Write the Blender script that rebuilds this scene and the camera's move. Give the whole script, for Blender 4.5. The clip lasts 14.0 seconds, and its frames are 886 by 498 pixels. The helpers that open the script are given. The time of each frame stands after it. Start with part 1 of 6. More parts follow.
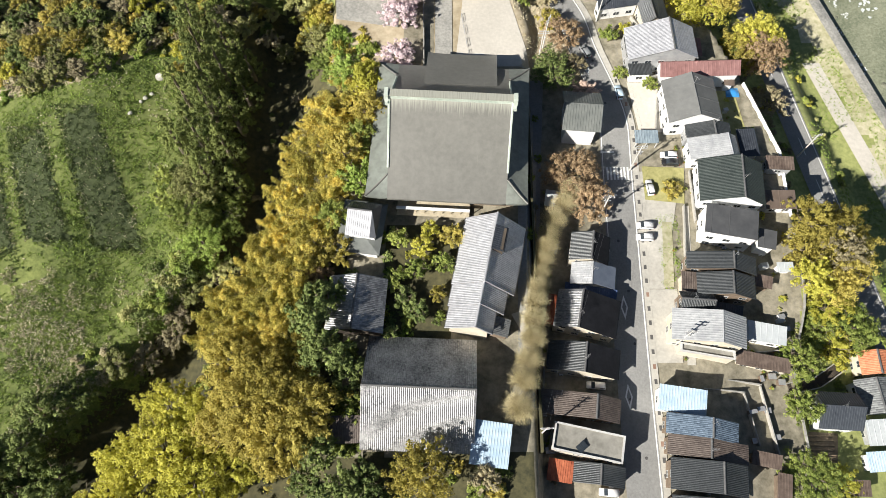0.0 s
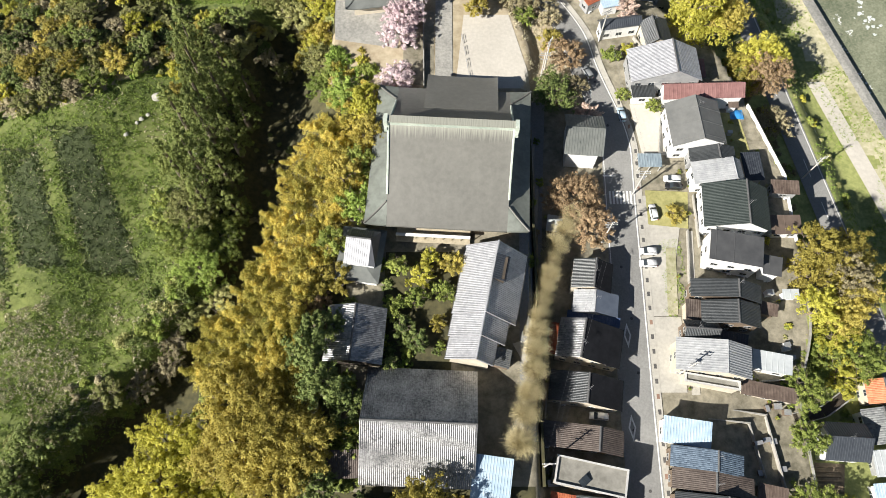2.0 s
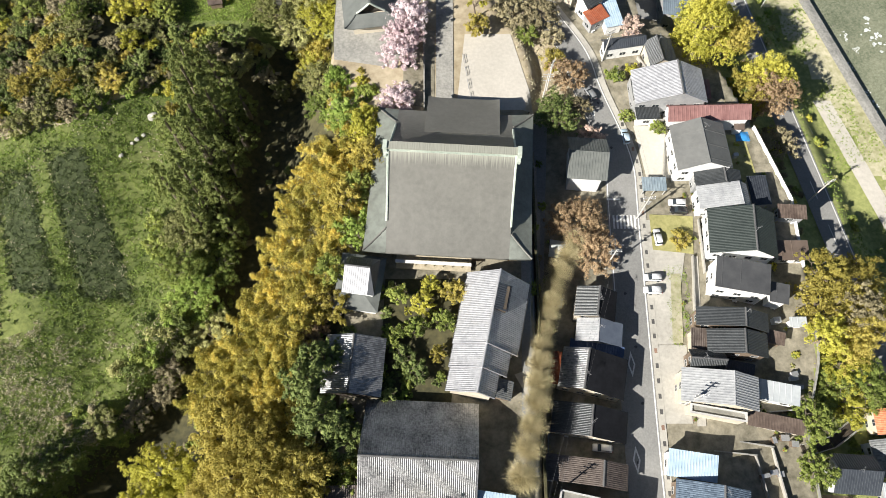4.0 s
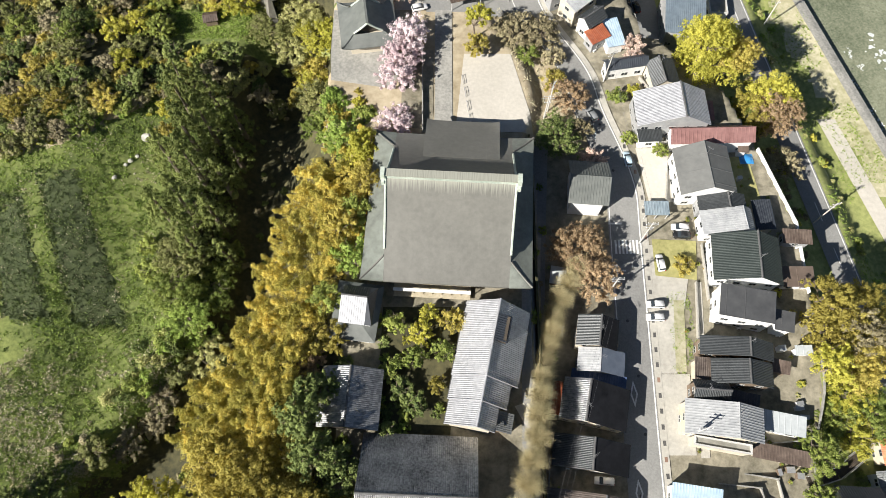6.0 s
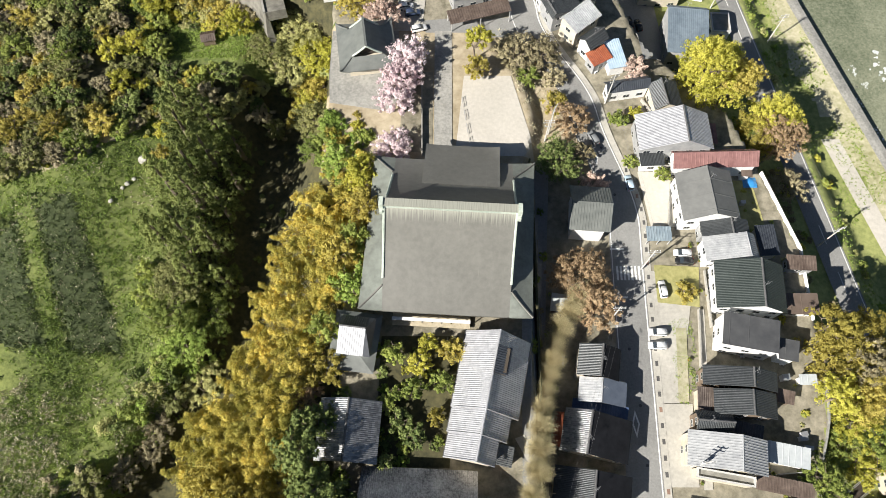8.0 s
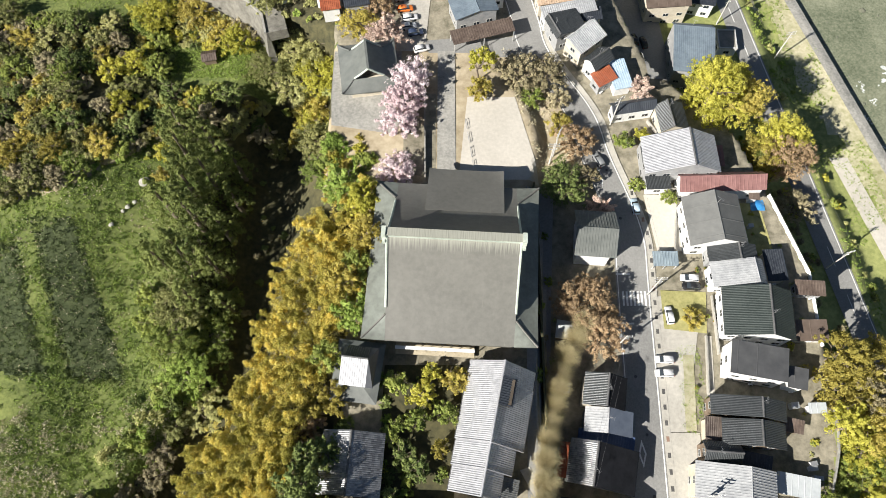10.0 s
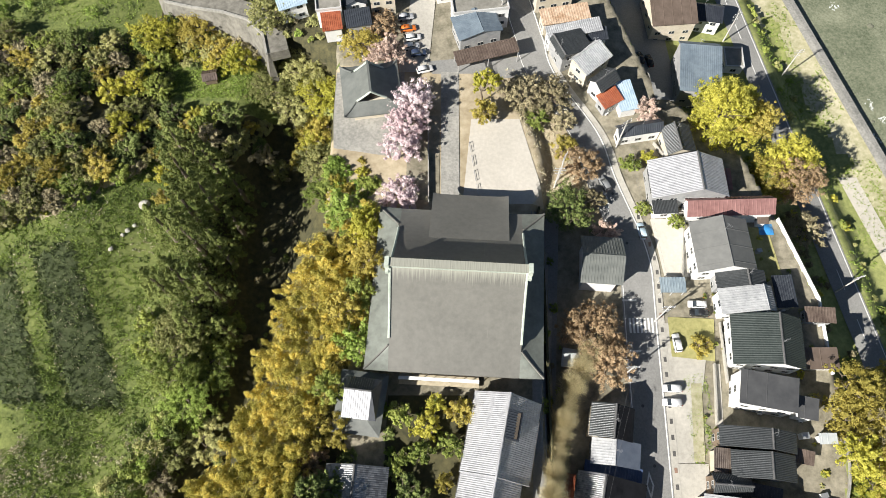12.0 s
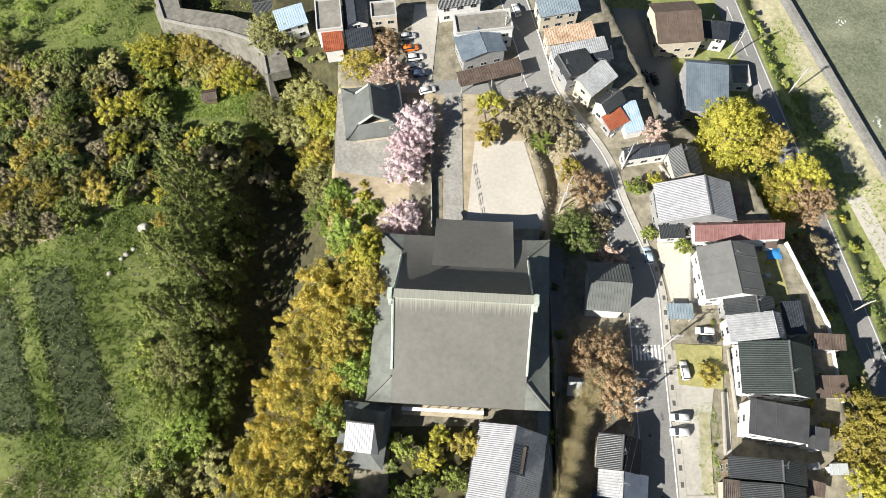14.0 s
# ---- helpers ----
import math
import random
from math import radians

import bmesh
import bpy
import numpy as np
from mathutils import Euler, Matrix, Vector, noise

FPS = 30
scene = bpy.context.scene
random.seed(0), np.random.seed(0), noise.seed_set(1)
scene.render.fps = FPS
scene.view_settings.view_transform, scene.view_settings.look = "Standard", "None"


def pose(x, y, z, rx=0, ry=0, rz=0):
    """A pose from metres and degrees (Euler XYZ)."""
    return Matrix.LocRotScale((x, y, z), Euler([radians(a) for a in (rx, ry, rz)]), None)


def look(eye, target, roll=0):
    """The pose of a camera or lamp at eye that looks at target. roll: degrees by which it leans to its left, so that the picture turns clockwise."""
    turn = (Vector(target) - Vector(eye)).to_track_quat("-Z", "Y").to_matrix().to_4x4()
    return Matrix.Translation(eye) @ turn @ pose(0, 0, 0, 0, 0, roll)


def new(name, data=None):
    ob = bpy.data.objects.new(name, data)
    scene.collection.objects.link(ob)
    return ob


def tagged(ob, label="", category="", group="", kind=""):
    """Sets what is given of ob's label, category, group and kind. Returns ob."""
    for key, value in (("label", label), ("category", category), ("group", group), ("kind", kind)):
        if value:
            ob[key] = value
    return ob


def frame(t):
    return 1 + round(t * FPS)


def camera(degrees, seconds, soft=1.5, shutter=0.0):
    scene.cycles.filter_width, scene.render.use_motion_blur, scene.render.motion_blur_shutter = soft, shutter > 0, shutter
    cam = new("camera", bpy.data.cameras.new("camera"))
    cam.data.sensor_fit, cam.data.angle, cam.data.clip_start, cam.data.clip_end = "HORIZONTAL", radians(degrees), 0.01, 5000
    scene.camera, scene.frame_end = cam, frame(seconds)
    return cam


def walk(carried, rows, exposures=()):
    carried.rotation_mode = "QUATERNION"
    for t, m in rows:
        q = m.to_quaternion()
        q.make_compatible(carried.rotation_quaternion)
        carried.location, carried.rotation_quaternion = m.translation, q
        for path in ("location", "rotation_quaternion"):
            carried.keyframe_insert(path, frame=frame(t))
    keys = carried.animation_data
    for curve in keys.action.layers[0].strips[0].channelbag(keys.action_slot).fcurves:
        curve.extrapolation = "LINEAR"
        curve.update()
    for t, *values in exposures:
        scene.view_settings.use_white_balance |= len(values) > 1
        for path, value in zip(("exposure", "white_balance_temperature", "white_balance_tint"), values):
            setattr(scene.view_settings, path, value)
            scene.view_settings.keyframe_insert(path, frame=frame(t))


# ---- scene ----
cam = camera(66.7, 14.0, 0.75)
METRES, EYE, TILT, LEAN, TURN = 42.0, 137.0, -68.0, 0.0, 0.0
ROWS = [
    (0.0, 0.0, 0.0, 0.0, 0.0, -0.0, -0.0),
    (0.5, -0.001, 0.0139, 0.0331, -0.02, 0.02, -0.0),
    (1.0, -0.0013, 0.0275, 0.0663, -0.02, 0.03, -0.0),
    (1.5, -0.0013, 0.0409, 0.0998, -0.03, 0.04, 0.0),
    (2.0, -0.0016, 0.0544, 0.1321, -0.01, 0.06, -0.01),
    (2.5, -0.0019, 0.0683, 0.1648, 0.02, 0.07, -0.05),
    (3.0, -0.003, 0.0854, 0.197, 0.04, 0.09, -0.08),
    (5.5, -0.0033, 0.1708, 0.3592, -0.06, 0.13, -0.09),
    (6.0, -0.0013, 0.1857, 0.3913, -0.06, 0.15, -0.1),
    (6.5, 0.0012, 0.1979, 0.4251, -0.07, 0.14, -0.1),
    (7.0, 0.0046, 0.2073, 0.4596, -0.03, 0.12, -0.11),
    (7.5, 0.007, 0.2164, 0.4935, 0.01, 0.12, -0.12),
    (8.0, 0.0087, 0.2255, 0.5288, 0.07, 0.1, -0.09),
    (10.5, 0.0038, 0.2787, 0.6961, 0.37, 0.01, 0.05),
    (11.0, 0.0011, 0.2904, 0.729, 0.41, 0.02, 0.07),
    (11.5, -0.0019, 0.3028, 0.7622, 0.46, 0.02, 0.08),
    (12.0, -0.0045, 0.3168, 0.7952, 0.48, 0.01, 0.08),
    (12.5, -0.0074, 0.3295, 0.828, 0.5, -0.01, 0.11),
    (13.0, -0.0114, 0.3412, 0.8604, 0.53, -0.03, 0.1),
    (13.5, -0.0156, 0.3545, 0.8926, 0.54, -0.02, 0.12),
    (14.0, -0.0193, 0.3695, 0.9244, 0.52, -0.0, 0.16),
]
walk(cam, [(t, pose(0, 0, EYE, TILT, LEAN, TURN) @ pose(METRES * x, METRES * y, METRES * z, 90 + pitch, roll, yaw)) for t, x, y, z, yaw, pitch, roll in ROWS])

# ---- light ----
SUN_FROM, SUN_HEIGHT = 216.0, 36.0   # degrees: counted from east, and above the horizon
world = bpy.data.worlds.new("world")
scene.world = world
world.use_nodes = True
wt = world.node_tree
sky = wt.nodes.new("ShaderNodeTexSky")
sky.sky_type, sky.sun_disc = "NISHITA", False
sky.sun_elevation, sky.sun_rotation = radians(SUN_HEIGHT), radians(90 - SUN_FROM)
sky.air_density, sky.dust_density = 1.0, 0.6
wt.links.new(sky.outputs[0], wt.nodes["Background"].inputs[0])
wt.nodes["Background"].inputs[1].default_value = 0.031
sun = new("sun", bpy.data.lights.new("sun", "SUN"))
sun.data.energy, sun.data.angle, sun.data.color = 5.0, radians(0.53), (1.0, 0.95, 0.865)
sa, sh = radians(SUN_FROM), radians(SUN_HEIGHT)
sun.matrix_basis = look((200 * math.cos(sa) * math.cos(sh), 200 * math.sin(sa) * math.cos(sh), 200 * math.sin(sh)), (0, 0, 0))
scene.view_settings.exposure = 0.85

# ---- materials ----


def mat(name, low, high, rough=0.8, scale=3.0, metal=0.0, bump=0.0, big=0.12, spec=0.5, island=0.0, each=0.0, fine=None):
    """A surface with two scales of mottling between two colours, with relief, and a shift from piece to piece."""
    m = bpy.data.materials.new(name)
    m.use_nodes = True
    n, l = m.node_tree.nodes, m.node_tree.links
    b = n["Principled BSDF"]
    co = n.new("ShaderNodeTexCoord").outputs["Object"]
    geo = n.new("ShaderNodeNewGeometry")
    pos = geo.outputs["Position"]
    t1, t2 = n.new("ShaderNodeTexNoise"), n.new("ShaderNodeTexNoise")
    for t, s in ((t1, scale), (t2, big)):
        t.inputs["Scale"].default_value, t.inputs["Detail"].default_value, t.inputs["Roughness"].default_value = s, 6, 0.65
        l.new(pos, t.inputs["Vector"])
    add = n.new("ShaderNodeMath")
    add.operation = "ADD"
    l.new(t1.outputs["Fac"], add.inputs[0])
    l.new(t2.outputs["Fac"], add.inputs[1])
    fac = add.outputs[0]
    if island or each:
        info = n.new("ShaderNodeObjectInfo")
        for out, k in ((geo.outputs["Random Per Island"], island), (info.outputs["Random"], each)):
            if k:
                ma = n.new("ShaderNodeMath")
                ma.operation = "MULTIPLY_ADD"
                ma.inputs[1].default_value = k
                l.new(out, ma.inputs[0])
                l.new(fac, ma.inputs[2])
                sub = n.new("ShaderNodeMath")
                sub.operation = "SUBTRACT"
                sub.inputs[1].default_value = k / 2
                l.new(ma.outputs[0], sub.inputs[0])
                fac = sub.outputs[0]
    mr = n.new("ShaderNodeMapRange")
    mr.inputs[1].default_value, mr.inputs[2].default_value = 0.72, 1.28
    l.new(fac, mr.inputs[0])
    mix = n.new("ShaderNodeMix")
    mix.data_type = "RGBA"
    mix.inputs[6].default_value, mix.inputs[7].default_value = (*low, 1), (*high, 1)
    l.new(mr.outputs[0], mix.inputs[0])
    l.new(mix.outputs[2], b.inputs["Base Color"])
    b.inputs["Roughness"].default_value, b.inputs["Metallic"].default_value = rough, metal
    b.inputs["Specular IOR Level"].default_value = spec
    if bump:
        bp = n.new("ShaderNodeBump")
        bp.inputs["Strength"].default_value, bp.inputs["Distance"].default_value = bump, 0.08
        l.new(t1.outputs["Fac"], bp.inputs["Height"])
        l.new(bp.outputs[0], b.inputs["Normal"])
    return m


def leafy(name, low, high, island=0.5, each=0.5, through_light=0.3, big=0.08, scale=0.6):
    """Leaves: dull, a little light comes through, tint shifts from leaf to leaf and tree to tree."""
    m = mat(name, low, high, 0.75, scale, 0, 0, big, 0.25, island, each)
    n, l = m.node_tree.nodes, m.node_tree.links
    b, out = n["Principled BSDF"], n["Material Output"]
    tr = n.new("ShaderNodeBsdfTranslucent")
    l.new(b.inputs["Base Color"].links[0].from_socket, tr.inputs["Color"])
    mx = n.new("ShaderNodeMixShader")
    mx.inputs[0].default_value = through_light
    l.new(b.outputs[0], mx.inputs[1])
    l.new(tr.outputs[0], mx.inputs[2])
    l.new(mx.outputs[0], out.inputs[0])
    return m


ROOF = {
    "tile": mat("black_glazed_tile", (0.032, 0.036, 0.039), (0.062, 0.068, 0.072), 0.4, 2.0, 0.15, 0.2, 0.2, 0.5, 0.3),
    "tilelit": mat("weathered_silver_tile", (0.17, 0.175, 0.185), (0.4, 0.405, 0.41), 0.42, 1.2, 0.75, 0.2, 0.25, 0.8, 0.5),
    "tilegrey": mat("grey_tile", (0.08, 0.085, 0.09), (0.2, 0.21, 0.21), 0.5, 2.0, 0, 0.3, 0.15, 0.5, 0.6),
    "tilebrown": mat("brown_tile", (0.06, 0.046, 0.04), (0.13, 0.105, 0.09), 0.5, 1.5, 0, 0.2, 0.2, 0.5, 0.4),
    "tileblue": mat("blue_grey_tile", (0.06, 0.085, 0.12), (0.15, 0.2, 0.26), 0.36, 2.0, 0, 0.3, 0.15, 0.5, 0.6),
    "tilegreen": mat("dark_green_tile", (0.028, 0.037, 0.035), (0.052, 0.065, 0.061), 0.4, 2.0, 0.1, 0.2, 0.2, 0.5, 0.25),
    "halltile": mat("lichened_grey_tile", (0.095, 0.096, 0.1), (0.43, 0.427, 0.425), 0.44, 2.6, 0.85, 0.3, 0.25, 0.6, 0.15),
    "gallerytile": mat("pale_silver_grey_tile", (0.35, 0.355, 0.38), (0.53, 0.535, 0.56), 0.45, 1.2, 0.42, 0.15, 0.3, 0.6, 0.25),
    "silver": mat("silver_sheet", (0.32, 0.33, 0.35), (0.6, 0.61, 0.62), 0.4, 1.5, 0.3, 0.1, 0.2, 0.5, 0.3),
    "palemetal": mat("pale_grey_sheet", (0.36, 0.39, 0.41), (0.5, 0.53, 0.54), 0.5, 1.0, 0, 0.1, 0.2),
    "lightrib": mat("light_grey_ribbed_sheet", (0.26, 0.27, 0.285), (0.42, 0.43, 0.44), 0.5, 1.0, 0, 0.1, 0.25, 0.5, 0.3),
    "greyplain": mat("plain_grey_sheet", (0.125, 0.128, 0.125), (0.175, 0.178, 0.172), 0.5, 1.0, 0, 0.1, 0.2),
    "bluemetal": mat("dark_blue_sheet", (0.035, 0.06, 0.13), (0.075, 0.11, 0.2), 0.5, 1.0, 0, 0.1, 0.2),
    "lightblue": mat("pale_blue_sheet", (0.3, 0.42, 0.54), (0.47, 0.58, 0.67), 0.5, 0.8, 0, 0.1, 0.3, 0.5, 0.3),
    "bluegrey": mat("blue_grey_sheet", (0.17, 0.22, 0.26), (0.28, 0.34, 0.38), 0.5, 0.8, 0, 0.1, 0.3, 0.5, 0.2),
    "bluerib": mat("slate_blue_ribbed_sheet", (0.1, 0.13, 0.165), (0.18, 0.225, 0.265), 0.45, 0.8, 0, 0.1, 0.3, 0.5, 0.2),
    "navy": mat("navy_sheet", (0.022, 0.026, 0.036), (0.05, 0.058, 0.07), 0.45, 1.2, 0, 0.1, 0.2, 0.5, 0.3),
    "darkpanel": mat("charcoal_panel_roof", (0.05, 0.052, 0.056), (0.085, 0.087, 0.09), 0.5, 0.6, 0, 0.05, 0.2),
    "brownrib": mat("brown_ribbed_sheet", (0.06, 0.042, 0.034), (0.15, 0.115, 0.095), 0.55, 1.0, 0, 0.1, 0.3, 0.4, 0.4),
    "brownplain": mat("plain_brown_sheet", (0.09, 0.068, 0.054), (0.15, 0.115, 0.095), 0.5, 0.7, 0, 0.05, 0.3),
    "redmetal": mat("dull_red_sheet", (0.18, 0.09, 0.085), (0.29, 0.16, 0.15), 0.5, 0.9, 0, 0.1, 0.3, 0.5, 0.25),
    "rust": mat("rusty_red_sheet", (0.2, 0.045, 0.02), (0.4, 0.125, 0.06), 0.65, 1.4, 0, 0.2, 0.4, 0.4, 0.4),
    "orange": mat("orange_tile", (0.42, 0.13, 0.06), (0.62, 0.25, 0.13), 0.6, 1.4, 0, 0.2, 0.4, 0.4, 0.4),
    "woodrust": mat("weathered_orange_sheet", (0.3, 0.18, 0.1), (0.58, 0.45, 0.34), 0.6, 0.5, 0, 0.2, 0.6, 0.4, 0.5),
    # Smooth sheets whose dark colour carries the shade of the street-side slopes.
    "shadeblack": mat("shade_black_sheet", (0.011, 0.012, 0.014), (0.02, 0.021, 0.025), 0.7, 0.7, 0, 0.05, 0.2, 0.06),
    "shadeblue": mat("shade_blue_grey_sheet", (0.09, 0.11, 0.15), (0.14, 0.165, 0.21), 0.5, 0.7, 0, 0.05, 0.2, 0.4),
    "concrete": mat("stained_concrete", (0.15, 0.145, 0.125), (0.3, 0.29, 0.26), 0.9, 0.7, 0, 0.3, 0.2),
    "copper": mat("weathered_copper", (0.09, 0.1, 0.095), (0.17, 0.18, 0.17), 0.5, 0.5, 0.0, 0.15, 0.12),
}
WALL = {
    "cream": mat("cream_plaster", (0.5, 0.45, 0.35), (0.66, 0.6, 0.5), 0.9, 1.0, 0, 0.2, 0.3),
    "white": mat("white_plaster", (0.68, 0.69, 0.69), (0.82, 0.82, 0.81), 0.85, 1.0, 0, 0.1, 0.3),
    "brown": mat("brown_boards", (0.11, 0.08, 0.055), (0.25, 0.19, 0.14), 0.85, 1.5, 0, 0.3, 0.3),
    "grey": mat("grey_siding", (0.25, 0.26, 0.27), (0.4, 0.4, 0.4), 0.85, 1.0, 0, 0.2, 0.3),
    "dark": mat("dark_old_timber", (0.035, 0.028, 0.022), (0.1, 0.08, 0.06), 0.85, 1.5, 0, 0.3, 0.3),
}
GLASS = mat("dark_window_glass", (0.02, 0.026, 0.032), (0.05, 0.06, 0.07), 0.08, 0.5, 0, 0, 0.2, 0.8)
FRAME = mat("pale_metal_trim", (0.4, 0.4, 0.4), (0.62, 0.62, 0.6), 0.5, 2.0)
RIDGE = mat("ridge_tile", (0.05, 0.052, 0.055), (0.15, 0.15, 0.15), 0.5, 3.0, 0, 0.2)
ASPHALT = mat("worn_asphalt", (0.18, 0.18, 0.175), (0.29, 0.29, 0.28), 0.9, 2.5, 0, 0.3, 0.06)
CONCRETE = mat("pale_concrete", (0.34, 0.325, 0.29), (0.5, 0.48, 0.43), 0.9, 1.4, 0, 0.3, 0.1)
PAINT = mat("worn_white_road_paint", (0.6, 0.6, 0.58), (0.82, 0.82, 0.8), 0.8, 5.0)
SAND = mat("pale_raked_sand", (0.44, 0.415, 0.365), (0.58, 0.545, 0.485), 0.95, 1.2, 0, 0.2, 0.08)
STONE = mat("grey_stone", (0.2, 0.2, 0.185), (0.38, 0.37, 0.34), 0.9, 1.6, 0, 0.4, 0.2, 0.4, 0.6)
WEEDY = mat("weedy_pale_paving", (0.24, 0.24, 0.12), (0.5, 0.46, 0.36), 0.95, 0.7, 0, 0.4, 0.15)
EARTH = mat("pale_dry_earth_and_straw", (0.27, 0.22, 0.14), (0.5, 0.43, 0.31), 0.95, 0.6, 0, 0.4, 0.12)
PLOT = mat("dark_fallow_growth", (0.035, 0.05, 0.018), (0.11, 0.135, 0.055), 0.95, 0.8, 0, 0.8, 0.1)
LAWN = mat("dry_olive_lawn", (0.2, 0.2, 0.07), (0.42, 0.39, 0.17), 0.95, 0.9, 0, 0.4, 0.12)
CABLE = mat("dark_cable_sheath", (0.1, 0.1, 0.11), (0.2, 0.2, 0.21), 0.6, 3.0)
SOIL = mat("bare_soil", (0.13, 0.1, 0.07), (0.27, 0.21, 0.14), 0.95, 1.0, 0, 0.4, 0.12)
WATER = mat("shallow_river_water", (0.1, 0.12, 0.075), (0.3, 0.31, 0.22), 0.2, 1.6, 0, 1.0, 0.08, 0.5)
FOAM = mat("white_water", (0.3, 0.34, 0.32), (0.85, 0.87, 0.87), 0.7, 2.5, 0, 0.5)
BARK = mat("grey_brown_bark", (0.12, 0.095, 0.07), (0.26, 0.215, 0.165), 0.9, 2.5, 0, 0.4)
TWIG = mat("pale_bare_twigs", (0.38, 0.33, 0.18), (0.64, 0.56, 0.34), 0.85, 1.0, 0, 0, 0.15, 0.3, 0.4)
LEAF = {
    "bamboo": leafy("yellowing_bamboo_leaves", (0.45, 0.42, 0.11), (0.88, 0.765, 0.24), 0.4, 0.55, 0.52),
    "cedar": leafy("dark_cedar_needles", (0.09, 0.115, 0.032), (0.26, 0.3, 0.09), 0.4, 0.4, 0.2),
    "spring": leafy("yellow_green_spring_leaves", (0.37, 0.37, 0.06), (0.7, 0.66, 0.14), 0.4, 0.4, 0.45),
    "olive": leafy("olive_gold_leaves", (0.32, 0.28, 0.065), (0.63, 0.54, 0.15), 0.45, 0.5, 0.45),
    "green": leafy("mid_green_leaves", (0.15, 0.2, 0.045), (0.38, 0.43, 0.11), 0.5, 0.6),
    "fresh": leafy("fresh_green_leaves", (0.18, 0.27, 0.05), (0.4, 0.5, 0.12), 0.5, 0.4),
    "scrub": leafy("dull_green_scrub_leaves", (0.2, 0.215, 0.075), (0.5, 0.49, 0.21), 0.5, 0.8),
    "russet": leafy("russet_young_leaves", (0.28, 0.2, 0.115), (0.52, 0.385, 0.24), 0.5, 0.3),
    "pink": leafy("pale_pink_blossom", (0.64, 0.5, 0.53), (0.86, 0.76, 0.78), 0.5, 0.3),
    "faded": leafy("fading_pink_blossom", (0.46, 0.34, 0.28), (0.72, 0.58, 0.5), 0.5, 0.2),
    "brown": leafy("dry_brown_twig_leaves", (0.2, 0.175, 0.1), (0.42, 0.37, 0.23), 0.5, 0.6, 0.15),
    "darkgreen": leafy("dark_evergreen_leaves", (0.075, 0.11, 0.032), (0.24, 0.29, 0.09), 0.5, 0.5, 0.15),
}

# ---- ground ----
def ramp(a, b, v):
    k = min(1.0, max(0.0, (v - a) / (b - a)))
    return k * k * (3 - 2 * k)


def road_x(y):
    """Centre line of the village street."""
    return 39.9 + 0.012 * (y - 60) - 8.0 * ramp(84, 116, y) - 13.0 * ramp(112, 142, y) - 0.25 * max(0.0, y - 142)


def road_z(y):
    return -2.0 + 1.7 * ramp(20, 75, y) + 3.2 * ramp(66, 112, y) + 2.6 * ramp(112, 160, y)


def wall_x(y):
    """Edge of the upper terrace behind the houses on the river side."""
    return 79.0 - 0.35 * max(0.0, y - 80) - 4.5 * ramp(48, 28, y) - 12.0 * ramp(112, 135, y)


def lane_x(y):
    """Centre line of the lower lane along the river."""
    return 91.5 - 0.17 * (y - 90)


def bank_x(y):
    """Top edge of the river wall."""
    return 118.5 - 0.27 * (y - 105)


def ravine_x(y):
    """Bottom line of the ravine, which bends away to the south-west."""
    return -44.5 - 0.55 * max(0.0, 58 - y) - 0.25 * max(0.0, 30 - y) + 4 * ramp(95, 130, y)


def north_slope(x, y):
    """The wooded slope beyond the meadow, without the clearing round the hut and the open grass past it."""
    clear = -72 < x < -44 and 131 < y < 147 - 0.3 * (x + 71) * (x < -60) or x < -77 and y > 151
    return y > 105.5 + 0.5 * (x + 85) * (x > -85) + 0.35 * (x + 85) * (x < -85) + 3 * math.sin(x * 0.15) and not clear and x < -27


def ground(x, y):
    """Height of the bare ground: field, ravine, temple terrace, street, river bank."""
    ravine = ravine_x(y)
    z = -2.2 - 5.0 * ramp(-92, -66, x) + 0.8 * math.sin(x * 0.07 + 1) * math.cos(y * 0.06)
    z -= 9.0 * ramp(ravine - 14, ravine - 3, x) * ramp(150, 125, y)
    z += 11.5 * ramp(ravine + 1, ravine + 17, x) * ramp(150, 125, y)
    z += 3.0 * ramp(-60, -30, x) * ramp(125, 160, y)
    z += (5.7 - z) * ramp(-28.5, -26.5, x - 3.0 * ramp(50, 20, y) + 18.0 * ramp(138, 150, y))
    c = road_x(y)
    z += (road_z(y) - z) * ramp(c - 22.0, c - 19.0, x - 9.0 * ramp(90, 112, y))
    z -= 2.0 * ramp(c + 12, c + 34, x) * ramp(45, 20, y) + 1.3 * ramp(c + 12, c + 34, x)
    w, s, b = wall_x(y), lane_x(y), bank_x(y)
    z += (-9.0 - z) * ramp(w, w + 2.0, x)
    z += (-12.5 - z) * ramp(w + 2.0, s - 3.0, x)
    z += (-17.3 - z) * ramp(s + 3.5, s + 12.0, x)
    z += (-21.5 - z) * ramp(b, b + 2.5, x)
    return z


def pipe(v, f, pts, r, n=6):
    """A bent tube through points, as one surface."""
    k = len(v)
    pts = [Vector(p) for p in pts]
    for i, p in enumerate(pts):
        d = (pts[min(i + 1, len(pts) - 1)] - pts[max(i - 1, 0)]).normalized()
        s = d.cross(Vector((0.13, 0.2, 1))).normalized()
        w = d.cross(s)
        v += [tuple(p + (s * math.cos(2 * math.pi * j / n) + w * math.sin(2 * math.pi * j / n)) * r) for j in range(n)]
    for i in range(len(pts) - 1):
        f += [(k + i * n + j, k + i * n + (j + 1) % n, k + (i + 1) * n + (j + 1) % n, k + (i + 1) * n + j) for j in range(n)]
    f += [tuple(k + n - 1 - j for j in range(n)), tuple(k + (len(pts) - 1) * n + j for j in range(n))]


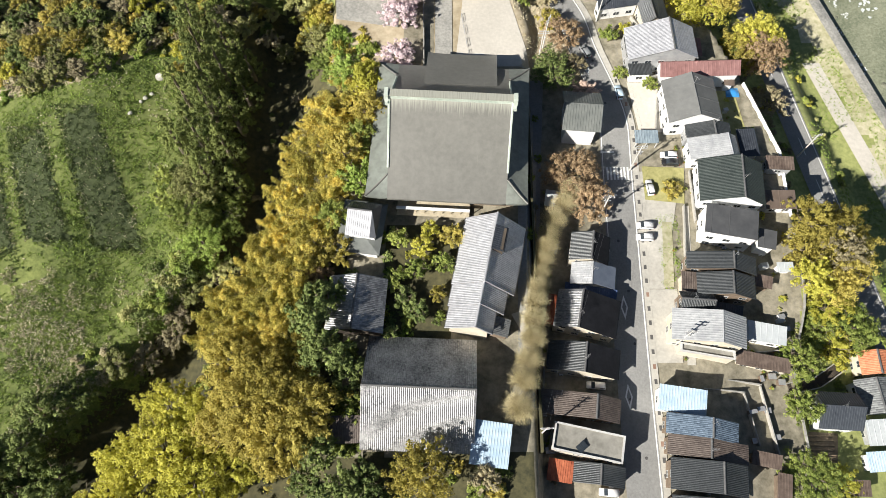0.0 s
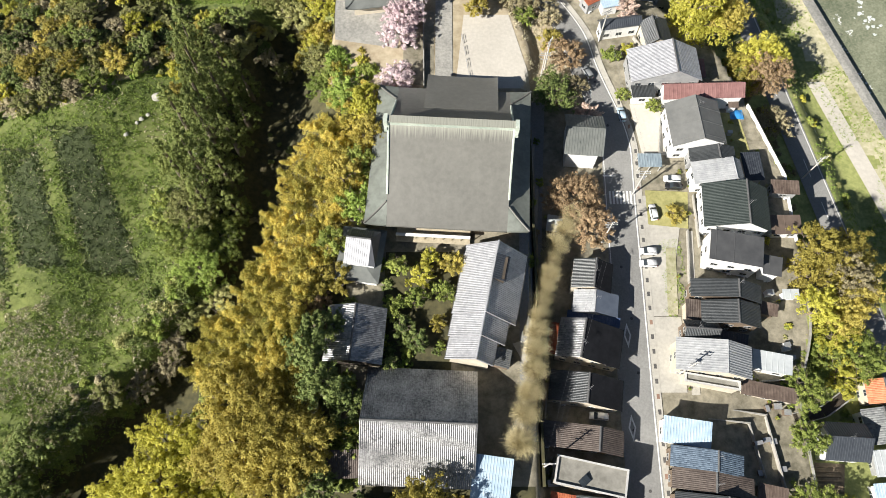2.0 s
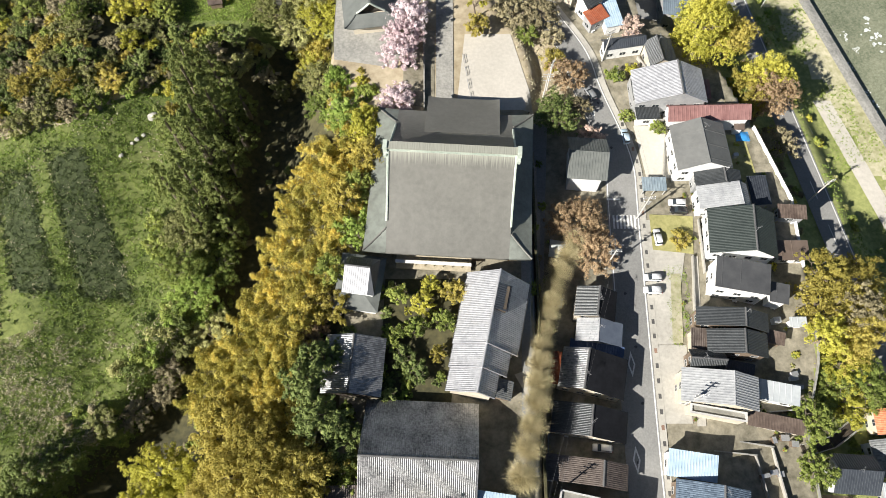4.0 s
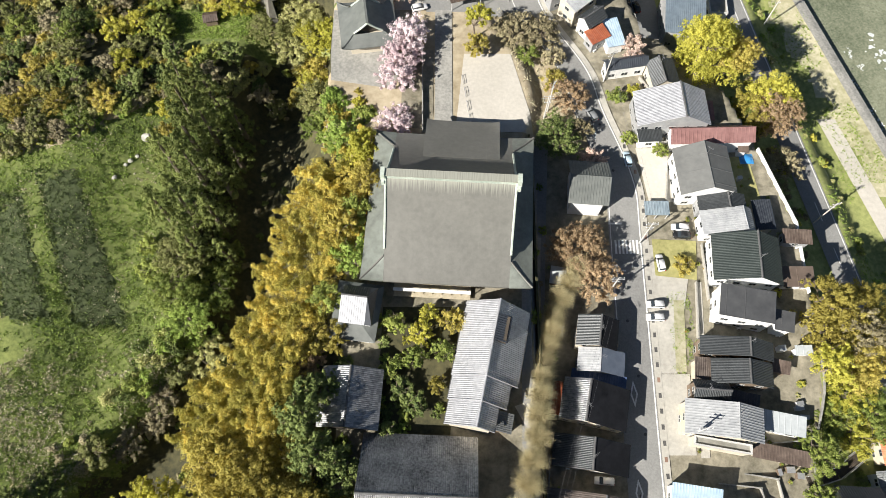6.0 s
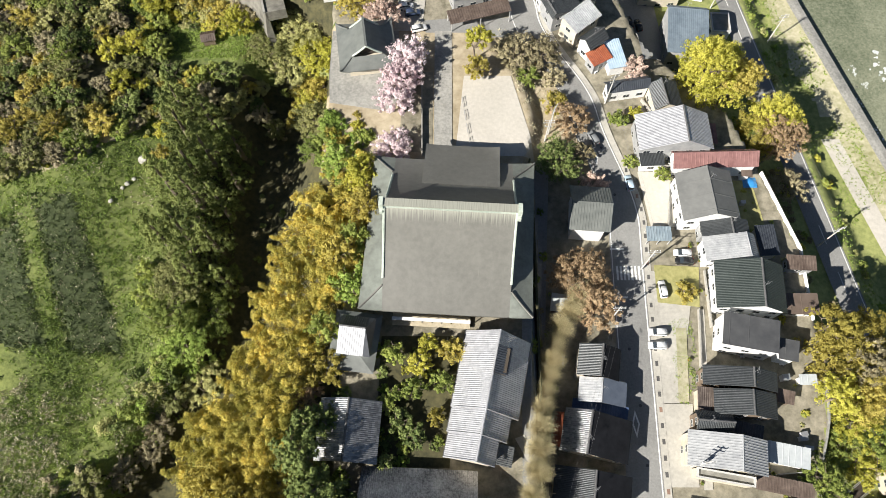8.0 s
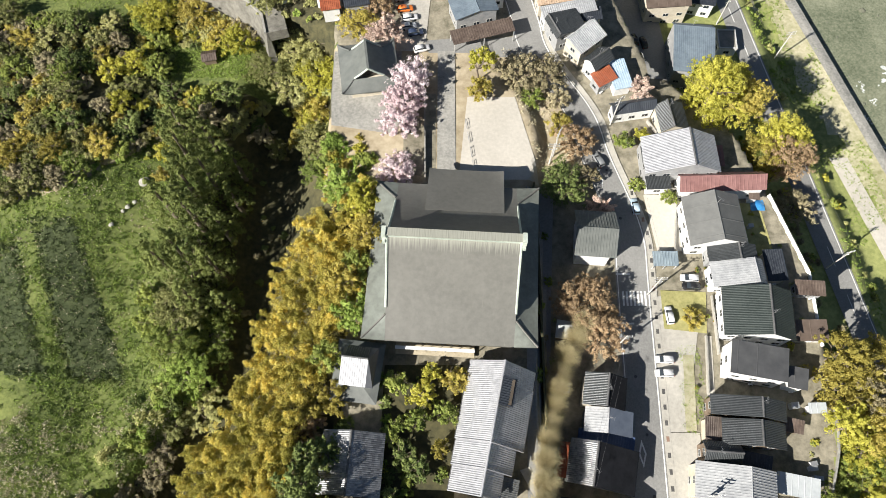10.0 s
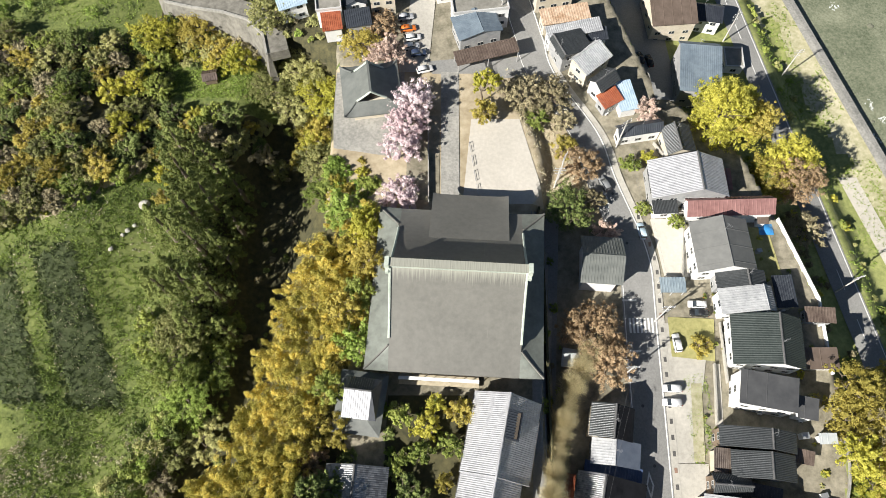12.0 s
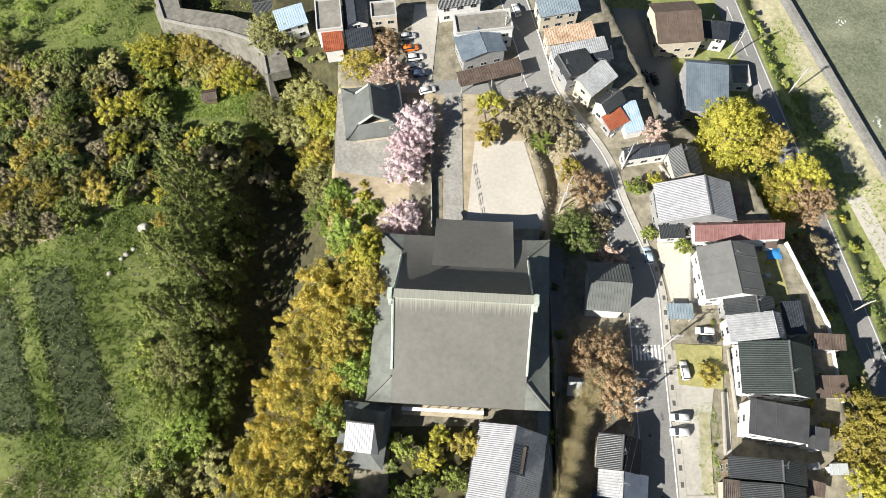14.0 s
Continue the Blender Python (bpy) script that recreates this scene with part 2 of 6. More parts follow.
def part(name, verts, faces, material, parent=None, label="", smooth=False):
    me = bpy.data.meshes.new(name)
    me.from_pydata(verts, [], faces)
    me.materials.append(material)
    if smooth:
        me.polygons.foreach_set("use_smooth", [True] * len(me.polygons))
    ob = new(name, me)
    ob.parent = parent
    return tagged(ob, label)


def thing(name, m, label, category, group="", kind=""):
    ob = new(name)
    ob.matrix_basis = m
    return tagged(ob, label, category, group, kind)


def box(v, f, x0, y0, z0, x1, y1, z1):
    """Adds an upright box to the lists v and f."""
    k = len(v)
    v += [(x, y, z) for z in (z0, z1) for y in (y0, y1) for x in (x0, x1)]
    f += [(k, k + 2, k + 3, k + 1), (k + 4, k + 5, k + 7, k + 6), (k, k + 1, k + 5, k + 4), (k + 2, k + 6, k + 7, k + 3), (k, k + 4, k + 6, k + 2), (k + 1, k + 3, k + 7, k + 5)]


def tube(v, f, a, b, r0, r1, n=6):
    a, b = Vector(a), Vector(b)
    d = (b - a).normalized()
    s = d.orthogonal().normalized()
    w = d.cross(s)
    k = len(v)
    for c, r in ((a, r0), (b, r1)):
        for i in range(n):
            q = 2 * math.pi * i / n
            v.append(tuple(c + (s * math.cos(q) + w * math.sin(q)) * r))
    f += [(k + i, k + (i + 1) % n, k + n + (i + 1) % n, k + n + i) for i in range(n)]
    f += [tuple(k + n - 1 - i for i in range(n)), tuple(k + n + i for i in range(n))]


FIELD = mat("rough_meadow", (0.05, 0.08, 0.016), (0.24, 0.275, 0.08), 0.95, 1.6, 0, 1.0, 0.09)
LITTER = mat("forest_floor", (0.035, 0.036, 0.018), (0.11, 0.1, 0.045), 0.95, 0.8, 0, 0.5, 0.1)
YARD = mat("trodden_earth_yard", (0.13, 0.12, 0.085), (0.33, 0.3, 0.23), 0.95, 0.6, 0, 0.5, 0.15)
GRAVEL = mat("river_gravel_and_weeds", (0.27, 0.27, 0.13), (0.6, 0.55, 0.4), 0.95, 0.7, 0, 0.5, 0.06)
BED = mat("river_bed", (0.09, 0.1, 0.07), (0.2, 0.2, 0.15), 0.9, 0.8, 0, 0.5, 0.1)
BANKGRASS = mat("bank_grass", (0.14, 0.17, 0.05), (0.36, 0.38, 0.14), 0.95, 0.8, 0, 0.5, 0.08)


def build_ground():
    xs = [-2500, -1200, -600, -350, -230] + list(range(-170, 160)) + [170, 200, 260, 400, 800, 1500, 2500]
    ys = [-2500, -1200, -500, -200, -100] + list(range(-60, 225)) + [240, 280, 350, 500, 900, 1600, 2500]
    v = [(x, y, ground(x, y) + (0.16 if x < -30 else 0.08) * noise.noise((x * 0.45, y * 0.45, 0))) for y in ys for x in xs]
    n = len(xs)
    f = [(j * n + i, j * n + i + 1, (j + 1) * n + i + 1, (j + 1) * n + i) for j in range(len(ys) - 1) for i in range(n - 1)]
    ob = part("ground", v, f, FIELD, None, "meadow, ravine, terraces and river bank as one sheet", True)
    tagged(ob, category="ground", kind="structure")
    for m in (LITTER, YARD, GRAVEL, BED, BANKGRASS, EARTH):
        ob.data.materials.append(m)
    idx = []
    for q in f:
        x, y, _ = v[q[0]]
        jit = 3 * noise.noise((x * 0.2, y * 0.2, 3))
        east = x - lane_x(y)
        k = 0
        if x > bank_x(y):
            k = 4
        elif east > 3:
            k = 3 if x > bank_x(y) - 12 + jit * 2 else 5
        elif x > wall_x(y) - 1:
            k = 5
        elif x > -27 + jit * 0.3 and y < 175:
            k = 1 if y < 11 + jit and x < 17 or x < -20 and y < 95 else 6 if 96 < y < 136 and x < road_x(y) - 3.5 else 2
        elif x > ravine_x(y) - 9 - 4 * ramp(60, 80, y) + jit * 1.5 and y < 130:
            k = 1
        elif y >= 118 + jit and x < -27:
            k = 1 if north_slope(x, y) else 5 if x > -46 else 0
        idx.append(k)
    ob.data.polygons.foreach_set("material_index", idx)
    return ob


build_ground()


def patch(name, corners, lift, material, label, category="pavement", step=1.0, ragged=0.0):
    """A thin paving sheet laid over the ground between four corners, given in order round."""
    a, b, c, d = [Vector(p) for p in corners]
    nu = max(2, int(max((b - a).length, (c - d).length) / step))
    nv = max(2, int(max((d - a).length, (c - b).length) / step))
    v = []
    for j in range(nv + 1):
        for i in range(nu + 1):
            p = a.lerp(b, i / nu).lerp(d.lerp(c, i / nu), j / nv)
            edge = min(i, nu - i, j, nv - j)
            sink = ragged * max(0.0, 1 - edge / 4) * (0.9 + 1.6 * noise.noise((p.x * 0.9, p.y * 0.9, 5))) if ragged else 0.0
            v.append((p.x, p.y, ground(p.x, p.y) + lift - sink))
    f = [(j * (nu + 1) + i, j * (nu + 1) + i + 1, (j + 1) * (nu + 1) + i + 1, (j + 1) * (nu + 1) + i) for j in range(nv) for i in range(nu)]
    return tagged(part(name, v, f, material, None, label), category=category, kind="structure")


def strip(name, centre, off0, off1, y0, y1, lift, material, label, category="road", step=1.5, level=None):
    """A band that follows a centre line from y0 to y1 between two offsets."""
    n = max(1, int((y1 - y0) / step))
    m = max(1, int(abs(off1 - off0) / 1.5))
    v = []
    for j in range(n + 1):
        y = y0 + (y1 - y0) * j / n
        for i in range(m + 1):
            x = centre(y) + off0 + (off1 - off0) * i / m
            v.append((x, y, (ground(x, y) if level is None else level) + lift))
    f = [(j * (m + 1) + i, j * (m + 1) + i + 1, (j + 1) * (m + 1) + i + 1, (j + 1) * (m + 1) + i) for j in range(n) for i in range(m)]
    return tagged(part(name, v, f, material, None, label), category=category, kind="structure")


strip("road", road_x, -3.6, 3.6, -40, 215, 0.16, ASPHALT, "worn grey asphalt village street")
strip("pavement", road_x, 3.6, 5.0, -40, 140, 0.2, CONCRETE, "pale concrete roadside strip with drain covers", "pavement")
strip("edge_line", road_x, 3.1, 3.36, -40, 215, 0.19, PAINT, "white painted edge line of the street", "road marking")
strip("edge_line", road_x, -3.3, -3.12, 55, 215, 0.19, PAINT, "white painted edge line of the street", "road marking")
strip("road", lane_x, -3.0, 3.2, -40, 215, 0.16, ASPHALT, "dark asphalt lane along the river")
strip("edge_line", lane_x, 2.6, 2.8, -40, 215, 0.2, PAINT, "white painted edge line of the lane", "road marking")
strip("river_wall", bank_x, -3.2, 0.4, -40, 215, 0.35, STONE, "pale concrete river wall top", "wall")
tagged(part("water", [(bank_x(y) + o, y, -20.3) for y in (-60, 225) for o in (0.5, 140)], [(0, 1, 3, 2)], WATER, None, "shallow greenish river water over stones"), category="river", kind="structure")
strip("footpath", bank_x, -15.2, -10.4, 58, 118, 0.1, SAND, "pale gravel footpath beside the river", "path")
patch("temple_court", ((2.8, 99.5), (21.0, 99.5), (16.0, 121.0), (5.0, 121.0)), 0.12, SAND, "pale sandy forecourt of the temple", "courtyard")
patch("paved_approach", ((-1.9, 99.5), (2.2, 99.5), (2.2, 134.0), (-1.9, 134.0)), 0.14, STONE, "grey flagstone approach path to the temple", "path")
patch("side_yard", ((14.5, 20), (19.0, 20), (24.0, 98), (17.5, 98)), 0.08, ASPHALT, "dark asphalt drive beside the temple", "driveway")
patch("parking_lot", ((43.5, 46.5), (48.0, 46.5), (54.5, 74.5), (44.6, 74.5)), 0.14, CONCRETE, "pale concrete parking lot with weeds", "parking lot")
patch("parking_lot", ((46.0, 84.5), (52.0, 84.5), (51.0, 97.5), (44.0, 97.5)), 0.14, SAND, "pale paved forecourt beside the street", "parking lot")
patch("crossroad", ((-4, 133.5), (24, 133.5), (24, 140.0), (-6, 137)), 0.13, ASPHALT, "asphalt side street north of the temple", "road")
patch("north_parking", ((-12, 134), (-5, 134), (-3, 160), (-9, 160)), 0.14, CONCRETE, "pale concrete car park", "parking lot")

# ---- buildings ----


def slope(v, f, a, b, c, d, kind, pitch, course):
    """A roof slope with eave a-b and ridge d-c: a slab, with tiles laid in courses or ribs running down it."""
    a, b, c, d = [Vector(p) for p in (a, b, c, d)]
    up = (b - a).cross(d - a).normalized()
    if up.z < 0:
        up = -up
    if kind == "rib" and ((b - a) - (c - d)).length < 0.05:
        # ribbed sheet: one bent profile drawn from eave to ridge
        e, n = (b - a).normalized(), int((b - a).length / pitch)
        w = min(0.17, pitch * 0.34)
        row = [(0.0, 0.0)]
        for i in range(n):
            u = (i + 0.3) * pitch
            row += [(u, 0.0), (u + w * 0.25, 0.06), (u + w * 0.75, 0.06), (u + w, 0.0)]
        row += [((b - a).length, 0.0), ((b - a).length, -0.14), (0.0, -0.14)]
        k, n = len(v), len(row)
        v += [tuple(q + e * u + up * z) for q in (a, d) for u, z in row]
        f += [(k + i, k + (i + 1) % n, k + n + (i + 1) % n, k + n + i) for i in range(n)]
        f += [tuple(k + n - 1 - i for i in range(n)), tuple(k + n + i for i in range(n))]
        return
    k = len(v)
    v += [tuple(p) for p in (a, b, c, d)] + [tuple(p - up * 0.14) for p in (a, b, c, d)]
    f += [(k, k + 1, k + 2, k + 3), (k + 7, k + 6, k + 5, k + 4)] + [(k + i, k + 4 + i, k + 4 + (i + 1) % 4, k + (i + 1) % 4) for i in range(4)]
    if not kind:
        return
    e = (b - a).normalized()
    width, rise = (b - a).length, ((d + c) / 2 - (a + b) / 2)
    run = rise - e * rise.dot(e)
    length = run.length
    run.normalize()
    rows = max(1, int(length / course)) if kind == "tile" else 1
    for j in range(rows):
        f0, f1 = j / rows, (j + 1) / rows
        fm = f0 if kind == "tile" else 0.0
        lo, hi = (d - a).dot(e) * fm, width + (c - b).dot(e) * fm
        i = int(lo / pitch)
        while (i + 0.85) * pitch <= hi:
            u0 = i * pitch
            i += 1
            if u0 < lo - 0.01:
                continue
            top = f1
            if kind != "tile":
                lo1, hi1 = (d - a).dot(e), width + (c - b).dot(e)
                if u0 < lo1 - 0.01:
                    top = max(0.05, u0 / lo1)
                elif u0 > hi1:
                    top = max(0.05, (width - u0) / max(0.01, width - hi1))
            q = a + e * u0 + run * (f0 * length)
            w = run * ((top - f0) * length)
            h = up * 0.036
            s0, s1, s2, s3 = (0.06, 0.3, 0.6, 0.84) if kind == "tile" else [q * min(1.0, 0.5 / pitch) for q in (0.0, 0.08, 0.26, 0.34)]
            lift = up * (0.014 if kind == "tile" else 0.0)
            k = len(v)
            for base, extra in ((q, lift), (q + w, up * 0.0)):
                v += [tuple(base + e * (s0 * pitch) + up * 0.004), tuple(base + e * (s1 * pitch) + h + extra), tuple(base + e * (s2 * pitch) + h + extra), tuple(base + e * (s3 * pitch) + up * 0.004)]
            f += [(k, k + 1, k + 5, k + 4), (k + 1, k + 2, k + 6, k + 5), (k + 2, k + 3, k + 7, k + 6), (k, k + 3, k + 2, k + 1)]


TILED = {"tile": (0.32, 0.45), "tilelit": (0.36, 0.5), "tilegrey": (0.45, 0.6), "tilebrown": (0.36, 0.5), "tileblue": (0.36, 0.5), "tilegreen": (0.36, 0.5), "halltile": (0.36, 0.6), "gallerytile": (0.37, 1.6), "orange": (0.36, 0.5)}
RIBBED = {"silver": 0.5, "lightrib": 0.5, "bluemetal": 0.5, "lightblue": 0.55, "bluegrey": 0.6, "bluerib": 0.5, "navy": 0.5, "brownrib": 0.6, "redmetal": 0.9, "rust": 0.45, "woodrust": 0.6, "greyplain": 3.6, "palemetal": 1.2, "darkpanel": 3.8, "brownplain": 2.4, "copper": 0.6}


def window(parent, x, y, z, w, h, face):
    """A window set on a wall: face 0 looks along -y, 1 along -x, 2 along +y, 3 along +x in the house's own axes."""
    m = pose(x, y, z, 0, 0, (0, -90, 180, 90)[face])
    v, f = [], []
    box(v, f, -w / 2, -0.05, 0, w / 2, 0.02, 0.07)
    box(v, f, -w / 2, -0.05, h - 0.07, w / 2, 0.02, h)
    for u in (-w / 2, -0.03, w / 2 - 0.06):
        box(v, f, u, -0.046, 0.07, u + 0.06, 0.02, h - 0.07)
    fr = part("window", v, f, FRAME, parent)
    fr.matrix_basis = m
    v, f = [], []
    box(v, f, -w / 2 + 0.05, -0.02, 0.06, w / 2 - 0.05, 0.03, h - 0.06)
    part("pane", v, f, GLASS, fr)


def house(name, x, y, z, lx, ly, turn, eave, ridge, rise, frac, roof, wall, over, label, category="house", upper=None, second=None):
    """A building with its roof's outline lx by ly; ridge: y along, x across, s lean-to, f flat with parapet, h hipped."""
    top = thing(name, pose(x, y, z, 0, 0, turn), label, category)
    hx, hy = lx / 2, ly / 2
    wx, wy = hx - over, hy - over
    kind, pitch, course = "", 1.0, 1.0
    if roof in TILED:
        kind, (pitch, course) = "tile", TILED[roof]
    elif roof in RIBBED and ridge != "h":
        kind, pitch = "rib", RIBBED[roof]
    v, f = [], []
    rv, rf = [], []
    foot = -1.5
    cap = []
    if ridge == "f":
        box(v, f, -wx, -wy, foot, wx, wy, eave - 0.2)
        box(rv, rf, -wx + 0.2, -wy + 0.2, eave - 0.2, wx - 0.2, wy - 0.2, eave - 0.12)
        pv, pf = [], []
        for q in ((-wx - 0.1, -wy - 0.1, wx + 0.1, -wy + 0.2), (-wx - 0.1, wy - 0.2, wx + 0.1, wy + 0.1), (-wx - 0.1, -wy + 0.2, -wx + 0.2, wy - 0.2), (wx - 0.2, -wy + 0.2, wx + 0.1, wy - 0.2)):
            box(pv, pf, q[0], q[1], eave - 0.3, q[2], q[3], eave + rise * 0.8)
        part("parapet", pv, pf, FRAME, top)
    elif ridge in "xy":
        r0 = frac
        if ridge == "y":
            P = lambda s, t, h: ((s - 0.5) * lx, (t - 0.5) * ly, eave + h)
            W = lambda s, t, h: (-wx + s * 2 * wx, -wy + t * 2 * wy, h)
        else:
            P = lambda s, t, h: ((t - 0.5) * lx, (0.5 - s) * ly, eave + h)
            W = lambda s, t, h: (-wx + t * 2 * wx, wy - s * 2 * wy, h)
        slope(rv, rf, P(0, 0, 0), P(0, 1, 0), P(r0, 1, rise), P(r0, 0, rise), kind, pitch, course)
        # The second slope's shade is painted in with a darker smooth material.
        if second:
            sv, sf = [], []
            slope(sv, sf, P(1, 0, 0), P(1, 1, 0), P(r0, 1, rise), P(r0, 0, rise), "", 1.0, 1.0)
            part("street_side_roof", sv, sf, ROOF[second], top, "smooth slope with shade put into its dark colour")
        else:
            slope(rv, rf, P(1, 0, 0), P(1, 1, 0), P(r0, 1, rise), P(r0, 0, rise), kind, pitch, course)
        e = eave - 0.16
        gable = max(e, eave + rise - 0.3)
        v += [W(0, 0, foot), W(1, 0, foot), W(1, 0, e), W(r0, 0, gable), W(0, 0, e), W(0, 1, foot), W(1, 1, foot), W(1, 1, e), W(r0, 1, gable), W(0, 1, e)]
        f += [(0, 1, 2, 3, 4), (9, 8, 7, 6, 5), (0, 5, 6, 1), (1, 6, 7, 2), (2, 7, 8, 3), (3, 8, 9, 4), (4, 9, 5, 0)]
        cap = [P(r0, 0, rise), P(r0, 1, rise)]
    elif ridge == "s":
        slope(rv, rf, (-hx, -hy, eave), (hx, -hy, eave), (hx, hy, eave + rise), (-hx, hy, eave + rise), kind, pitch, course)
        e0, e1 = eave - 0.2, eave + rise - 0.25
        if wall == "open":
            for px in (-hx + 0.3, 0.0, hx - 0.3):
                for py, e in ((-hy + 0.3, e0), (hy - 0.3, e1)):
                    pv, pf = [], []
                    box(pv, pf, px - 0.08, py - 0.08, foot, px + 0.08, py + 0.08, e)
                    part("post", pv, pf, FRAME, top)
        else:
            v += [(-wx, -wy, foot), (wx, -wy, foot), (wx, wy, foot), (-wx, wy, foot), (-wx, -wy, e0), (wx, -wy, e0), (wx, wy, e1), (-wx, wy, e1)]
            f += [(0, 1, 5, 4), (1, 2, 6, 5), (2, 3, 7, 6), (3, 0, 4, 7), (4, 5, 6, 7), (3, 2, 1, 0)]
    elif ridge == "h":
        s = max(0.0, hy - hx)
        c0, c1 = (0, -s, eave + rise), (0, s, eave + rise)
        if hx > hy:
            s = hx - hy
            c0, c1 = (-s, 0, eave + rise), (s, 0, eave + rise)
        A, B, C, D = (-hx, -hy, eave), (hx, -hy, eave), (hx, hy, eave), (-hx, hy, eave)
        if hx > hy:
            quads = ((A, B, c1, c0), (C, D, c0, c1), (B, C, c1, c1), (D, A, c0, c0))
        else:
            quads = ((A, B, c0, c0), (C, D, c1, c1), (B, C, c1, c0), (D, A, c0, c1))
        for q in quads:
            slope(rv, rf, *q, kind, pitch, course)
        box(v, f, -wx, -wy, foot, wx, wy, eave - 0.16)
        cap = [c0, c1]
    if v:
        part("wall", v, f, WALL.get(wall, WALL["brown"]), top)
    part("roof", rv, rf, ROOF[roof], top)
    if cap and kind == "tile":
        v, f = [], []
        tube(v, f, cap[0], cap[1], 0.22, 0.22, 8)
        part("ridge_cap", v, f, RIDGE, top)
    elif cap:
        v, f = [], []
        tube(v, f, cap[0], cap[1], 0.1, 0.1, 6)
        part("ridge_cap", v, f, ROOF[roof], top)
    if upper:
        ux, uy, ax, ay, base, high = upper
        v, f = [], []
        box(v, f, ux - ax + 0.6, uy - ay + 0.6, eave, ux + ax - 0.6, uy + ay - 0.6, base)
        part("upper_wall", v, f, WALL[wall], top)
        v, f = [], []
        A, B, C, D = (ux - ax, uy - ay, base), (ux + ax - 1.4, uy - ay, base), (ux + ax - 1.4, uy + ay, base), (ux - ax, uy + ay, base)
        E, F = (ux + ax, uy - ay, base), (ux + ax, uy + ay, base)
        c0, c1 = (ux - ax, uy + ay * 0.3, high), (ux + ax - 1.4, uy + ay * 0.3, high)
        # One roof: pale, black and navy paint its sunlit and shaded faces.
        slope(v, f, A, B, c1, c0, "rib", 0.42, 1.0)
        part("upper_roof", v, f, ROOF["gallerytile"], top, "ribbed slope with sunlight put into its pale colour")
        v, f = [], []
        slope(v, f, C, D, c0, c1, "rib", 0.42, 1.0)
        part("upper_roof", v, f, ROOF["tile"], top, "tiled slope with shade put into its dark colour")
        part("hip", [B, E, F, C, c1], [(0, 1, 4), (1, 2, 4), (2, 3, 4), (3, 2, 1, 0)], ROOF["navy"], top, "hip with shade put into its navy colour")
        v, f = [], []
        tube(v, f, c0, c1, 0.18, 0.18, 8)
        part("ridge_cap", v, f, RIDGE, top)
    if wall != "open" and lx > 5 and ly > 3 and name not in ("gate_tower", "temple_residence", "storehouse", "outbuilding"):
        for level in range(1 + (eave > 4.2)):
            zz = 0.9 + 2.6 * level
            if zz + 1.2 > eave - 0.2:
                continue
            for i in range(max(1, int(lx / 3.2))):
                window(top, (i + 0.5) * 2 * wx / max(1, int(lx / 3.2)) - wx, -wy - 0.01, zz, 1.5, 1.1, 0)
            for i in range(max(1, int(ly / 3.4))):
                window(top, -wx - 0.01, (i + 0.5) * 2 * wy / max(1, int(ly / 3.4)) - wy, zz, 1.4, 1.1, 1)
    return top


house("house", 31.2, 53.69, -0.96, 8.34, 6.46, -9.63, 5.3, "y", 2.38, 0.52, "tile", "cream", 0.45, "two-storey house with grey tiled gable roof beside the street", "house", None, "shadeblack")
house("house", 31.59, 47.93, -1.21, 9.38, 4.86, -8.16, 4.67, "y", 2.1, 0.45, "silver", "grey", 0.45, "house with silvery sheet-metal gable roof beside the street", "house", None, "shadeblue")
house("lean_to", 31.13, 44.65, -1.33, 10.99, 2.86, -10.03, 3.04, "s", 0.5, 0.5, "bluemetal", "brown", 0.45, "low lean-to with dark blue sheet roof between houses", "lean to")
house("house", 29.75, 39.64, -1.62, 13.04, 8.2, -12.35, 4.91, "y", 3.08, 0.36, "tilelit", "cream", 0.45, "house with worn grey tiles and dark long street-side slope", "house", None, "shadeblack")
house("house", 28.34, 30.2, -1.9, 14.63, 6.08, -9.28, 4.65, "y", 2.8, 0.5, "tile", "cream", 0.45, "house with dark tiled gable roof and cream gable wall", "house", None, "shadeblack")
house("house", 26.54, 21.06, -2.0, 16.79, 4.81, -7.99, 4.4, "y", 2.52, 0.7, "tilebrown", "brown", 0.45, "house with brown and grey tiled roof beside the street", "house")
house("flat_roofed_building", 27.82, 13.9, -2.0, 14.21, 5.94, -11.99, 6.0, "f", 0.5, 0.5, "concrete", "cream", 0.45, "flat-roofed concrete building with pale parapet", "flat roofed building")
house("shed", 22.55, 8.95, -2.0, 4.9, 4.11, -9.79, 3.0, "s", 0.6, 0.5, "rust", "brown", 0.45, "shed with rusty red sheet-metal roof", "shed")
house("house", 29.79, 8.17, -2.0, 9.92, 3.87, -7.23, 4.0, "y", 1.82, 0.5, "tile", "brown", 0.45, "house with weathered grey tile roof beside the street", "house")
house("shed", 24.94, 66.49, -0.44, 4.5, 3.82, -9.08, 2.63, "s", 0.4, 0.5, "palemetal", "brown", 0.45, "small shelter with pale roof among bare trees", "shed")
house("shed", 23.29, 54.89, -0.85, 3.14, 2.19, -9.98, 2.43, "s", 0.3, 0.5, "lightrib", "brown", 0.45, "small shed with ribbed roof among bare trees", "shed")
house("lean_to", 22.58, 41.09, -1.54, 1.79, 6.61, -10.07, 3.29, "s", 0.2, 0.5, "rust", "brown", 0.45, "narrow lean-to with rusty red roof", "lean to")
house("shed", 68.04, 97.13, 0.86, 2.43, 2.8, -3.65, 2.72, "s", 0.3, 0.5, "brownplain", "white", 0.45, "small brown-roofed shed behind the long house", "shed")
house("house", 54.28, 36.46, -2.31, 15.11, 6.7, -8.18, 6.0, "y", 2.8, 0.62, "lightrib", "cream", 0.45, "house with pale grey ribbed sheet roof beside the lane", "house")
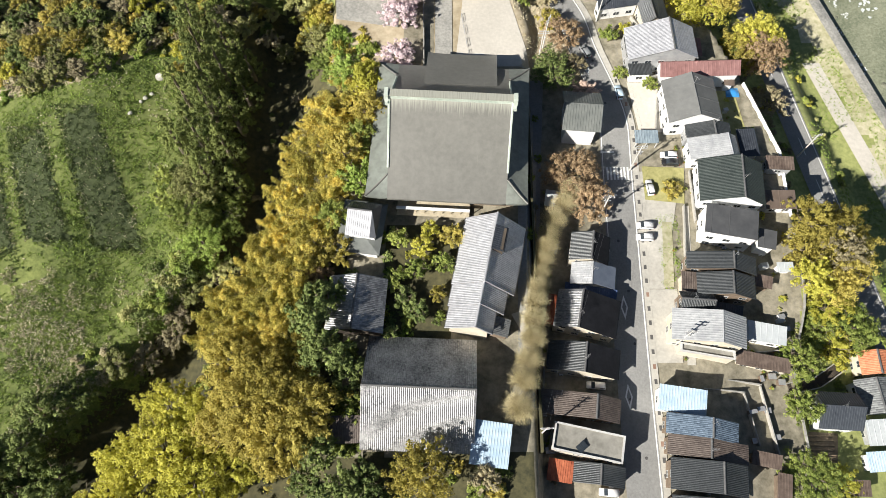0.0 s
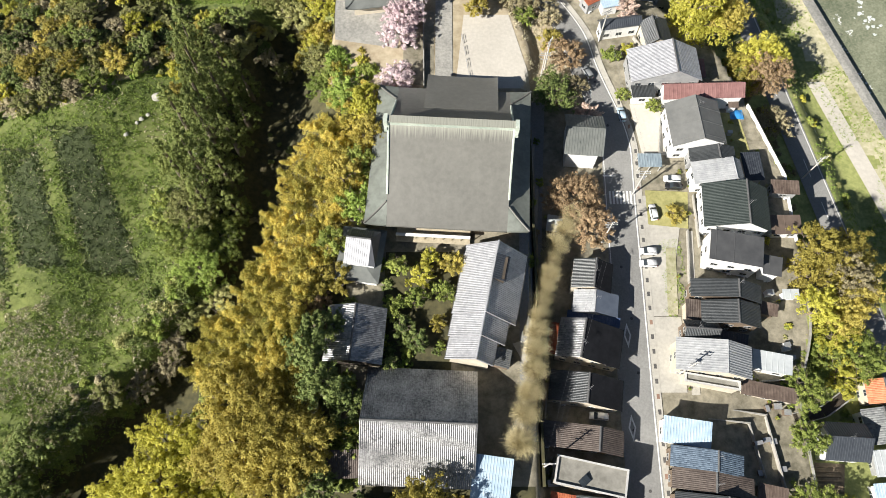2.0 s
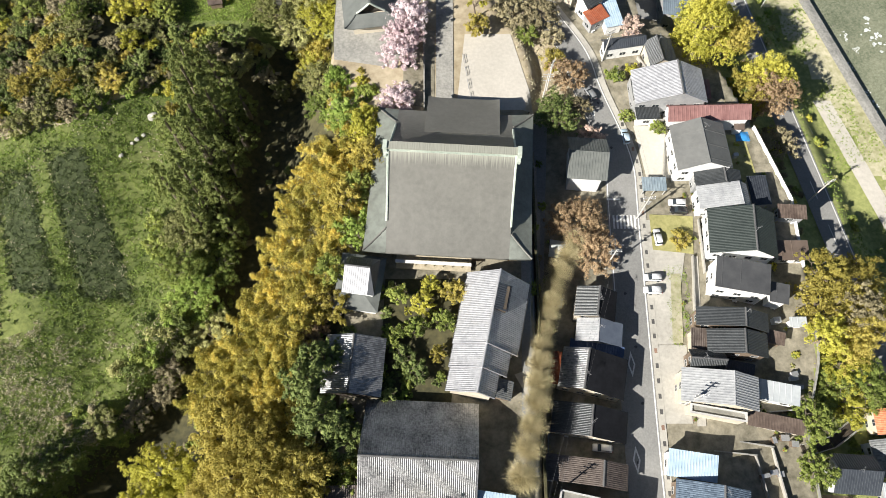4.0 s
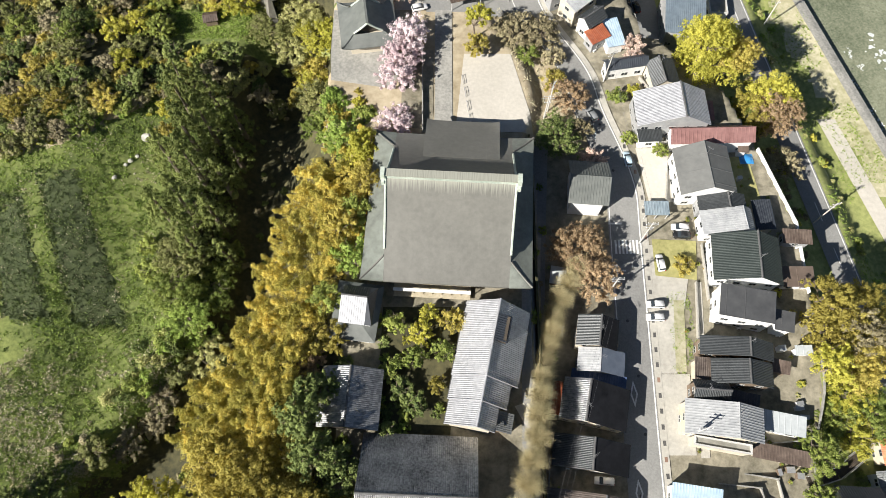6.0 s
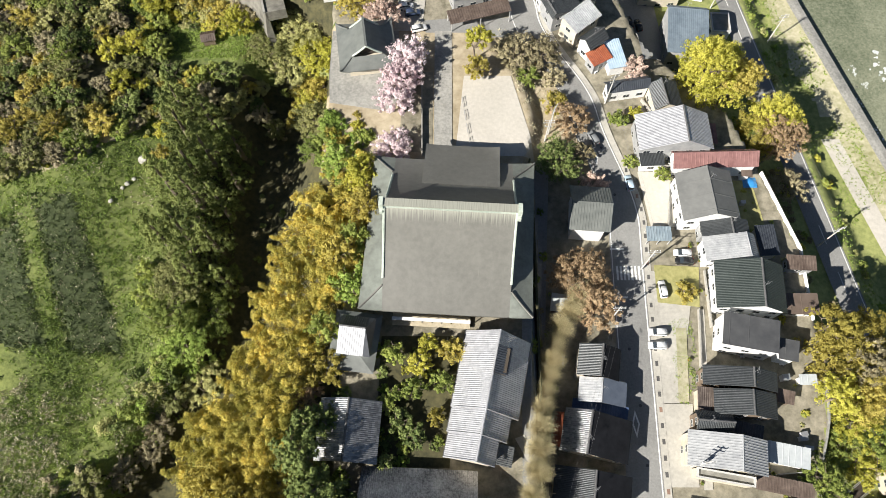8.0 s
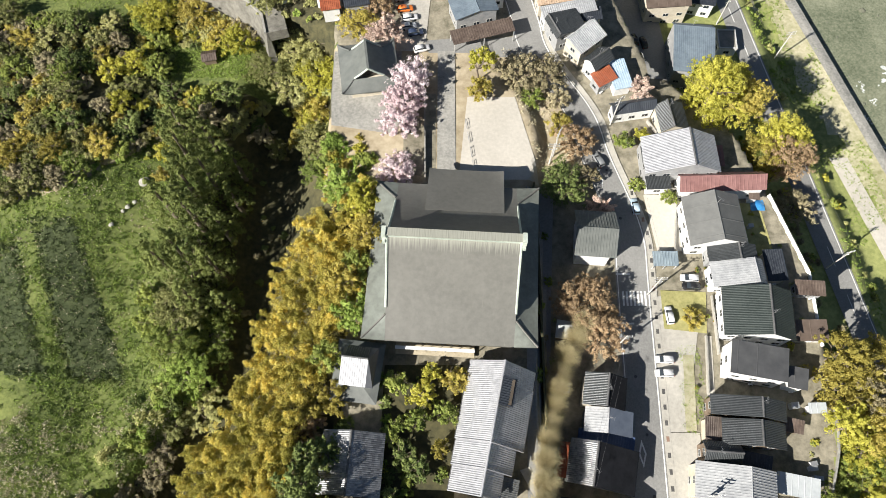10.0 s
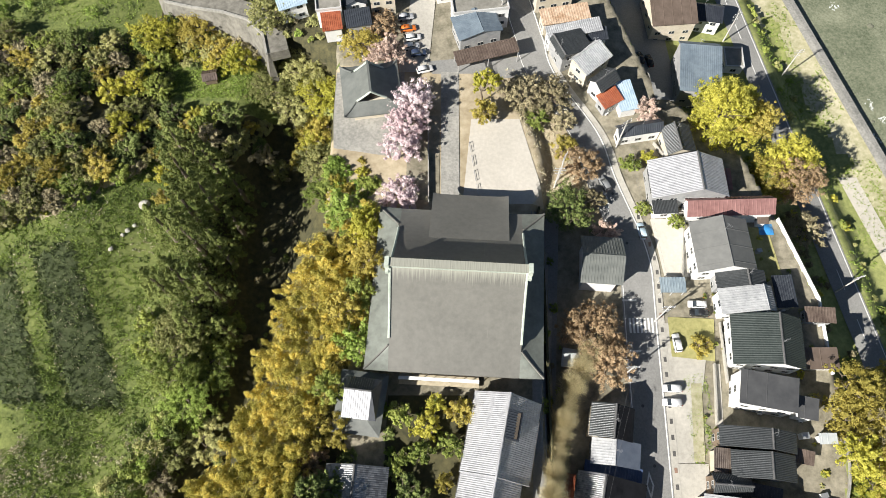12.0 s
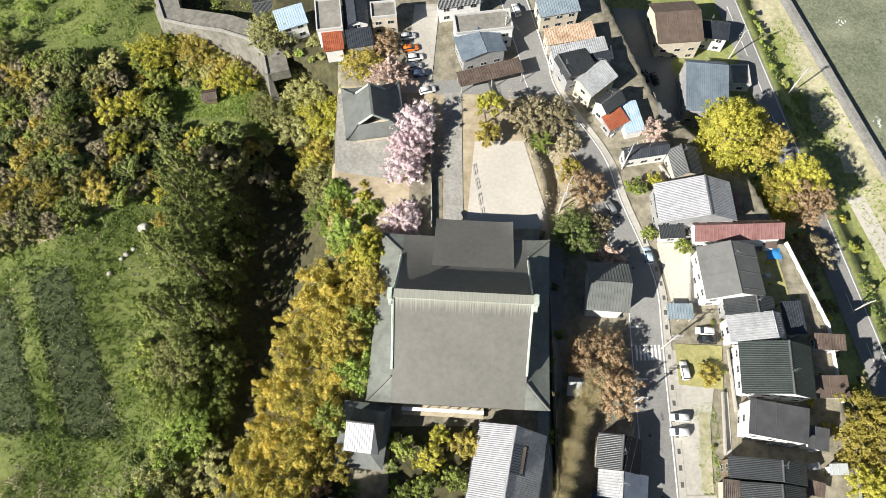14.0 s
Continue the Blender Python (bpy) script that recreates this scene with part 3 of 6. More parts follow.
house("annex", 67.5, 36.38, -3.56, 8.18, 4.07, -11.07, 3.82, "s", 0.3, 0.5, "palemetal", "white", 0.45, "low annex with pale flat sheet roof", "annex")
house("annex", 54.08, 32.19, -2.32, 11.7, 2.55, -9.76, 4.04, "f", 0.4, 0.5, "concrete", "cream", 0.45, "concrete terrace annex with cream wall", "annex")
house("annex", 66.37, 30.61, -4.33, 11.01, 3.04, -11.13, 3.19, "s", 0.4, 0.5, "brownrib", "cream", 0.45, "low annex with brown ribbed sheet roof", "annex")
house("workshop", 47.47, 22.2, -2.0, 9.38, 5.02, -8.39, 4.01, "s", 0.8, 0.5, "lightblue", "white", 0.45, "workshop with pale blue corrugated roof", "workshop")
house("house", 50.49, 16.8, -2.26, 13.94, 3.97, -9.22, 4.66, "y", 2.24, 0.6, "tileblue", "brown", 0.45, "house with blue-grey tiled roof", "house")
house("house", 51.16, 12.76, -2.44, 15.49, 3.9, -8.56, 4.44, "y", 2.1, 0.5, "tilebrown", "brown", 0.45, "house with dark and brown tiled roof", "house")
house("house", 50.41, 7.63, -2.29, 14.59, 5.83, -6.95, 5.09, "y", 2.52, 0.63, "tile", "brown", 0.45, "house with dark grey tiled roof", "house")
house("house", 48.45, 2.13, -2.02, 11.46, 3.86, -5.75, 4.82, "y", 2.52, 0.6, "tile", "brown", 0.45, "house with dark grey tiled roof", "house")
house("shed", 63.77, 11.14, -4.39, 5.8, 2.81, -11.56, 3.01, "s", 0.4, 0.5, "brownrib", "brown", 0.45, "shed with brown sheet roof behind houses", "shed")
house("shed", 66.54, 5.81, -4.74, 2.81, 5.7, -10.01, 2.78, "s", 0.4, 0.5, "brownrib", "brown", 0.45, "narrow shed with brown sheet roof behind houses", "shed")
house("house", 81.69, 21.08, -10.0, 9.1, 7.69, -3.54, 5.57, "x", 2.66, 0.42, "navy", "white", 0.45, "house with dark navy hipped roof on the lower terrace", "house")
house("house", 95.3, 31.61, -12.5, 10.47, 5.24, -0.96, 5.2, "y", 2.24, 0.3, "orange", "cream", 0.45, "house with orange tiled roof on the lower terrace", "house")
house("house", 93.04, 24.58, -12.37, 10.47, 7.37, 3.79, 5.56, "y", 2.24, 0.35, "tilegrey", "white", 0.45, "house with grey tiled roof on the lower terrace", "house")
house("annex", 92.09, 17.24, -11.91, 6.51, 5.31, 2.52, 3.64, "s", 0.5, 0.5, "palemetal", "grey", 0.45, "annex with pale sheet roof on the lower terrace", "annex")
house("shed", 90.44, 11.36, -11.45, 6.19, 4.0, 3.81, 3.64, "s", 0.5, 0.5, "lightblue", "white", 0.45, "shed with pale blue sheet roof on the lower terrace", "shed")
house("shed", 84.59, 6.13, -10.04, 3.94, 3.17, -2.3, 2.65, "s", 0.4, 0.5, "brownrib", "grey", 0.45, "small garden shed with brown sheet roof", "shed")
house("house", 56.92, 89.35, 0.49, 12.24, 11.35, 2.86, 6.29, "y", 3.08, 0.5, "greyplain", "white", 0.45, "house with plain grey sheet-metal gable roof", "house")
house("house", 60.42, 82.62, -0.18, 10.32, 3.68, 0.78, 5.02, "y", 1.68, 0.6, "tile", "grey", 0.45, "small house wing with dark tiled roof", "house")
house("house", 60.98, 78.12, -0.69, 11.2, 5.54, 3.17, 5.47, "y", 1.68, 0.8, "lightrib", "white", 0.45, "house with pale ribbed sheet roof", "house")
house("annex", 70.11, 80.69, -0.98, 4.32, 6.99, 3.42, 3.47, "s", 0.5, 0.5, "navy", "cream", 0.45, "annex with navy sheet roof", "annex")
house("house", 63.7, 69.52, -1.52, 14.29, 10.49, -4.81, 6.11, "y", 3.36, 0.6, "tilegreen", "white", 0.45, "large house with dark green-grey tiled gable roof", "house")
house("annex", 76.96, 75.8, -1.32, 6.29, 3.31, -3.28, 3.09, "s", 0.4, 0.5, "brownrib", "grey", 0.45, "annex with dark brown sheet roof", "annex")
house("annex", 75.55, 66.73, -1.74, 6.82, 4.44, 0.23, 3.04, "s", 0.5, 0.5, "brownplain", "white", 0.45, "annex with plain brown roof", "annex")
house("house", 61.92, 59.49, -1.61, 11.1, 6.68, -10.54, 7.01, "s", 0.5, 0.5, "darkpanel", "white", 0.2, "modern white house with dark low-pitched panel roof", "house")
house("annex", 70.22, 56.58, -2.06, 3.91, 4.31, -11.43, 4.71, "s", 0.4, 0.5, "darkpanel", "white", 0.45, "lower white wing with dark roof", "annex")
house("house", 58.82, 50.56, -1.8, 14.59, 3.93, -6.49, 5.68, "y", 2.66, 0.62, "tile", "brown", 0.45, "house with black tiled gable roof", "house")
house("house", 59.3, 45.68, -2.02, 12.18, 4.99, -5.68, 5.43, "y", 2.66, 0.55, "tile", "brown", 0.45, "house wing with black tiled gable roof", "house")
house("annex", 52.08, 46.83, -1.27, 3.16, 4.56, -4.82, 3.48, "s", 0.5, 0.5, "tilebrown", "cream", 0.45, "low porch wing with brown tiled roof", "annex")
house("house", 52.67, 42.22, -1.54, 7.1, 4.11, -4.45, 4.94, "x", 1.68, 0.5, "tile", "brown", 0.45, "house wing with black tiled roof", "house")
house("annex", 59.88, 41.04, -2.14, 5.84, 2.57, -11.92, 3.45, "s", 0.4, 0.5, "navy", "brown", 0.45, "annex with navy sheet roof", "annex")
house("shed", 68.68, 47.62, -2.38, 3.83, 2.74, -12.99, 2.91, "s", 0.4, 0.5, "brownrib", "brown", 0.45, "shed with dark brown sheet roof", "shed")
house("carport", 46.83, 81.96, 0.49, 5.37, 3.33, -0.06, 2.6, "s", 0.2, 0.5, "bluegrey", "open", 0.45, "carport with blue-grey sheet roof beside the street", "carport")
house("shed", 74.25, 51.1, -2.32, 3.53, 2.11, 1.03, 2.43, "s", 0.3, 0.5, "palemetal", "white", 0.45, "small white shed behind houses", "shed")
# Paler tile here puts the sun's white glint into the roof colour.
house("house", 51.39, 104.66, 2.15, 16.45, 9.2, 1.29, 5.67, "y", 3.64, 0.6, "gallerytile", "grey", 0.45, "old house with shining tiled gable roof", "house")
house("annex", 46.35, 102.54, 2.28, 5.41, 10.47, 3.0, 3.26, "s", 0.8, 0.5, "tile", "white", 0.45, "low tiled wing of the old house", "annex")
house("house", 50.94, 114.71, 2.5, 6.51, 7.11, 7.03, 4.58, "y", 1.96, 0.4, "tile", "cream", 0.45, "house with dark tiled roof near large tree", "house")
house("house", 42.62, 117.65, 2.94, 10.35, 3.3, 9.68, 4.06, "x", 1.4, 0.5, "navy", "white", 0.45, "narrow house with dark roof near the street", "house")
house("house", 60.25, 98.84, 1.09, 18.91, 4.5, 1.74, 4.83, "x", 1.82, 0.35, "redmetal", "white", 0.45, "long house with dull red sheet-metal roof and white wall", "house")
house("shed", 61.32, 106.16, 1.81, 2.06, 5.12, -0.61, 2.69, "s", 0.3, 0.5, "redmetal", "brown", 0.45, "narrow shed with dull red roof", "shed")
house("house", 58.55, 162.5, -11.52, 12.06, 13.25, 4.49, 7.52, "x", 2.52, 0.4, "brownplain", "cream", 0.45, "large house with brown sheet roof", "house")
house("house", 69.42, 162.73, -12.4, 7.99, 6.32, -8.57, 5.22, "x", 1.4, 0.3, "navy", "white", 0.45, "house with navy ribbed roof beside the river lane", "house")
house("house", 62.8, 141.57, -11.37, 10.36, 15.15, -5.96, 8.87, "x", 1.68, 0.15, "bluerib", "grey", 0.45, "house with blue-grey ribbed roof beside large tree", "house")
house("garage", 75.28, 149.87, -12.5, 5.67, 7.02, -2.78, 3.08, "f", 0.3, 0.5, "concrete", "white", 0.45, "flat-roofed garage beside the river lane", "garage")
house("house", 27.66, 148.01, 5.0, 11.86, 4.48, 10.72, 4.09, "s", 0.6, 0.5, "woodrust", "cream", 0.45, "house with orange-brown weathered sheet roof", "house")
house("house", 29.44, 143.6, 4.71, 13.36, 3.7, 13.06, 4.49, "s", 0.5, 0.5, "silver", "white", 0.45, "house with silvery sheet roof", "house")
house("house", 28.49, 139.09, 4.27, 8.19, 6.61, 22.98, 5.18, "y", 1.4, 0.1, "tile", "grey", 0.45, "house with black tiled roof at the bend", "house")
house("annex", 34.98, 142.87, 4.65, 5.0, 3.65, 5.62, 3.69, "s", 0.4, 0.5, "navy", "white", 0.45, "annex with navy sheet roof", "annex")
house("house", 32.71, 135.08, 3.97, 8.62, 5.83, 40.5, 5.55, "x", 1.4, 0.2, "silver", "cream", 0.45, "house with bright metal roof carrying panels", "house")
house("house", 35.56, 129.8, 3.59, 6.0, 4.59, 37.81, 4.71, "x", 1.68, 0.5, "tile", "white", 0.45, "house with black tiled roof at the bend", "house")
house("house", 36.72, 125.77, 3.33, 5.31, 3.93, 30.69, 3.68, "s", 0.6, 0.5, "rust", "grey", 0.45, "small house with red tiled roof", "house")
house("shed", 40.47, 126.72, 3.31, 4.57, 7.82, 11.93, 3.17, "s", 0.5, 0.5, "lightblue", "white", 0.45, "shed with pale blue sheet roof", "shed")
house("house", 24.97, 155.3, 5.36, 9.94, 6.13, 11.71, 5.47, "s", 0.8, 0.5, "bluegrey", "cream", 0.45, "house with blue-grey sheet roof and pink wall", "house")
house("flat_roofed_building", 7.26, 149.5, 5.55, 14.02, 6.25, 7.34, 6.15, "f", 0.5, 0.5, "concrete", "white", 0.45, "flat-roofed building with parapet and roof terrace", "flat roofed building")
house("house", 6.44, 144.18, 5.7, 10.78, 7.26, 17.08, 4.8, "y", 1.26, 0.55, "bluerib", "grey", 0.45, "house with blue ribbed roof", "house")
house("shelter", 8.71, 137.49, 5.7, 15.2, 3.88, 15.84, 3.0, "s", 0.4, 0.5, "brownrib", "open", 0.45, "long shelter with dark brown ribbed roof", "shelter")
house("flat_roofed_building", -28.95, 151.95, 5.7, 6.84, 9.73, 7.52, 6.0, "f", 0.4, 0.5, "concrete", "white", 0.45, "flat-roofed grey concrete building", "flat roofed building")
house("annex", -27.74, 145.33, 5.7, 4.79, 5.48, 9.83, 4.6, "s", 0.6, 0.5, "rust", "white", 0.45, "house wing with red ribbed roof", "annex")
house("house", -21.55, 146.26, 5.7, 6.13, 4.89, 10.79, 4.4, "s", 0.7, 0.5, "navy", "grey", 0.45, "house with dark navy roof", "house")
house("house", -22.83, 153.69, 5.7, 5.74, 8.27, 8.3, 5.0, "y", 1.4, 0.5, "navy", "white", 0.45, "house with dark roof", "house")
house("flat_roofed_building", -16.14, 153.32, 5.7, 6.75, 5.37, 6.32, 6.0, "f", 0.4, 0.5, "concrete", "cream", 0.45, "flat-roofed cream concrete building", "flat roofed building")
house("house", -38.02, 151.81, 5.7, 7.07, 5.61, 20.59, 5.0, "s", 0.8, 0.5, "lightblue", "white", 0.45, "white house with pale blue sheet roof", "house")
house("house", -48.8, 165.77, -6.13, 5.21, 6.09, 14.23, 5.33, "x", 1.4, 0.5, "tile", "white", 0.45, "white house with dark tiled roof", "house")
house("house", 1.68, 156.95, 5.7, 10.77, 4.13, 10.89, 5.0, "x", 1.68, 0.5, "tile", "white", 0.45, "house with dark tiled roof", "house")
house("hut", -61.15, 141.34, -7.32, 3.83, 3.33, 10.79, 2.25, "x", 0.84, 0.5, "brownrib", "brown", 0.45, "small brown hut in the meadow", "hut")
house("temple_residence", -4.39, 22.47, 5.7, 21.07, 21.47, -2.41, 2.6, "x", 6.5, 0.5, "halltile", "dark", 1.3, "large temple residence with ribbed grey tiled gable roof", "temple residence")
house("lean_to", 8.76, 13.07, 5.7, 7.16, 7.99, -7.98, 3.4, "s", 0.7, 0.5, "lightblue", "brown", 0.45, "lean-to with pale blue corrugated roof beside residence", "lean to")
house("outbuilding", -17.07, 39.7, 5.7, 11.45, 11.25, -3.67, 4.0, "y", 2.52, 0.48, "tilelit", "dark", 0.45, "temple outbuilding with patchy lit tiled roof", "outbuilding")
house("outbuilding", -18.16, 15.71, 5.7, 6.16, 4.98, 1.46, 3.0, "s", 0.7, 0.5, "tilebrown", "brown", 0.45, "low outbuilding with brown tiles beside residence", "outbuilding")
house("storehouse", -16.81, 56.54, 5.7, 9.14, 11.74, -7.21, 3.6, "h", 1.2, 0.5, "copper", "white", 0.8, "temple storehouse with two-tiered tiled roof", "storehouse", (0.6, 0.4, 3.2, 3.8, 6.6, 8.8))
house("gate_tower", 31.28, 85.82, 0.62, 8.64, 10.43, -4.33, 6.98, "x", 3.08, 0.5, "copper", "white", 0.9, "small temple gate tower with dark curved roof", "gate tower")

# ---- the great temple hall ----


def curved_roof(top, hx, hy, gx, eave, rise, material, lift=1.0, thick=0.5, front=None, bend=0.45, skirt=None):
    """A hip-and-gable roof, ridge along x: main slopes over the gable's half length gx, skirts at both ends, corners swept up."""
    def main(y):
        k = 1 - abs(y) / hy
        return rise * ((1 - bend) * k + bend * k * k)

    def height(x, y):
        k = max(0.0, (hx - abs(x)) / hy)
        z = min(main(y), rise * ((1 - bend) * k + bend * k * k)) if abs(x) > gx else main(y)
        c = max(0.0, abs(x) / hx - 0.6) / 0.4 * max(0.0, abs(y) / hy - 0.6) / 0.4
        return eave + z + lift * c * c

    def sheet(name, xs, ys, fn, label="", cover=None):
        n = len(xs)
        v = [(x, y, fn(x, y)) for y in ys for x in xs]
        m = len(v)
        v += [(x, y, z - thick) for x, y, z in v]
        f = []
        for j in range(len(ys) - 1):
            for i in range(n - 1):
                k = j * n + i
                f += [(k, k + 1, k + n + 1, k + n), (m + k + n, m + k + n + 1, m + k + 1, m + k)]
        rim = [i for i in range(n)] + [j * n + n - 1 for j in range(1, len(ys))] + [(len(ys) - 1) * n + i for i in range(n - 2, -1, -1)] + [j * n for j in range(len(ys) - 2, 0, -1)]
        w, r = len(v), len(rim)
        v += [v[i] for i in rim] + [v[m + i] for i in rim]
        f += [(w + i, w + r + i, w + r + (i + 1) % r, w + (i + 1) % r) for i in range(r)]
        return part(name, v, f, cover or material, top, label, True)

    ys = [hy * (i / 24) for i in range(-24, 25)]
    sheet("main_roof", [gx * i / 12 for i in range(-12, 13)], ys, lambda x, y: main(y) + eave + 0.02 * math.cos(x * 2))
    for s in (-1, 1):
        xs = [gx - 0.05 + (hx - gx + 0.05) * i / 10 for i in range(11)]
        xs = [s * x for x in (xs if s > 0 else xs[::-1])]
        sheet("skirt_roof", xs, ys, lambda x, y: min(height(math.copysign(max(abs(x), gx + 0.01), x), y), main(y) + eave + lift * (max(0, abs(x) / hx - 0.6) / 0.4 * max(0, abs(y) / hy - 0.6) / 0.4) ** 2) - 0.004, cover=skirt)
        # gable wall under the main slopes
        k = (hx - gx) / hy
        base = eave + rise * ((1 - bend) * k + bend * k * k)
        v = [(s * (gx - 0.9), y, min(base, eave + main(y)) - 0.3) for y in ys] + [(s * (gx - 0.9), y, max(base - 0.2, eave + main(y) - 0.2)) for y in ys]
        n = len(ys)
        part("gable", v, [(i, i + 1, n + i + 1, n + i) for i in range(n - 1) if min(eave + main(ys[i]), eave + main(ys[i + 1])) > base], WALL["dark"], top)
        for e in (-1, 1):
            v, f = [], []
            y0 = hy - (hx - gx)
            row = [(s * (gx + 0.1 + (hx - gx - 0.1) * j / 8), e * (y0 + (hy - y0) * j / 8)) for j in range(9)]
            pipe(v, f, [(*p, height(*p) + 0.05) for p in row], 0.2)
            part("hip_roll", v, f, material, top)
        # barge board standing along the gable's edge
        v, f = [], []
        pipe(v, f, [(s * gx, y, eave + main(y) + 0.12) for y in ys if eave + main(y) > base + 0.3], 0.24)
        part("barge_roll", v, f, PATINA, top, "pale green copper roll")
    if front:
        x0, x1, depth, drop = front
        xs = [x0 + (x1 - x0) * i / 12 for i in range(13)]
        yy = [hy - 8.0 + (depth + 8.0) * i / 16 for i in range(17)]
        sheet("porch_roof", xs, yy, lambda x, y: eave + 0.06 + max(main(y) if y < hy - 0.5 else -9, main(hy - 8.0) - (main(hy - 8.0) + drop) * (y - hy + 8.0) / (depth + 8.0)) + 0.5 * (abs(x - (x0 + x1) / 2) / (x1 - x0) * 2) ** 6 * max(0.0, (y - hy) / depth))


PATINA = mat("green_copper_patina", (0.3, 0.36, 0.31), (0.55, 0.6, 0.53), 0.6, 1.5, 0, 0.2)


def streaked_copper():
    """Grey copper sheet with fine seams down the slope and pale runs below the ridge."""
    m = mat("streaked_grey_copper_roof", (0.125, 0.124, 0.112), (0.175, 0.172, 0.156), 0.5, 0.9, 0, 0.05, 0.06, 0.45)
    n, l = m.node_tree.nodes, m.node_tree.links
    b = n["Principled BSDF"]
    co = n.new("ShaderNodeTexCoord")
    mp = n.new("ShaderNodeMapping")
    mp.inputs["Scale"].default_value = (4.5, 0.14, 0.05)
    l.new(co.outputs["Object"], mp.inputs["Vector"])
    t = n.new("ShaderNodeTexNoise")
    t.inputs["Scale"].default_value, t.inputs["Detail"].default_value = 1.0, 5
    l.new(mp.outputs[0], t.inputs["Vector"])
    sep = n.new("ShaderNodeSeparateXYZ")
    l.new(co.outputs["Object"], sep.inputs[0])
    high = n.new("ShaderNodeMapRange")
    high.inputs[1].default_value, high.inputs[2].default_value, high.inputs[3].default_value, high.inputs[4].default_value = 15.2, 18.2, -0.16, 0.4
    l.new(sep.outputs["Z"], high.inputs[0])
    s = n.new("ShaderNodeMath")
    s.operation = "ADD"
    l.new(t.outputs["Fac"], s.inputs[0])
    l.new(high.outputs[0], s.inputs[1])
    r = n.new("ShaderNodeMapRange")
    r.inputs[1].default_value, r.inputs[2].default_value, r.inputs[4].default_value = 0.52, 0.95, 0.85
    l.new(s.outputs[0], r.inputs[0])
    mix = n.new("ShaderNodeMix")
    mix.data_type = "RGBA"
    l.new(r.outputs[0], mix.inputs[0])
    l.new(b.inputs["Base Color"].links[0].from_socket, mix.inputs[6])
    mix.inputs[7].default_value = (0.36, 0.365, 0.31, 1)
    l.new(mix.outputs[2], b.inputs["Base Color"])
    return m


COPPER = streaked_copper()
VERDIGRIS = mat("verdigris_tinged_copper", (0.11, 0.118, 0.105), (0.21, 0.23, 0.205), 0.5, 0.7, 0, 0.05, 0.12, 0.45)


DECK = mat("pale_weathered_timber", (0.36, 0.31, 0.22), (0.54, 0.48, 0.36), 0.85, 2.0, 0, 0.2, 0.3)


def temple_hall():
    top = thing("temple_hall", pose(1.6, 78.3, 5.7, 0, 0, -3.2), "great temple hall with grey copper hip-and-gable roof", "temple")
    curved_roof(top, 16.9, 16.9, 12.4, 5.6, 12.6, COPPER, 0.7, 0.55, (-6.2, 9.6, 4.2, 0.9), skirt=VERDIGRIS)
    v, f = [], []
    box(v, f, -12.4, -0.55, 17.6, 12.4, 0.55, 18.9)
    part("ridge", v, f, PATINA, top, "massive box ridge with pale copper cladding")
    v, f = [], []
    box(v, f, -12.6, -0.8, 18.9, 12.6, 0.8, 19.1)
    part("ridge_cover", v, f, COPPER, top)
    for s in (-1, 1):
        v, f = [], []
        box(v, f, s * 12.9 - 0.4, -0.9, 17.0, s * 12.9 + 0.4, 0.9, 19.4)
        box(v, f, s * 12.9 - 0.3, -1.5, 16.6, s * 12.9 + 0.3, 1.5, 17.6)
        part("ridge_end", v, f, PATINA, top, "green copper ridge-end ornament")
    v, f = [], []
    box(v, f, -12.5, -12.8, -1, 12.5, 12.5, 5.6)
    part("wall", v, f, WALL["cream"], top)
    v, f = [], []
    box(v, f, -14.5, -14.6, -1, 14.5, 14.5, 1.0)
    part("veranda", v, f, WALL["brown"], top, "wooden veranda round the hall")
    v, f = [], []
    box(v, f, -10.5, -18.3, 0.75, 5.0, -14.6, 0.95)
    part("open_veranda", v, f, DECK, top, "pale weathered timber veranda under the eaves")
    v, f = [], []
    box(v, f, -10.5, -17.75, 2.6, 5.0, -17.1, 2.75)
    part("pent_roof", v, f, WALL["white"], top, "pale pent roof edge over the veranda")
    for i in range(9):
        v, f = [], []
        box(v, f, -10.4 + i * 1.9, -17.6, -1, -10.25 + i * 1.9, -17.45, 2.6)
        part("veranda_post", v, f, DECK, top)
    for i in range(12):
        v, f = [], []
        box(v, f, -12.5 + i * 25 / 11 - 0.15, -12.95, -1, -12.5 + i * 25 / 11 + 0.15, -12.8, 5.4)
        part("post", v, f, WALL["brown"], top)
    for px in (-5.2, -1.5, 4.9, 8.6):
        v, f = [], []
        tube(v, f, (px, 19.6, -0.5), (px, 19.6, 4.5), 0.25, 0.25, 8)
        part("porch_post", v, f, WALL["brown"], top)


temple_hall()


def bell_hall():
    top = thing("side_hall", pose(-17.6, 126.2, 5.7, 0, 0, 98), "small temple side hall with slate-grey hip-and-gable roof", "temple")
    curved_roof(top, 6.8, 6.6, 4.0, 4.4, 4.6, ROOF["copper"], 0.6, 0.3)
    v, f = [], []
    box(v, f, -4.1, -0.25, 8.9, 4.1, 0.25, 9.5)
    part("ridge", v, f, ROOF["copper"], top)
    v, f = [], []
    box(v, f, -4.8, -4.6, -1, 4.8, 4.6, 4.4)
    part("wall", v, f, WALL["cream"], top)


bell_hall()

# ---- trees and plants ----
RNG = np.random.default_rng(7)


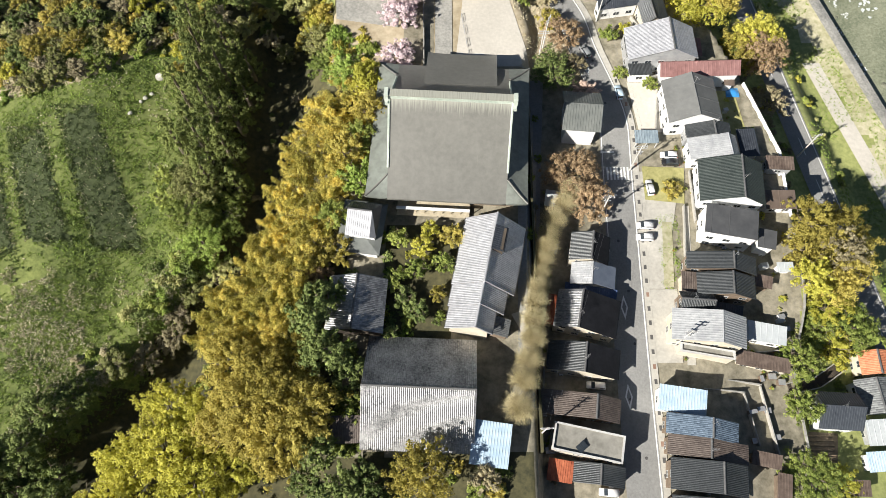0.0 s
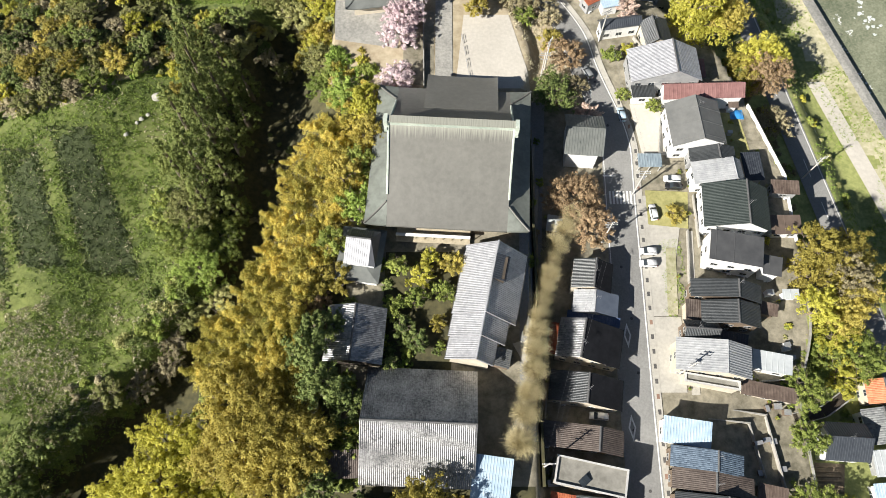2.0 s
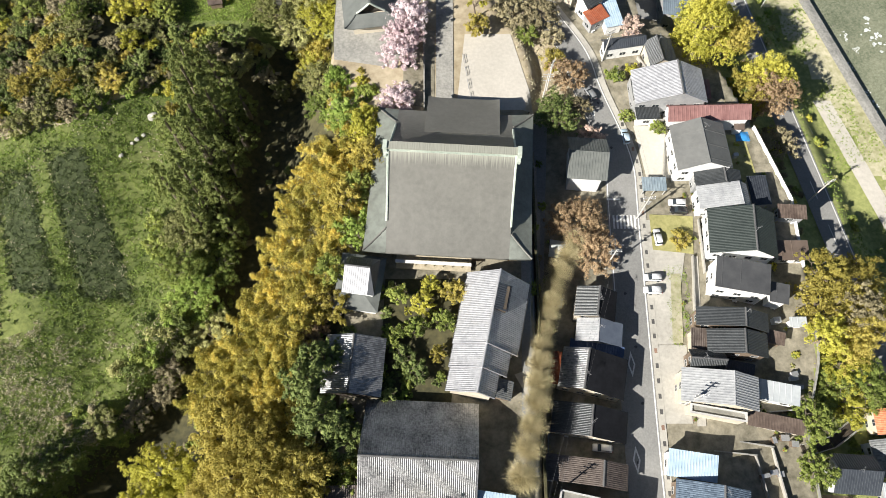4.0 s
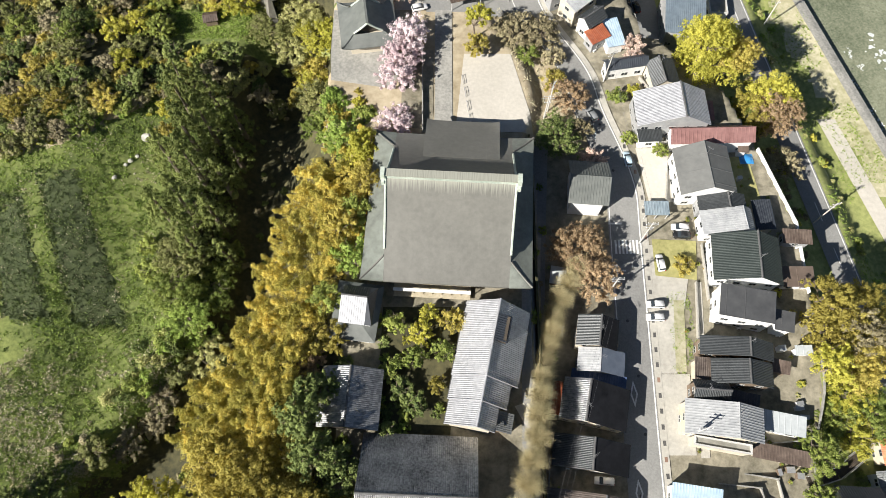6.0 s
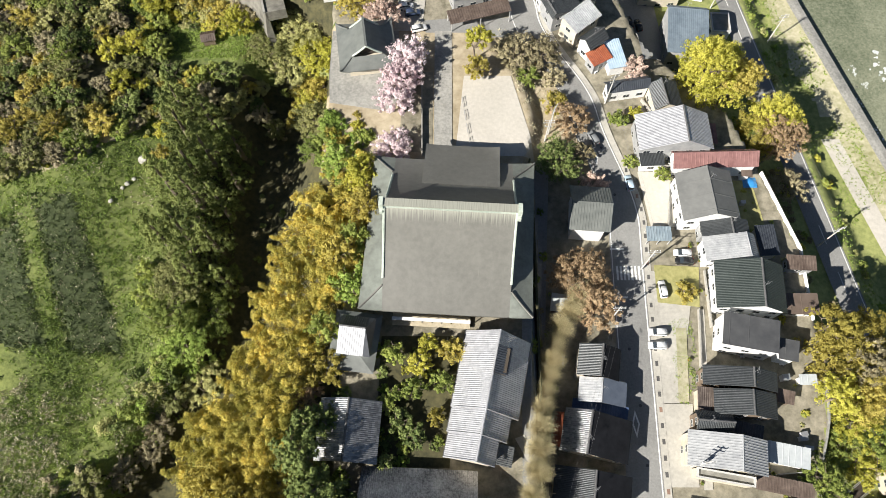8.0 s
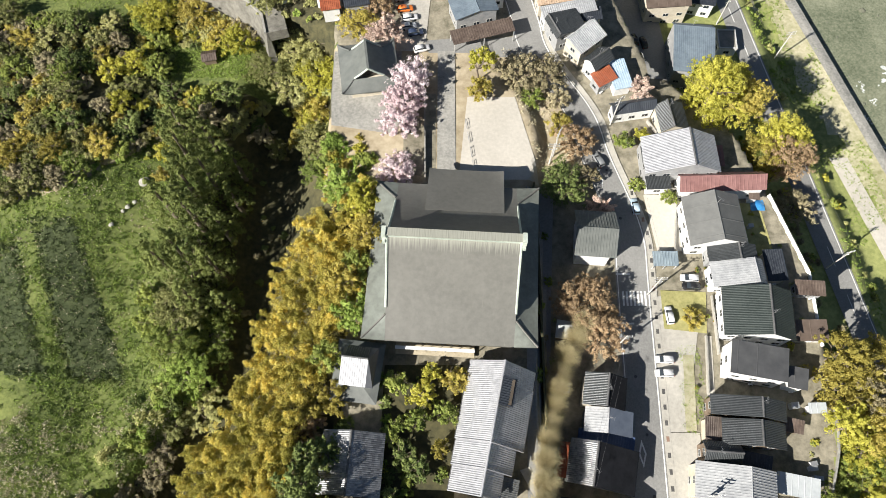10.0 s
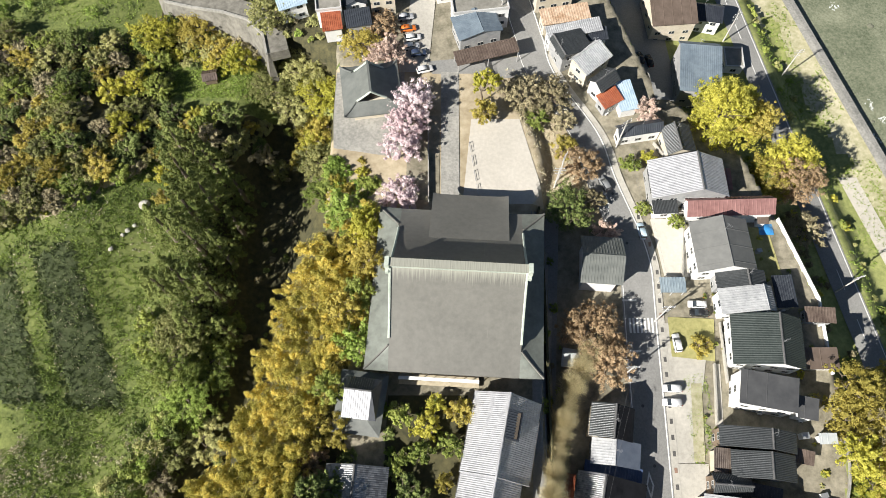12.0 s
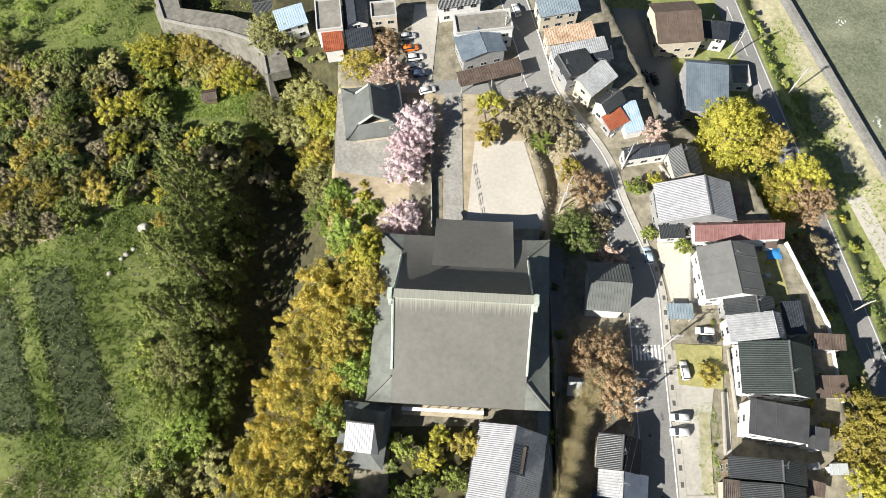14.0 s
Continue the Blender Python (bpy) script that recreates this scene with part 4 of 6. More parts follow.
def leaves(centres, radii, per, size, rng, slim=1.0, droop=0.0, hollow=0.55, spread=0.42):
    """Small leaf cards scattered through round clumps: vertices and faces."""
    c = np.repeat(centres, per, axis=0)
    r = np.repeat(radii, per)[:, None]
    d = rng.normal(size=c.shape)
    d[:, 2] = np.abs(d[:, 2]) * 0.9 - 0.25 * np.abs(rng.normal(size=len(d)))
    d /= np.linalg.norm(d, axis=1)[:, None]
    p = c + d * r * (hollow + (1 - hollow) * rng.random((len(c), 1)))
    n = d + np.array([-0.15, -0.1, 0.55]) + rng.normal(size=d.shape) * spread
    n /= np.linalg.norm(n, axis=1)[:, None]
    a = np.cross(n, rng.normal(size=d.shape))
    a[:, 2] -= droop
    a /= np.linalg.norm(a, axis=1)[:, None]
    b = np.cross(n, a)
    s = size * (0.6 + 0.8 * rng.random((len(c), 1)))
    a, b = a * s, b * s * slim
    v = np.stack([p - a - b * 0.35, p - a * 0.2 + b, p + a, p - a * 0.1 - b], axis=1).reshape(-1, 3)
    f = np.arange(len(v)).reshape(-1, 4)
    return v, f


def leaf_mesh(name, v, f, material):
    me = bpy.data.meshes.new(name)
    me.from_pydata(v.tolist(), [], f.tolist())
    me.materials.append(material)
    return me


def crown(kind, r, seed):
    """A broad crown of radius r, base at z = 0: uneven clumps with gaps between them."""
    rng = np.random.default_rng(seed)
    n = int(14 + 3.6 * r * r)
    d = rng.normal(size=(n, 3))
    d[:, 2] = np.abs(d[:, 2]) * 0.9
    d /= np.linalg.norm(d, axis=1)[:, None]
    rad = 0.35 + 0.65 * rng.random((n, 1)) ** 0.45
    q = np.arctan2(d[:, 1], d[:, 0])
    lobes = 1 + 0.1 * np.sin(3 * q + seed) + 0.07 * np.sin(7 * q + 2 * seed) + 0.05 * rng.normal(size=n)
    c = d * rad * np.array([r, r, r * 0.8]) * lobes[:, None]
    cr = (0.45 + 0.75 * rng.random(n)) * (0.42 + 0.065 * r)
    c *= (1 - 0.35 * cr[:, None] / r)
    v, f = leaves(c, cr, 36 if r < 3 else 46, 0.13 + 0.003 * r, rng, 0.7, 0.0, 0.2)
    w, g = leaves(c * 0.8, cr * 0.9, 5, 0.36, rng, 0.9, 0.0, 0.1)
    v, f = np.vstack([v, w]), np.vstack([f, g + len(v)])
    return leaf_mesh("crown", v, f, LEAF[kind])


def cedar_crown(seed):
    rng = np.random.default_rng(seed)
    cs, rs = [], []
    for k in range(15):
        h = k / 14
        rad = 4.7 * (1 - h) ** 0.85 + 0.25
        for i in range(int(4 + 9 * (1 - h))):
            q = rng.random() * 6.283
            u = rad * (0.45 + 0.6 * rng.random())
            cs.append((u * math.cos(q), u * math.sin(q), 4 + 15 * h - 0.22 * u + rng.normal() * 0.3))
            rs.append(0.5 + 0.6 * (1 - h) * rng.random())
    v, f = leaves(np.array(cs), np.array(rs), 62, 0.2, rng, 0.55, 0.6, 0.3)
    return leaf_mesh("crown", v, f, LEAF["cedar"])


def limbs(r, h, seed, twigs=0):
    """A tapered trunk with forking limbs; twigs: how many fine bare shoots."""
    rng = np.random.default_rng(seed)
    v, f = [], []
    w = 0.05 + 0.028 * h
    fork = Vector((0.3 * rng.normal(), 0.3 * rng.normal(), h * 0.42))
    tube(v, f, (0, 0, -2.0), fork, w * 1.3, w * 0.9, 8)
    ends = []
    for i in range(7):
        q = i * 0.9 + rng.random()
        e = Vector((math.cos(q) * r * 0.55, math.sin(q) * r * 0.55, h * (0.62 + 0.2 * rng.random())))
        tube(v, f, fork, e, w * 0.55, w * 0.2, 5)
        for j in range(3):
            g = e + Vector((rng.normal() * r * 0.25, rng.normal() * r * 0.25, h * 0.1 * rng.random()))
            tube(v, f, e, g, w * 0.2, w * 0.06, 4)
            ends.append(g)
        ends.append(e)
    return v, f, ends


def twig_mesh(r, h, seed):
    """Fine bare shoots standing out all round from the pruned limb ends."""
    rng = np.random.default_rng(seed)
    n = 3800
    d = rng.normal(size=(n, 3))
    d[:, 2] = np.abs(d[:, 2]) * 1.1
    d /= np.linalg.norm(d, axis=1)[:, None]
    mid = np.array([0, 0, h * 0.55])
    a = mid + d * (r * (0.15 + 0.45 * rng.random((n, 1)))) + rng.normal(size=(n, 3)) * 0.25
    e = d + rng.normal(size=(n, 3)) * 0.55 + np.array([0, 0, 0.15])
    e /= np.linalg.norm(e, axis=1)[:, None]
    b = a + e * (r * (0.25 + 0.3 * rng.random((n, 1))))
    o = np.cross(e, rng.normal(size=(n, 3)))
    o /= np.linalg.norm(o, axis=1)[:, None]
    v = np.stack([a - o * 0.02, a + o * 0.02, b + o * 0.01, b - o * 0.01], axis=1).reshape(-1, 3)
    return leaf_mesh("twig_crown", v, np.arange(len(v)).reshape(-1, 4), TWIG)


MESHES = {}


def shared(key, make):
    if key not in MESHES:
        MESHES[key] = make()
    return MESHES[key]


def trunk_mesh(r, h, seed):
    v, f, _ = limbs(r, h, seed)
    me = bpy.data.meshes.new("trunk")
    me.from_pydata(v, [], f)
    me.materials.append(BARK)
    return me


WORDS = {"pink": ("cherry_tree", "cherry tree in full pale pink blossom"), "faded": ("cherry_tree", "cherry tree with fading brownish pink blossom"),
         "spring": ("broadleaf_tree", "broad tree with bright yellow-green spring leaves"), "olive": ("broadleaf_tree", "broad tree with olive-gold young leaves"),
         "brown": ("broadleaf_tree", "half-bare tree with dry brown twigs"), "russet": ("broadleaf_tree", "spreading tree with russet young leaves"),
         "green": ("broadleaf_tree", "round tree with mid-green leaves"), "darkgreen": ("evergreen_tree", "dense dark evergreen tree beside buildings"),
         "fresh": ("broadleaf_tree", "small tree with fresh light green leaves"), "scrub": ("broadleaf_tree", "scrubby tree with dull green leaves on slope"),
         "cedar": ("cedar_tree", "tall dark green cedar above the ravine"), "bare": ("bare_tree", "bare pruned tree with pale upright twigs")}


def tree(kind, x, y, r, h):
    """A tree whose crown has radius r and reaches height h over the ground."""
    name, label = WORDS[kind]
    r *= 1.16 if kind != "cedar" else 1.15
    if -13 < x < 4 and 33 < y < 58:
        r *= 0.74   # the clipped trees of the temple garden
    z = ground(x, y)
    seed = int(abs(x * 7 + y * 3)) % 3
    top = thing(name, pose(x, y, z, 0, 0, (x * 37 + y * 91) % 360), label, "tree")
    if kind == "cedar":
        s = h / 19.5
        c = new("crown", shared(("cedar", seed), lambda: cedar_crown(seed + 40)))
        c.matrix_basis = Matrix.Diagonal((r / 4.8, r / 4.8, s, 1))
        t = new("trunk", shared(("cedartrunk",), lambda: trunk_mesh(0.4, 19, 1)))
        t.matrix_basis = Matrix.Diagonal((1, 1, s * 0.85, 1))
    elif kind == "bare":
        s = r / 4.5
        c = new("twig_crown", shared(("bare", seed), lambda: twig_mesh(4.5, 7.0, seed + 5)))
        t = new("trunk", shared(("baretrunk", seed), lambda: trunk_mesh(4.5, 7.0, seed + 5)))
        t.matrix_basis = Matrix.Diagonal((s, s, h / 7.0, 1))
        c.matrix_basis = t.matrix_basis.copy()
    else:
        size = min((2.2, 3.3, 4.8, 7.0, 10.5), key=lambda q: abs(q - r))
        c = new("crown", shared((kind, size, seed % 2), lambda: crown(kind, size, seed % 2 + int(size * 10))))
        s = r / size
        up = min(1.25, h / (r * 1.25)) * s
        c.matrix_basis = Matrix.Translation((0, 0, max(0.0, h - size * 0.8 * up))) @ Matrix.Diagonal((s, s, up, 1))
        t = new("trunk", shared(("trunk", size), lambda: trunk_mesh(size, size * 1.5, 3)))
        t.matrix_basis = Matrix.Diagonal((s, s, h / (size * 1.5) * 0.95, 1))
    c.parent = t.parent = top
    return top


for place in ((-8.2, 123.2, 4.9, 8.0), (-9.7, 118.6, 4.4, 7.0), (-10.3, 112.3, 4.3, 7.0), (-10.6, 100.5, 4.1, 5.0),):
    tree("pink", *place)
for place in ((-14.3, 136.9, 4.9, 6.0), (33.7, 93.4, 2.9, 5.0), (45.7, 123.5, 2.9, 5.0),):
    tree("faded", *place)
for place in ((8.2, 125.9, 3.0, 10.0), (44.8, 111.7, 1.8, 3.0), (84.8, 35.5, 4.7, 6.0), (80.4, 6.6, 4.0, 4.0), (-53.5, 20.8, 5.6, 14.0), (-53.0, 13.0, 6.8, 15.0), (-59.8, 10.3, 5.6, 13.0), (-47.0, 6.6, 7.4, 14.0), (-62.5, 2.5, 6.0, 12.0), (-46.8, 17.2, 5.4, 14.0), (-41.0, 8.6, 5.6, 12.0), (-17.1, 93.5, 3.3, 9.0), (-17.2, 91.8, 3.9, 6.0), (-33.8, 124.9, 4.7, 6.0), (-4.0, 52.5, 3.4, 5.0), (-2.6, 56.6, 2.3, 4.0), (-76.1, 152.6, 6.0, 7.0), (-54.0, 144.9, 4.5, 6.0), (-31.9, 136.0, 5.9, 7.0), (60.2, 119.4, 5.2, 16.0)):
    tree("spring", *place)
for place in ((64.8, 122.8, 8.3, 20.0), (69.0, 126.5, 4.6, 17.5), (63.2, 126.0, 6.3, 19.7), (80.1, 114.7, 6.5, 15.2), (77.9, 47.6, 4.2, 10.0), (83.5, 43.9, 4.6, 11.0),):
    tree("spring", *place)
for place in ((7.6, 121.0, 2.9, 6.0), (26.0, 113.7, 3.0, 5.0), (-16.0, 84.5, 3.5, 9.0), (-20.5, 74.5, 3.4, 9.0), (2.1, 55.1, 3.6, 5.0), (-1.0, 42.4, 2.4, 4.0), (-25.2, 50.4, 3.2, 6.0), (-20.9, 51.5, 3.2, 6.0), (51.5, 69.4, 2.2, 3.0), (-59.0, 148.9, 4.0, 5.0), (-65.4, 155.4, 6.2, 7.0), (-21.1, 141.0, 4.5, 4.0), (-33.2, 126.8, 5.0, 6.0), (69.1, 121.0, 5.4, 20.7), (75.8, 110.2, 5.9, 12.1), (81.6, 55.5, 6.6, 15.0), (87.0, 53.0, 6.9, 16.7), (84.5, 47.5, 5.6, 14.0), (88.5, 60.5, 6.0, 15.0), (79.5, 61.0, 4.6, 12.0)):
    tree("olive", *place)
for place in ((-33.2, 21.8, 8.7, 24.0), (-26.6, 18.9, 7.4, 22.5), (-38.6, 27.7, 6.5, 22.2), (-30.5, 14.1, 6.9, 21.6), (-39.4, 16.9, 6.2, 20.5), (-29.5, 29.5, 5.0, 18.0), (-35.0, 33.5, 4.6, 17.0), (-3.9, 7.6, 5.4, 12.5)):
    tree("olive", *place)
for place in ((16.9, 127.3, 4.8, 7.0), (23.4, 126.4, 4.5, 7.0), (26.0, 121.1, 2.8, 4.0), (31.5, 100.9, 2.6, 5.0), (83.5, 99.7, 4.6, 6.0), (86.0, 53.5, 4.6, 17.6), (7.8, 7.3, 2.7, 5.0), (-62.1, 38.1, 3.6, 3.6), (-66.3, 33.6, 3.6, 3.5), (-60.7, 42.9, 3.2, 3.5),):
    tree("brown", *place)
for place in ((20.3, 121.7, 3.0, 4.0), (40.3, 109.8, 2.3, 4.0), (42.3, 99.2, 1.8, 3.0), (90.0, 39.3, 5.9, 8.0), (80.9, 39.7, 5.5, 6.0), (74.6, 30.7, 4.4, 5.0), (73.9, 22.1, 3.9, 5.0), (72.9, 7.4, 5.8, 4.0), (-17.7, 77.6, 3.6, 8.0), (-22.8, 59.0, 3.2, 7.0), (-29.0, 107.1, 4.9, 5.0), (-9.2, 54.4, 3.2, 5.0), (0.1, 48.8, 3.1, 5.0), (-5.3, 47.6, 3.1, 5.0), (-10.5, 44.8, 2.5, 4.0), (-16.3, 19.9, 3.2, 5.0), (-8.8, 46.7, 2.1, 4.0), (49.2, 96.2, 1.8, 3.0), (-64.8, 70.3, 3.2, 5.0), (-66.7, 76.3, 2.2, 4.0)):
    tree("green", *place)
for place in ((-53.0, 67.1, 5.7, 5.0), (-59.9, 66.3, 5.6, 5.0), (73.6, 110.5, 3.6, 8.7),):
    tree("green", *place)
for place in ((29.3, 109.2, 4.4, 6.0), (29.0, 71.9, 5.9, 9.0), (31.9, 65.6, 4.7, 8.0), (-26.2, 44.8, 2.9, 4.0), (-25.5, 48.2, 2.8, 4.0), (-15.9, 146.2, 3.5, 5.0), (80.2, 108.5, 5.3, 15.3),):
    tree("russet", *place)
# Last southwest trees are added at and past the view's edge, shading the gully.
for place in ((25.8, 98.5, 5.2, 7.0), (-26.1, 7.3, 3.9, 8.0), (-18.4, 5.3, 3.5, 8.0), (-14.6, 7.2, 3.1, 7.0), (-22.9, 12.0, 3.6, 8.0), (-13.4, 3.9, 3.5, 7.0), (-10.4, 34.2, 2.2, 4.0), (-22.2, 41.5, 3.3, 8.0), (-7.8, 41.8, 2.9, 4.0), (-4.9, 38.8, 2.9, 4.0), (-30.4, 41.9, 4.3, 15.0), (-22.4, 29.7, 4.4, 13.0), (-17.5, 26.0, 3.8, 8.0), (-25.2, 35.4, 4.0, 14.0), (-24.6, 41.0, 2.6, 10.0), (-19.4, 37.5, 2.9, 5.0), (-81.5, 20.5, 4.2, 6.5), (-76.5, 24.0, 3.6, 5.5), (-84.0, 13.0, 4.4, 7.0), (-79.0, 7.0, 5.0, 11.0), (-86.0, 4.0, 5.0, 10.0), (-74.0, 1.0, 5.4, 14.0), (-90.0, 9.0, 4.0, 7.0), (-82.0, -5.0, 6.0, 16.0)):
    tree("darkgreen", *place)
for place in ((-18.3, 68.3, 4.0, 7.0), (-22.0, 96.9, 4.8, 5.0), (-56.3, 59.7, 5.1, 4.0),):
    tree("fresh", *place)
for place in ((-32.2, 117.7, 5.2, 6.0), (-36.3, 143.2, 6.8, 8.0), (-39.6, 135.2, 6.6, 7.0), (-45.4, 139.5, 6.1, 6.0), (-43.4, 149.7, 5.4, 6.0), (-58.4, 73.5, 5.6, 7.0), (-53.6, 53.0, 4.8, 4.0), (-71.0, 31.0, 3.4, 3.5), (-58.2, 48.2, 3.1, 3.5)):
    tree("scrub", *place)
for place in ((-61.4, 110.6, 4.4, 22.0), (-63.4, 118.0, 4.0, 18.0), (-55.5, 105.0, 4.0, 20.0), (-50.4, 101.4, 3.0, 16.0), (-63.4, 96.4, 4.0, 19.0), (-57.0, 93.5, 4.4, 22.0), (-63.0, 83.4, 3.8, 17.0), (-58.0, 84.6, 4.2, 20.0), (-52.4, 83.4, 3.8, 19.0), (-55.4, 75.0, 3.8, 16.0), (-50.2, 75.5, 3.4, 15.0), (-51.6, 93.0, 3.6, 19.0), (-59.0, 101.6, 4.4, 22.0), (-56.0, 114.0, 3.6, 18.0), (-50.5, 110.0, 3.2, 16.0)):
    tree("cedar", *place)
for place in ((24.2, 61.0, 2.9, 6.6), (22.8, 57.6, 2.7, 6.2), (22.1, 54.6, 2.9, 6.8), (21.2, 51.2, 2.8, 6.4), (20.2, 47.8, 2.8, 6.6), (19.5, 44.2, 2.9, 6.4), (18.6, 40.4, 2.8, 6.6), (17.9, 36.6, 2.9, 6.4), (17.3, 32.8, 2.8, 6.6), (16.4, 28.6, 2.8, 6.4), (15.4, 24.6, 2.9, 6.6), (14.2, 19.6, 3.2, 6.6), (26.6, 64.6, 3.0, 6.4), (28.6, 68.0, 3.2, 6.6)):
    tree("bare", *place)

# bamboo along the ravine's edge


def bamboo_mesh(seed):
    rng = np.random.default_rng(seed + 100)
    cs, rs = [], []
    for k in range(40):
        u = k / 39
        q = rng.normal(size=3) * 1.0 * (1.2 - u)
        cs.append((2.6 * u * u + q[0], q[1], 9 - 4.2 * (1 - u) ** 1.3 - 1.6 * u ** 3 + 2.2 * u + q[2] * 0.5))
        rs.append((0.55 + 0.5 * rng.random()) * (1.15 - 0.6 * u))
    v, f = leaves(np.array(cs), np.array(rs), 44, 0.21, rng, 0.32, 0.6, 0.0, 0.85)
    return leaf_mesh("foliage", v, f, LEAF["bamboo"])


def culm_mesh():
    v, f = [], []
    tube(v, f, (0, 0, -2), (0.2, 0, 6), 0.1, 0.08)
    tube(v, f, (0.2, 0, 6), (1.8, 0, 10), 0.08, 0.03)
    me = bpy.data.meshes.new("culm")
    me.from_pydata(v, [], f)
    me.materials.append(BAMBOO)
    return me


BAMBOO = mat("yellow_green_culm", (0.3, 0.3, 0.1), (0.45, 0.42, 0.16), 0.5, 2.0)
culm = culm_mesh()
BAMBOO_EDGE = ((30.0, -47.0, -31.0), (37.0, -46.5, -28.5), (44.0, -44.0, -27.5), (52.0, -39.5, -25.0), (61.0, -38.2, -22.5), (72.0, -35.6, -17.0), (83.0, -32.4, -16.0), (92.0, -29.6, -15.5), (98.0, -23.5, -15.5))
step = 0
for iy in range(34):
    y = 31.0 + iy * 2.0
    west, east = [float(np.interp(y, [q[0] for q in BAMBOO_EDGE], [q[c] for q in BAMBOO_EDGE])) for c in (1, 2)]
    west += 1.2 * math.sin(y * 0.55)
    n = max(3, int((east - west) / 2.1))
    for i in range(n):
        x = west + (east - west) * (i + 0.5) / n + RNG.uniform(-0.9, 0.9)
        yy = y + RNG.uniform(-1.0, 1.0)
        if x > -22.5 and yy < 64.5:
            continue
        z = ground(x, yy)
        top = 7.0 + 6.0 * (x - west) / (east - west) * 0.5 + RNG.uniform(-1.2, 1.2) + 4.5 * ramp(54, 42, yy)
        s = (top - z) / 9.6
        g = thing("bamboo", pose(x, yy, z, 0, 0, RNG.uniform(120, 330)), "tall bamboo with yellowing feathery foliage above the ravine", "bamboo", "bamboo grove")
        a = new("foliage", shared(("bamboo", step % 5), lambda: bamboo_mesh(step % 5)))
        w = RNG.uniform(0.8, 1.15)
        a.matrix_basis = Matrix.Translation((0, 0, 9.6 * (s - w))) @ Matrix.Diagonal((w, w, w, 1))
        b = new("culm", culm)
        b.matrix_basis = Matrix.Diagonal((w, w, s * 0.95, 1))
        a.parent = b.parent = g
        step += 1

# scrub on the slopes


def bush(kind, x, y, r, label, name="bush"):
    size = 2.2
    me = shared(("bush", kind, int(abs(x * 5 + y)) % 3), lambda: crown(kind, size, int(abs(x * 5 + y)) % 3 + 60))
    ob = new(name, me)
    ob.matrix_basis = pose(x, y, ground(x, y) - 0.25, 0, 0, (x * 53 + y * 17) % 360) @ Matrix.Diagonal((r / size, r / size, r / size * RNG.uniform(0.7, 1.5), 1))
    return tagged(ob, label, "bush", "hillside scrub")


BUSH_WORDS = {"green": "green leafy bush on the slope", "darkgreen": "dark evergreen bush on the slope", "scrub": "dull green bush on the slope", "brown": "dry brown twiggy bush on the slope", "olive": "olive-gold bush on the slope", "spring": "yellow-green bush on the slope", "fresh": "light green bush on the slope", "bamboo": "yellow bamboo bush on the slope", "russet": "russet bush on the slope"}


def scrub(n, x0, x1, y0, y1, kinds, r0, r1, keep=lambda x, y: True):
    for i in range(n):
        x, y = RNG.uniform(x0, x1), RNG.uniform(y0, y1)
        if keep(x, y):
            k = kinds[int(RNG.integers(len(kinds)))]
            bush(k, x, y, RNG.uniform(r0, r1), BUSH_WORDS[k])


def thicket(label, n, x0, x1, y0, y1, kinds, r0, r1, keep=lambda x, y: True):
    """Tangled scrub that nobody could count, one sheet of stuff for each kind of leaf."""
    made = {}
    for i in range(n):
        x, y = RNG.uniform(x0, x1), RNG.uniform(y0, y1)
        if keep(x, y):
            k = kinds[int(RNG.integers(len(kinds)))]
            r = RNG.uniform(r0, r1)
            made.setdefault(k, []).append((x, y, ground(x, y) + r * 0.35, r))
    for k, rows in made.items():
        rng = np.random.default_rng(len(rows))
        rows = np.array(rows)
        c = np.repeat(rows[:, :3], 11, axis=0)
        r = np.repeat(rows[:, 3], 11)
        d = rng.normal(size=c.shape)
        d[:, 2] = np.abs(d[:, 2]) * 0.9
        d /= np.linalg.norm(d, axis=1)[:, None]
        c = c + d * (r * (0.3 + 0.6 * rng.random(len(r))))[:, None]
        v, f = leaves(c, r * 0.42, 24, 0.2, rng, 0.7, 0, 0.3)
        tagged(new("thicket", leaf_mesh("thicket", v, f, LEAF[k])), label + ", " + BUSH_WORDS[k].split(" bush")[0], "scrub", kind="stuff")


thicket("low tangle under the trees of the northern slope", 420, -124, -28, 92, 153, ("green", "scrub", "brown", "scrub", "fresh", "olive"), 0.7, 1.6, north_slope)
WOOD = []
while len(WOOD) < 270:
    x, y, r = RNG.uniform(-124, -46), RNG.uniform(94, 158), RNG.uniform(1.5, 3.8)
    if north_slope(x, y) and not (-67 < x < -42 and y < 122) and all((x - a) ** 2 + (y - b) ** 2 > (0.66 * (r + c)) ** 2 for a, b, c in WOOD):
        WOOD.append((x, y, r))
    elif RNG.random() < 0.0004:
        break
for kind, x, y, r, h in (("brown", -58.0, 122.5, 3.2, 6.0), ("scrub", -52.5, 120.5, 3.0, 6.0), ("brown", -47.0, 122.0, 3.0, 5.5), ("spring", -68.0, 112.5, 2.6, 4.5), ("olive", -67.5, 106.5, 2.2, 4.0), ("scrub", -43.5, 118.5, 2.8, 5.5), ("olive", -37.5, 121.0, 3.0, 6.0), ("scrub", -66.0, 119.5, 3.0, 5.0), ("green", -61.5, 126.0, 2.8, 5.0)):
    tree(kind, x, y, r, h)
for x, y, r in WOOD:
    kind = ("darkgreen", "green", "scrub", "olive", "scrub", "brown", "scrub", "spring", "olive", "brown", "green", "darkgreen")[int(RNG.integers(12))]
    tree(kind, x, y, r, r * RNG.uniform(1.15, 1.6))
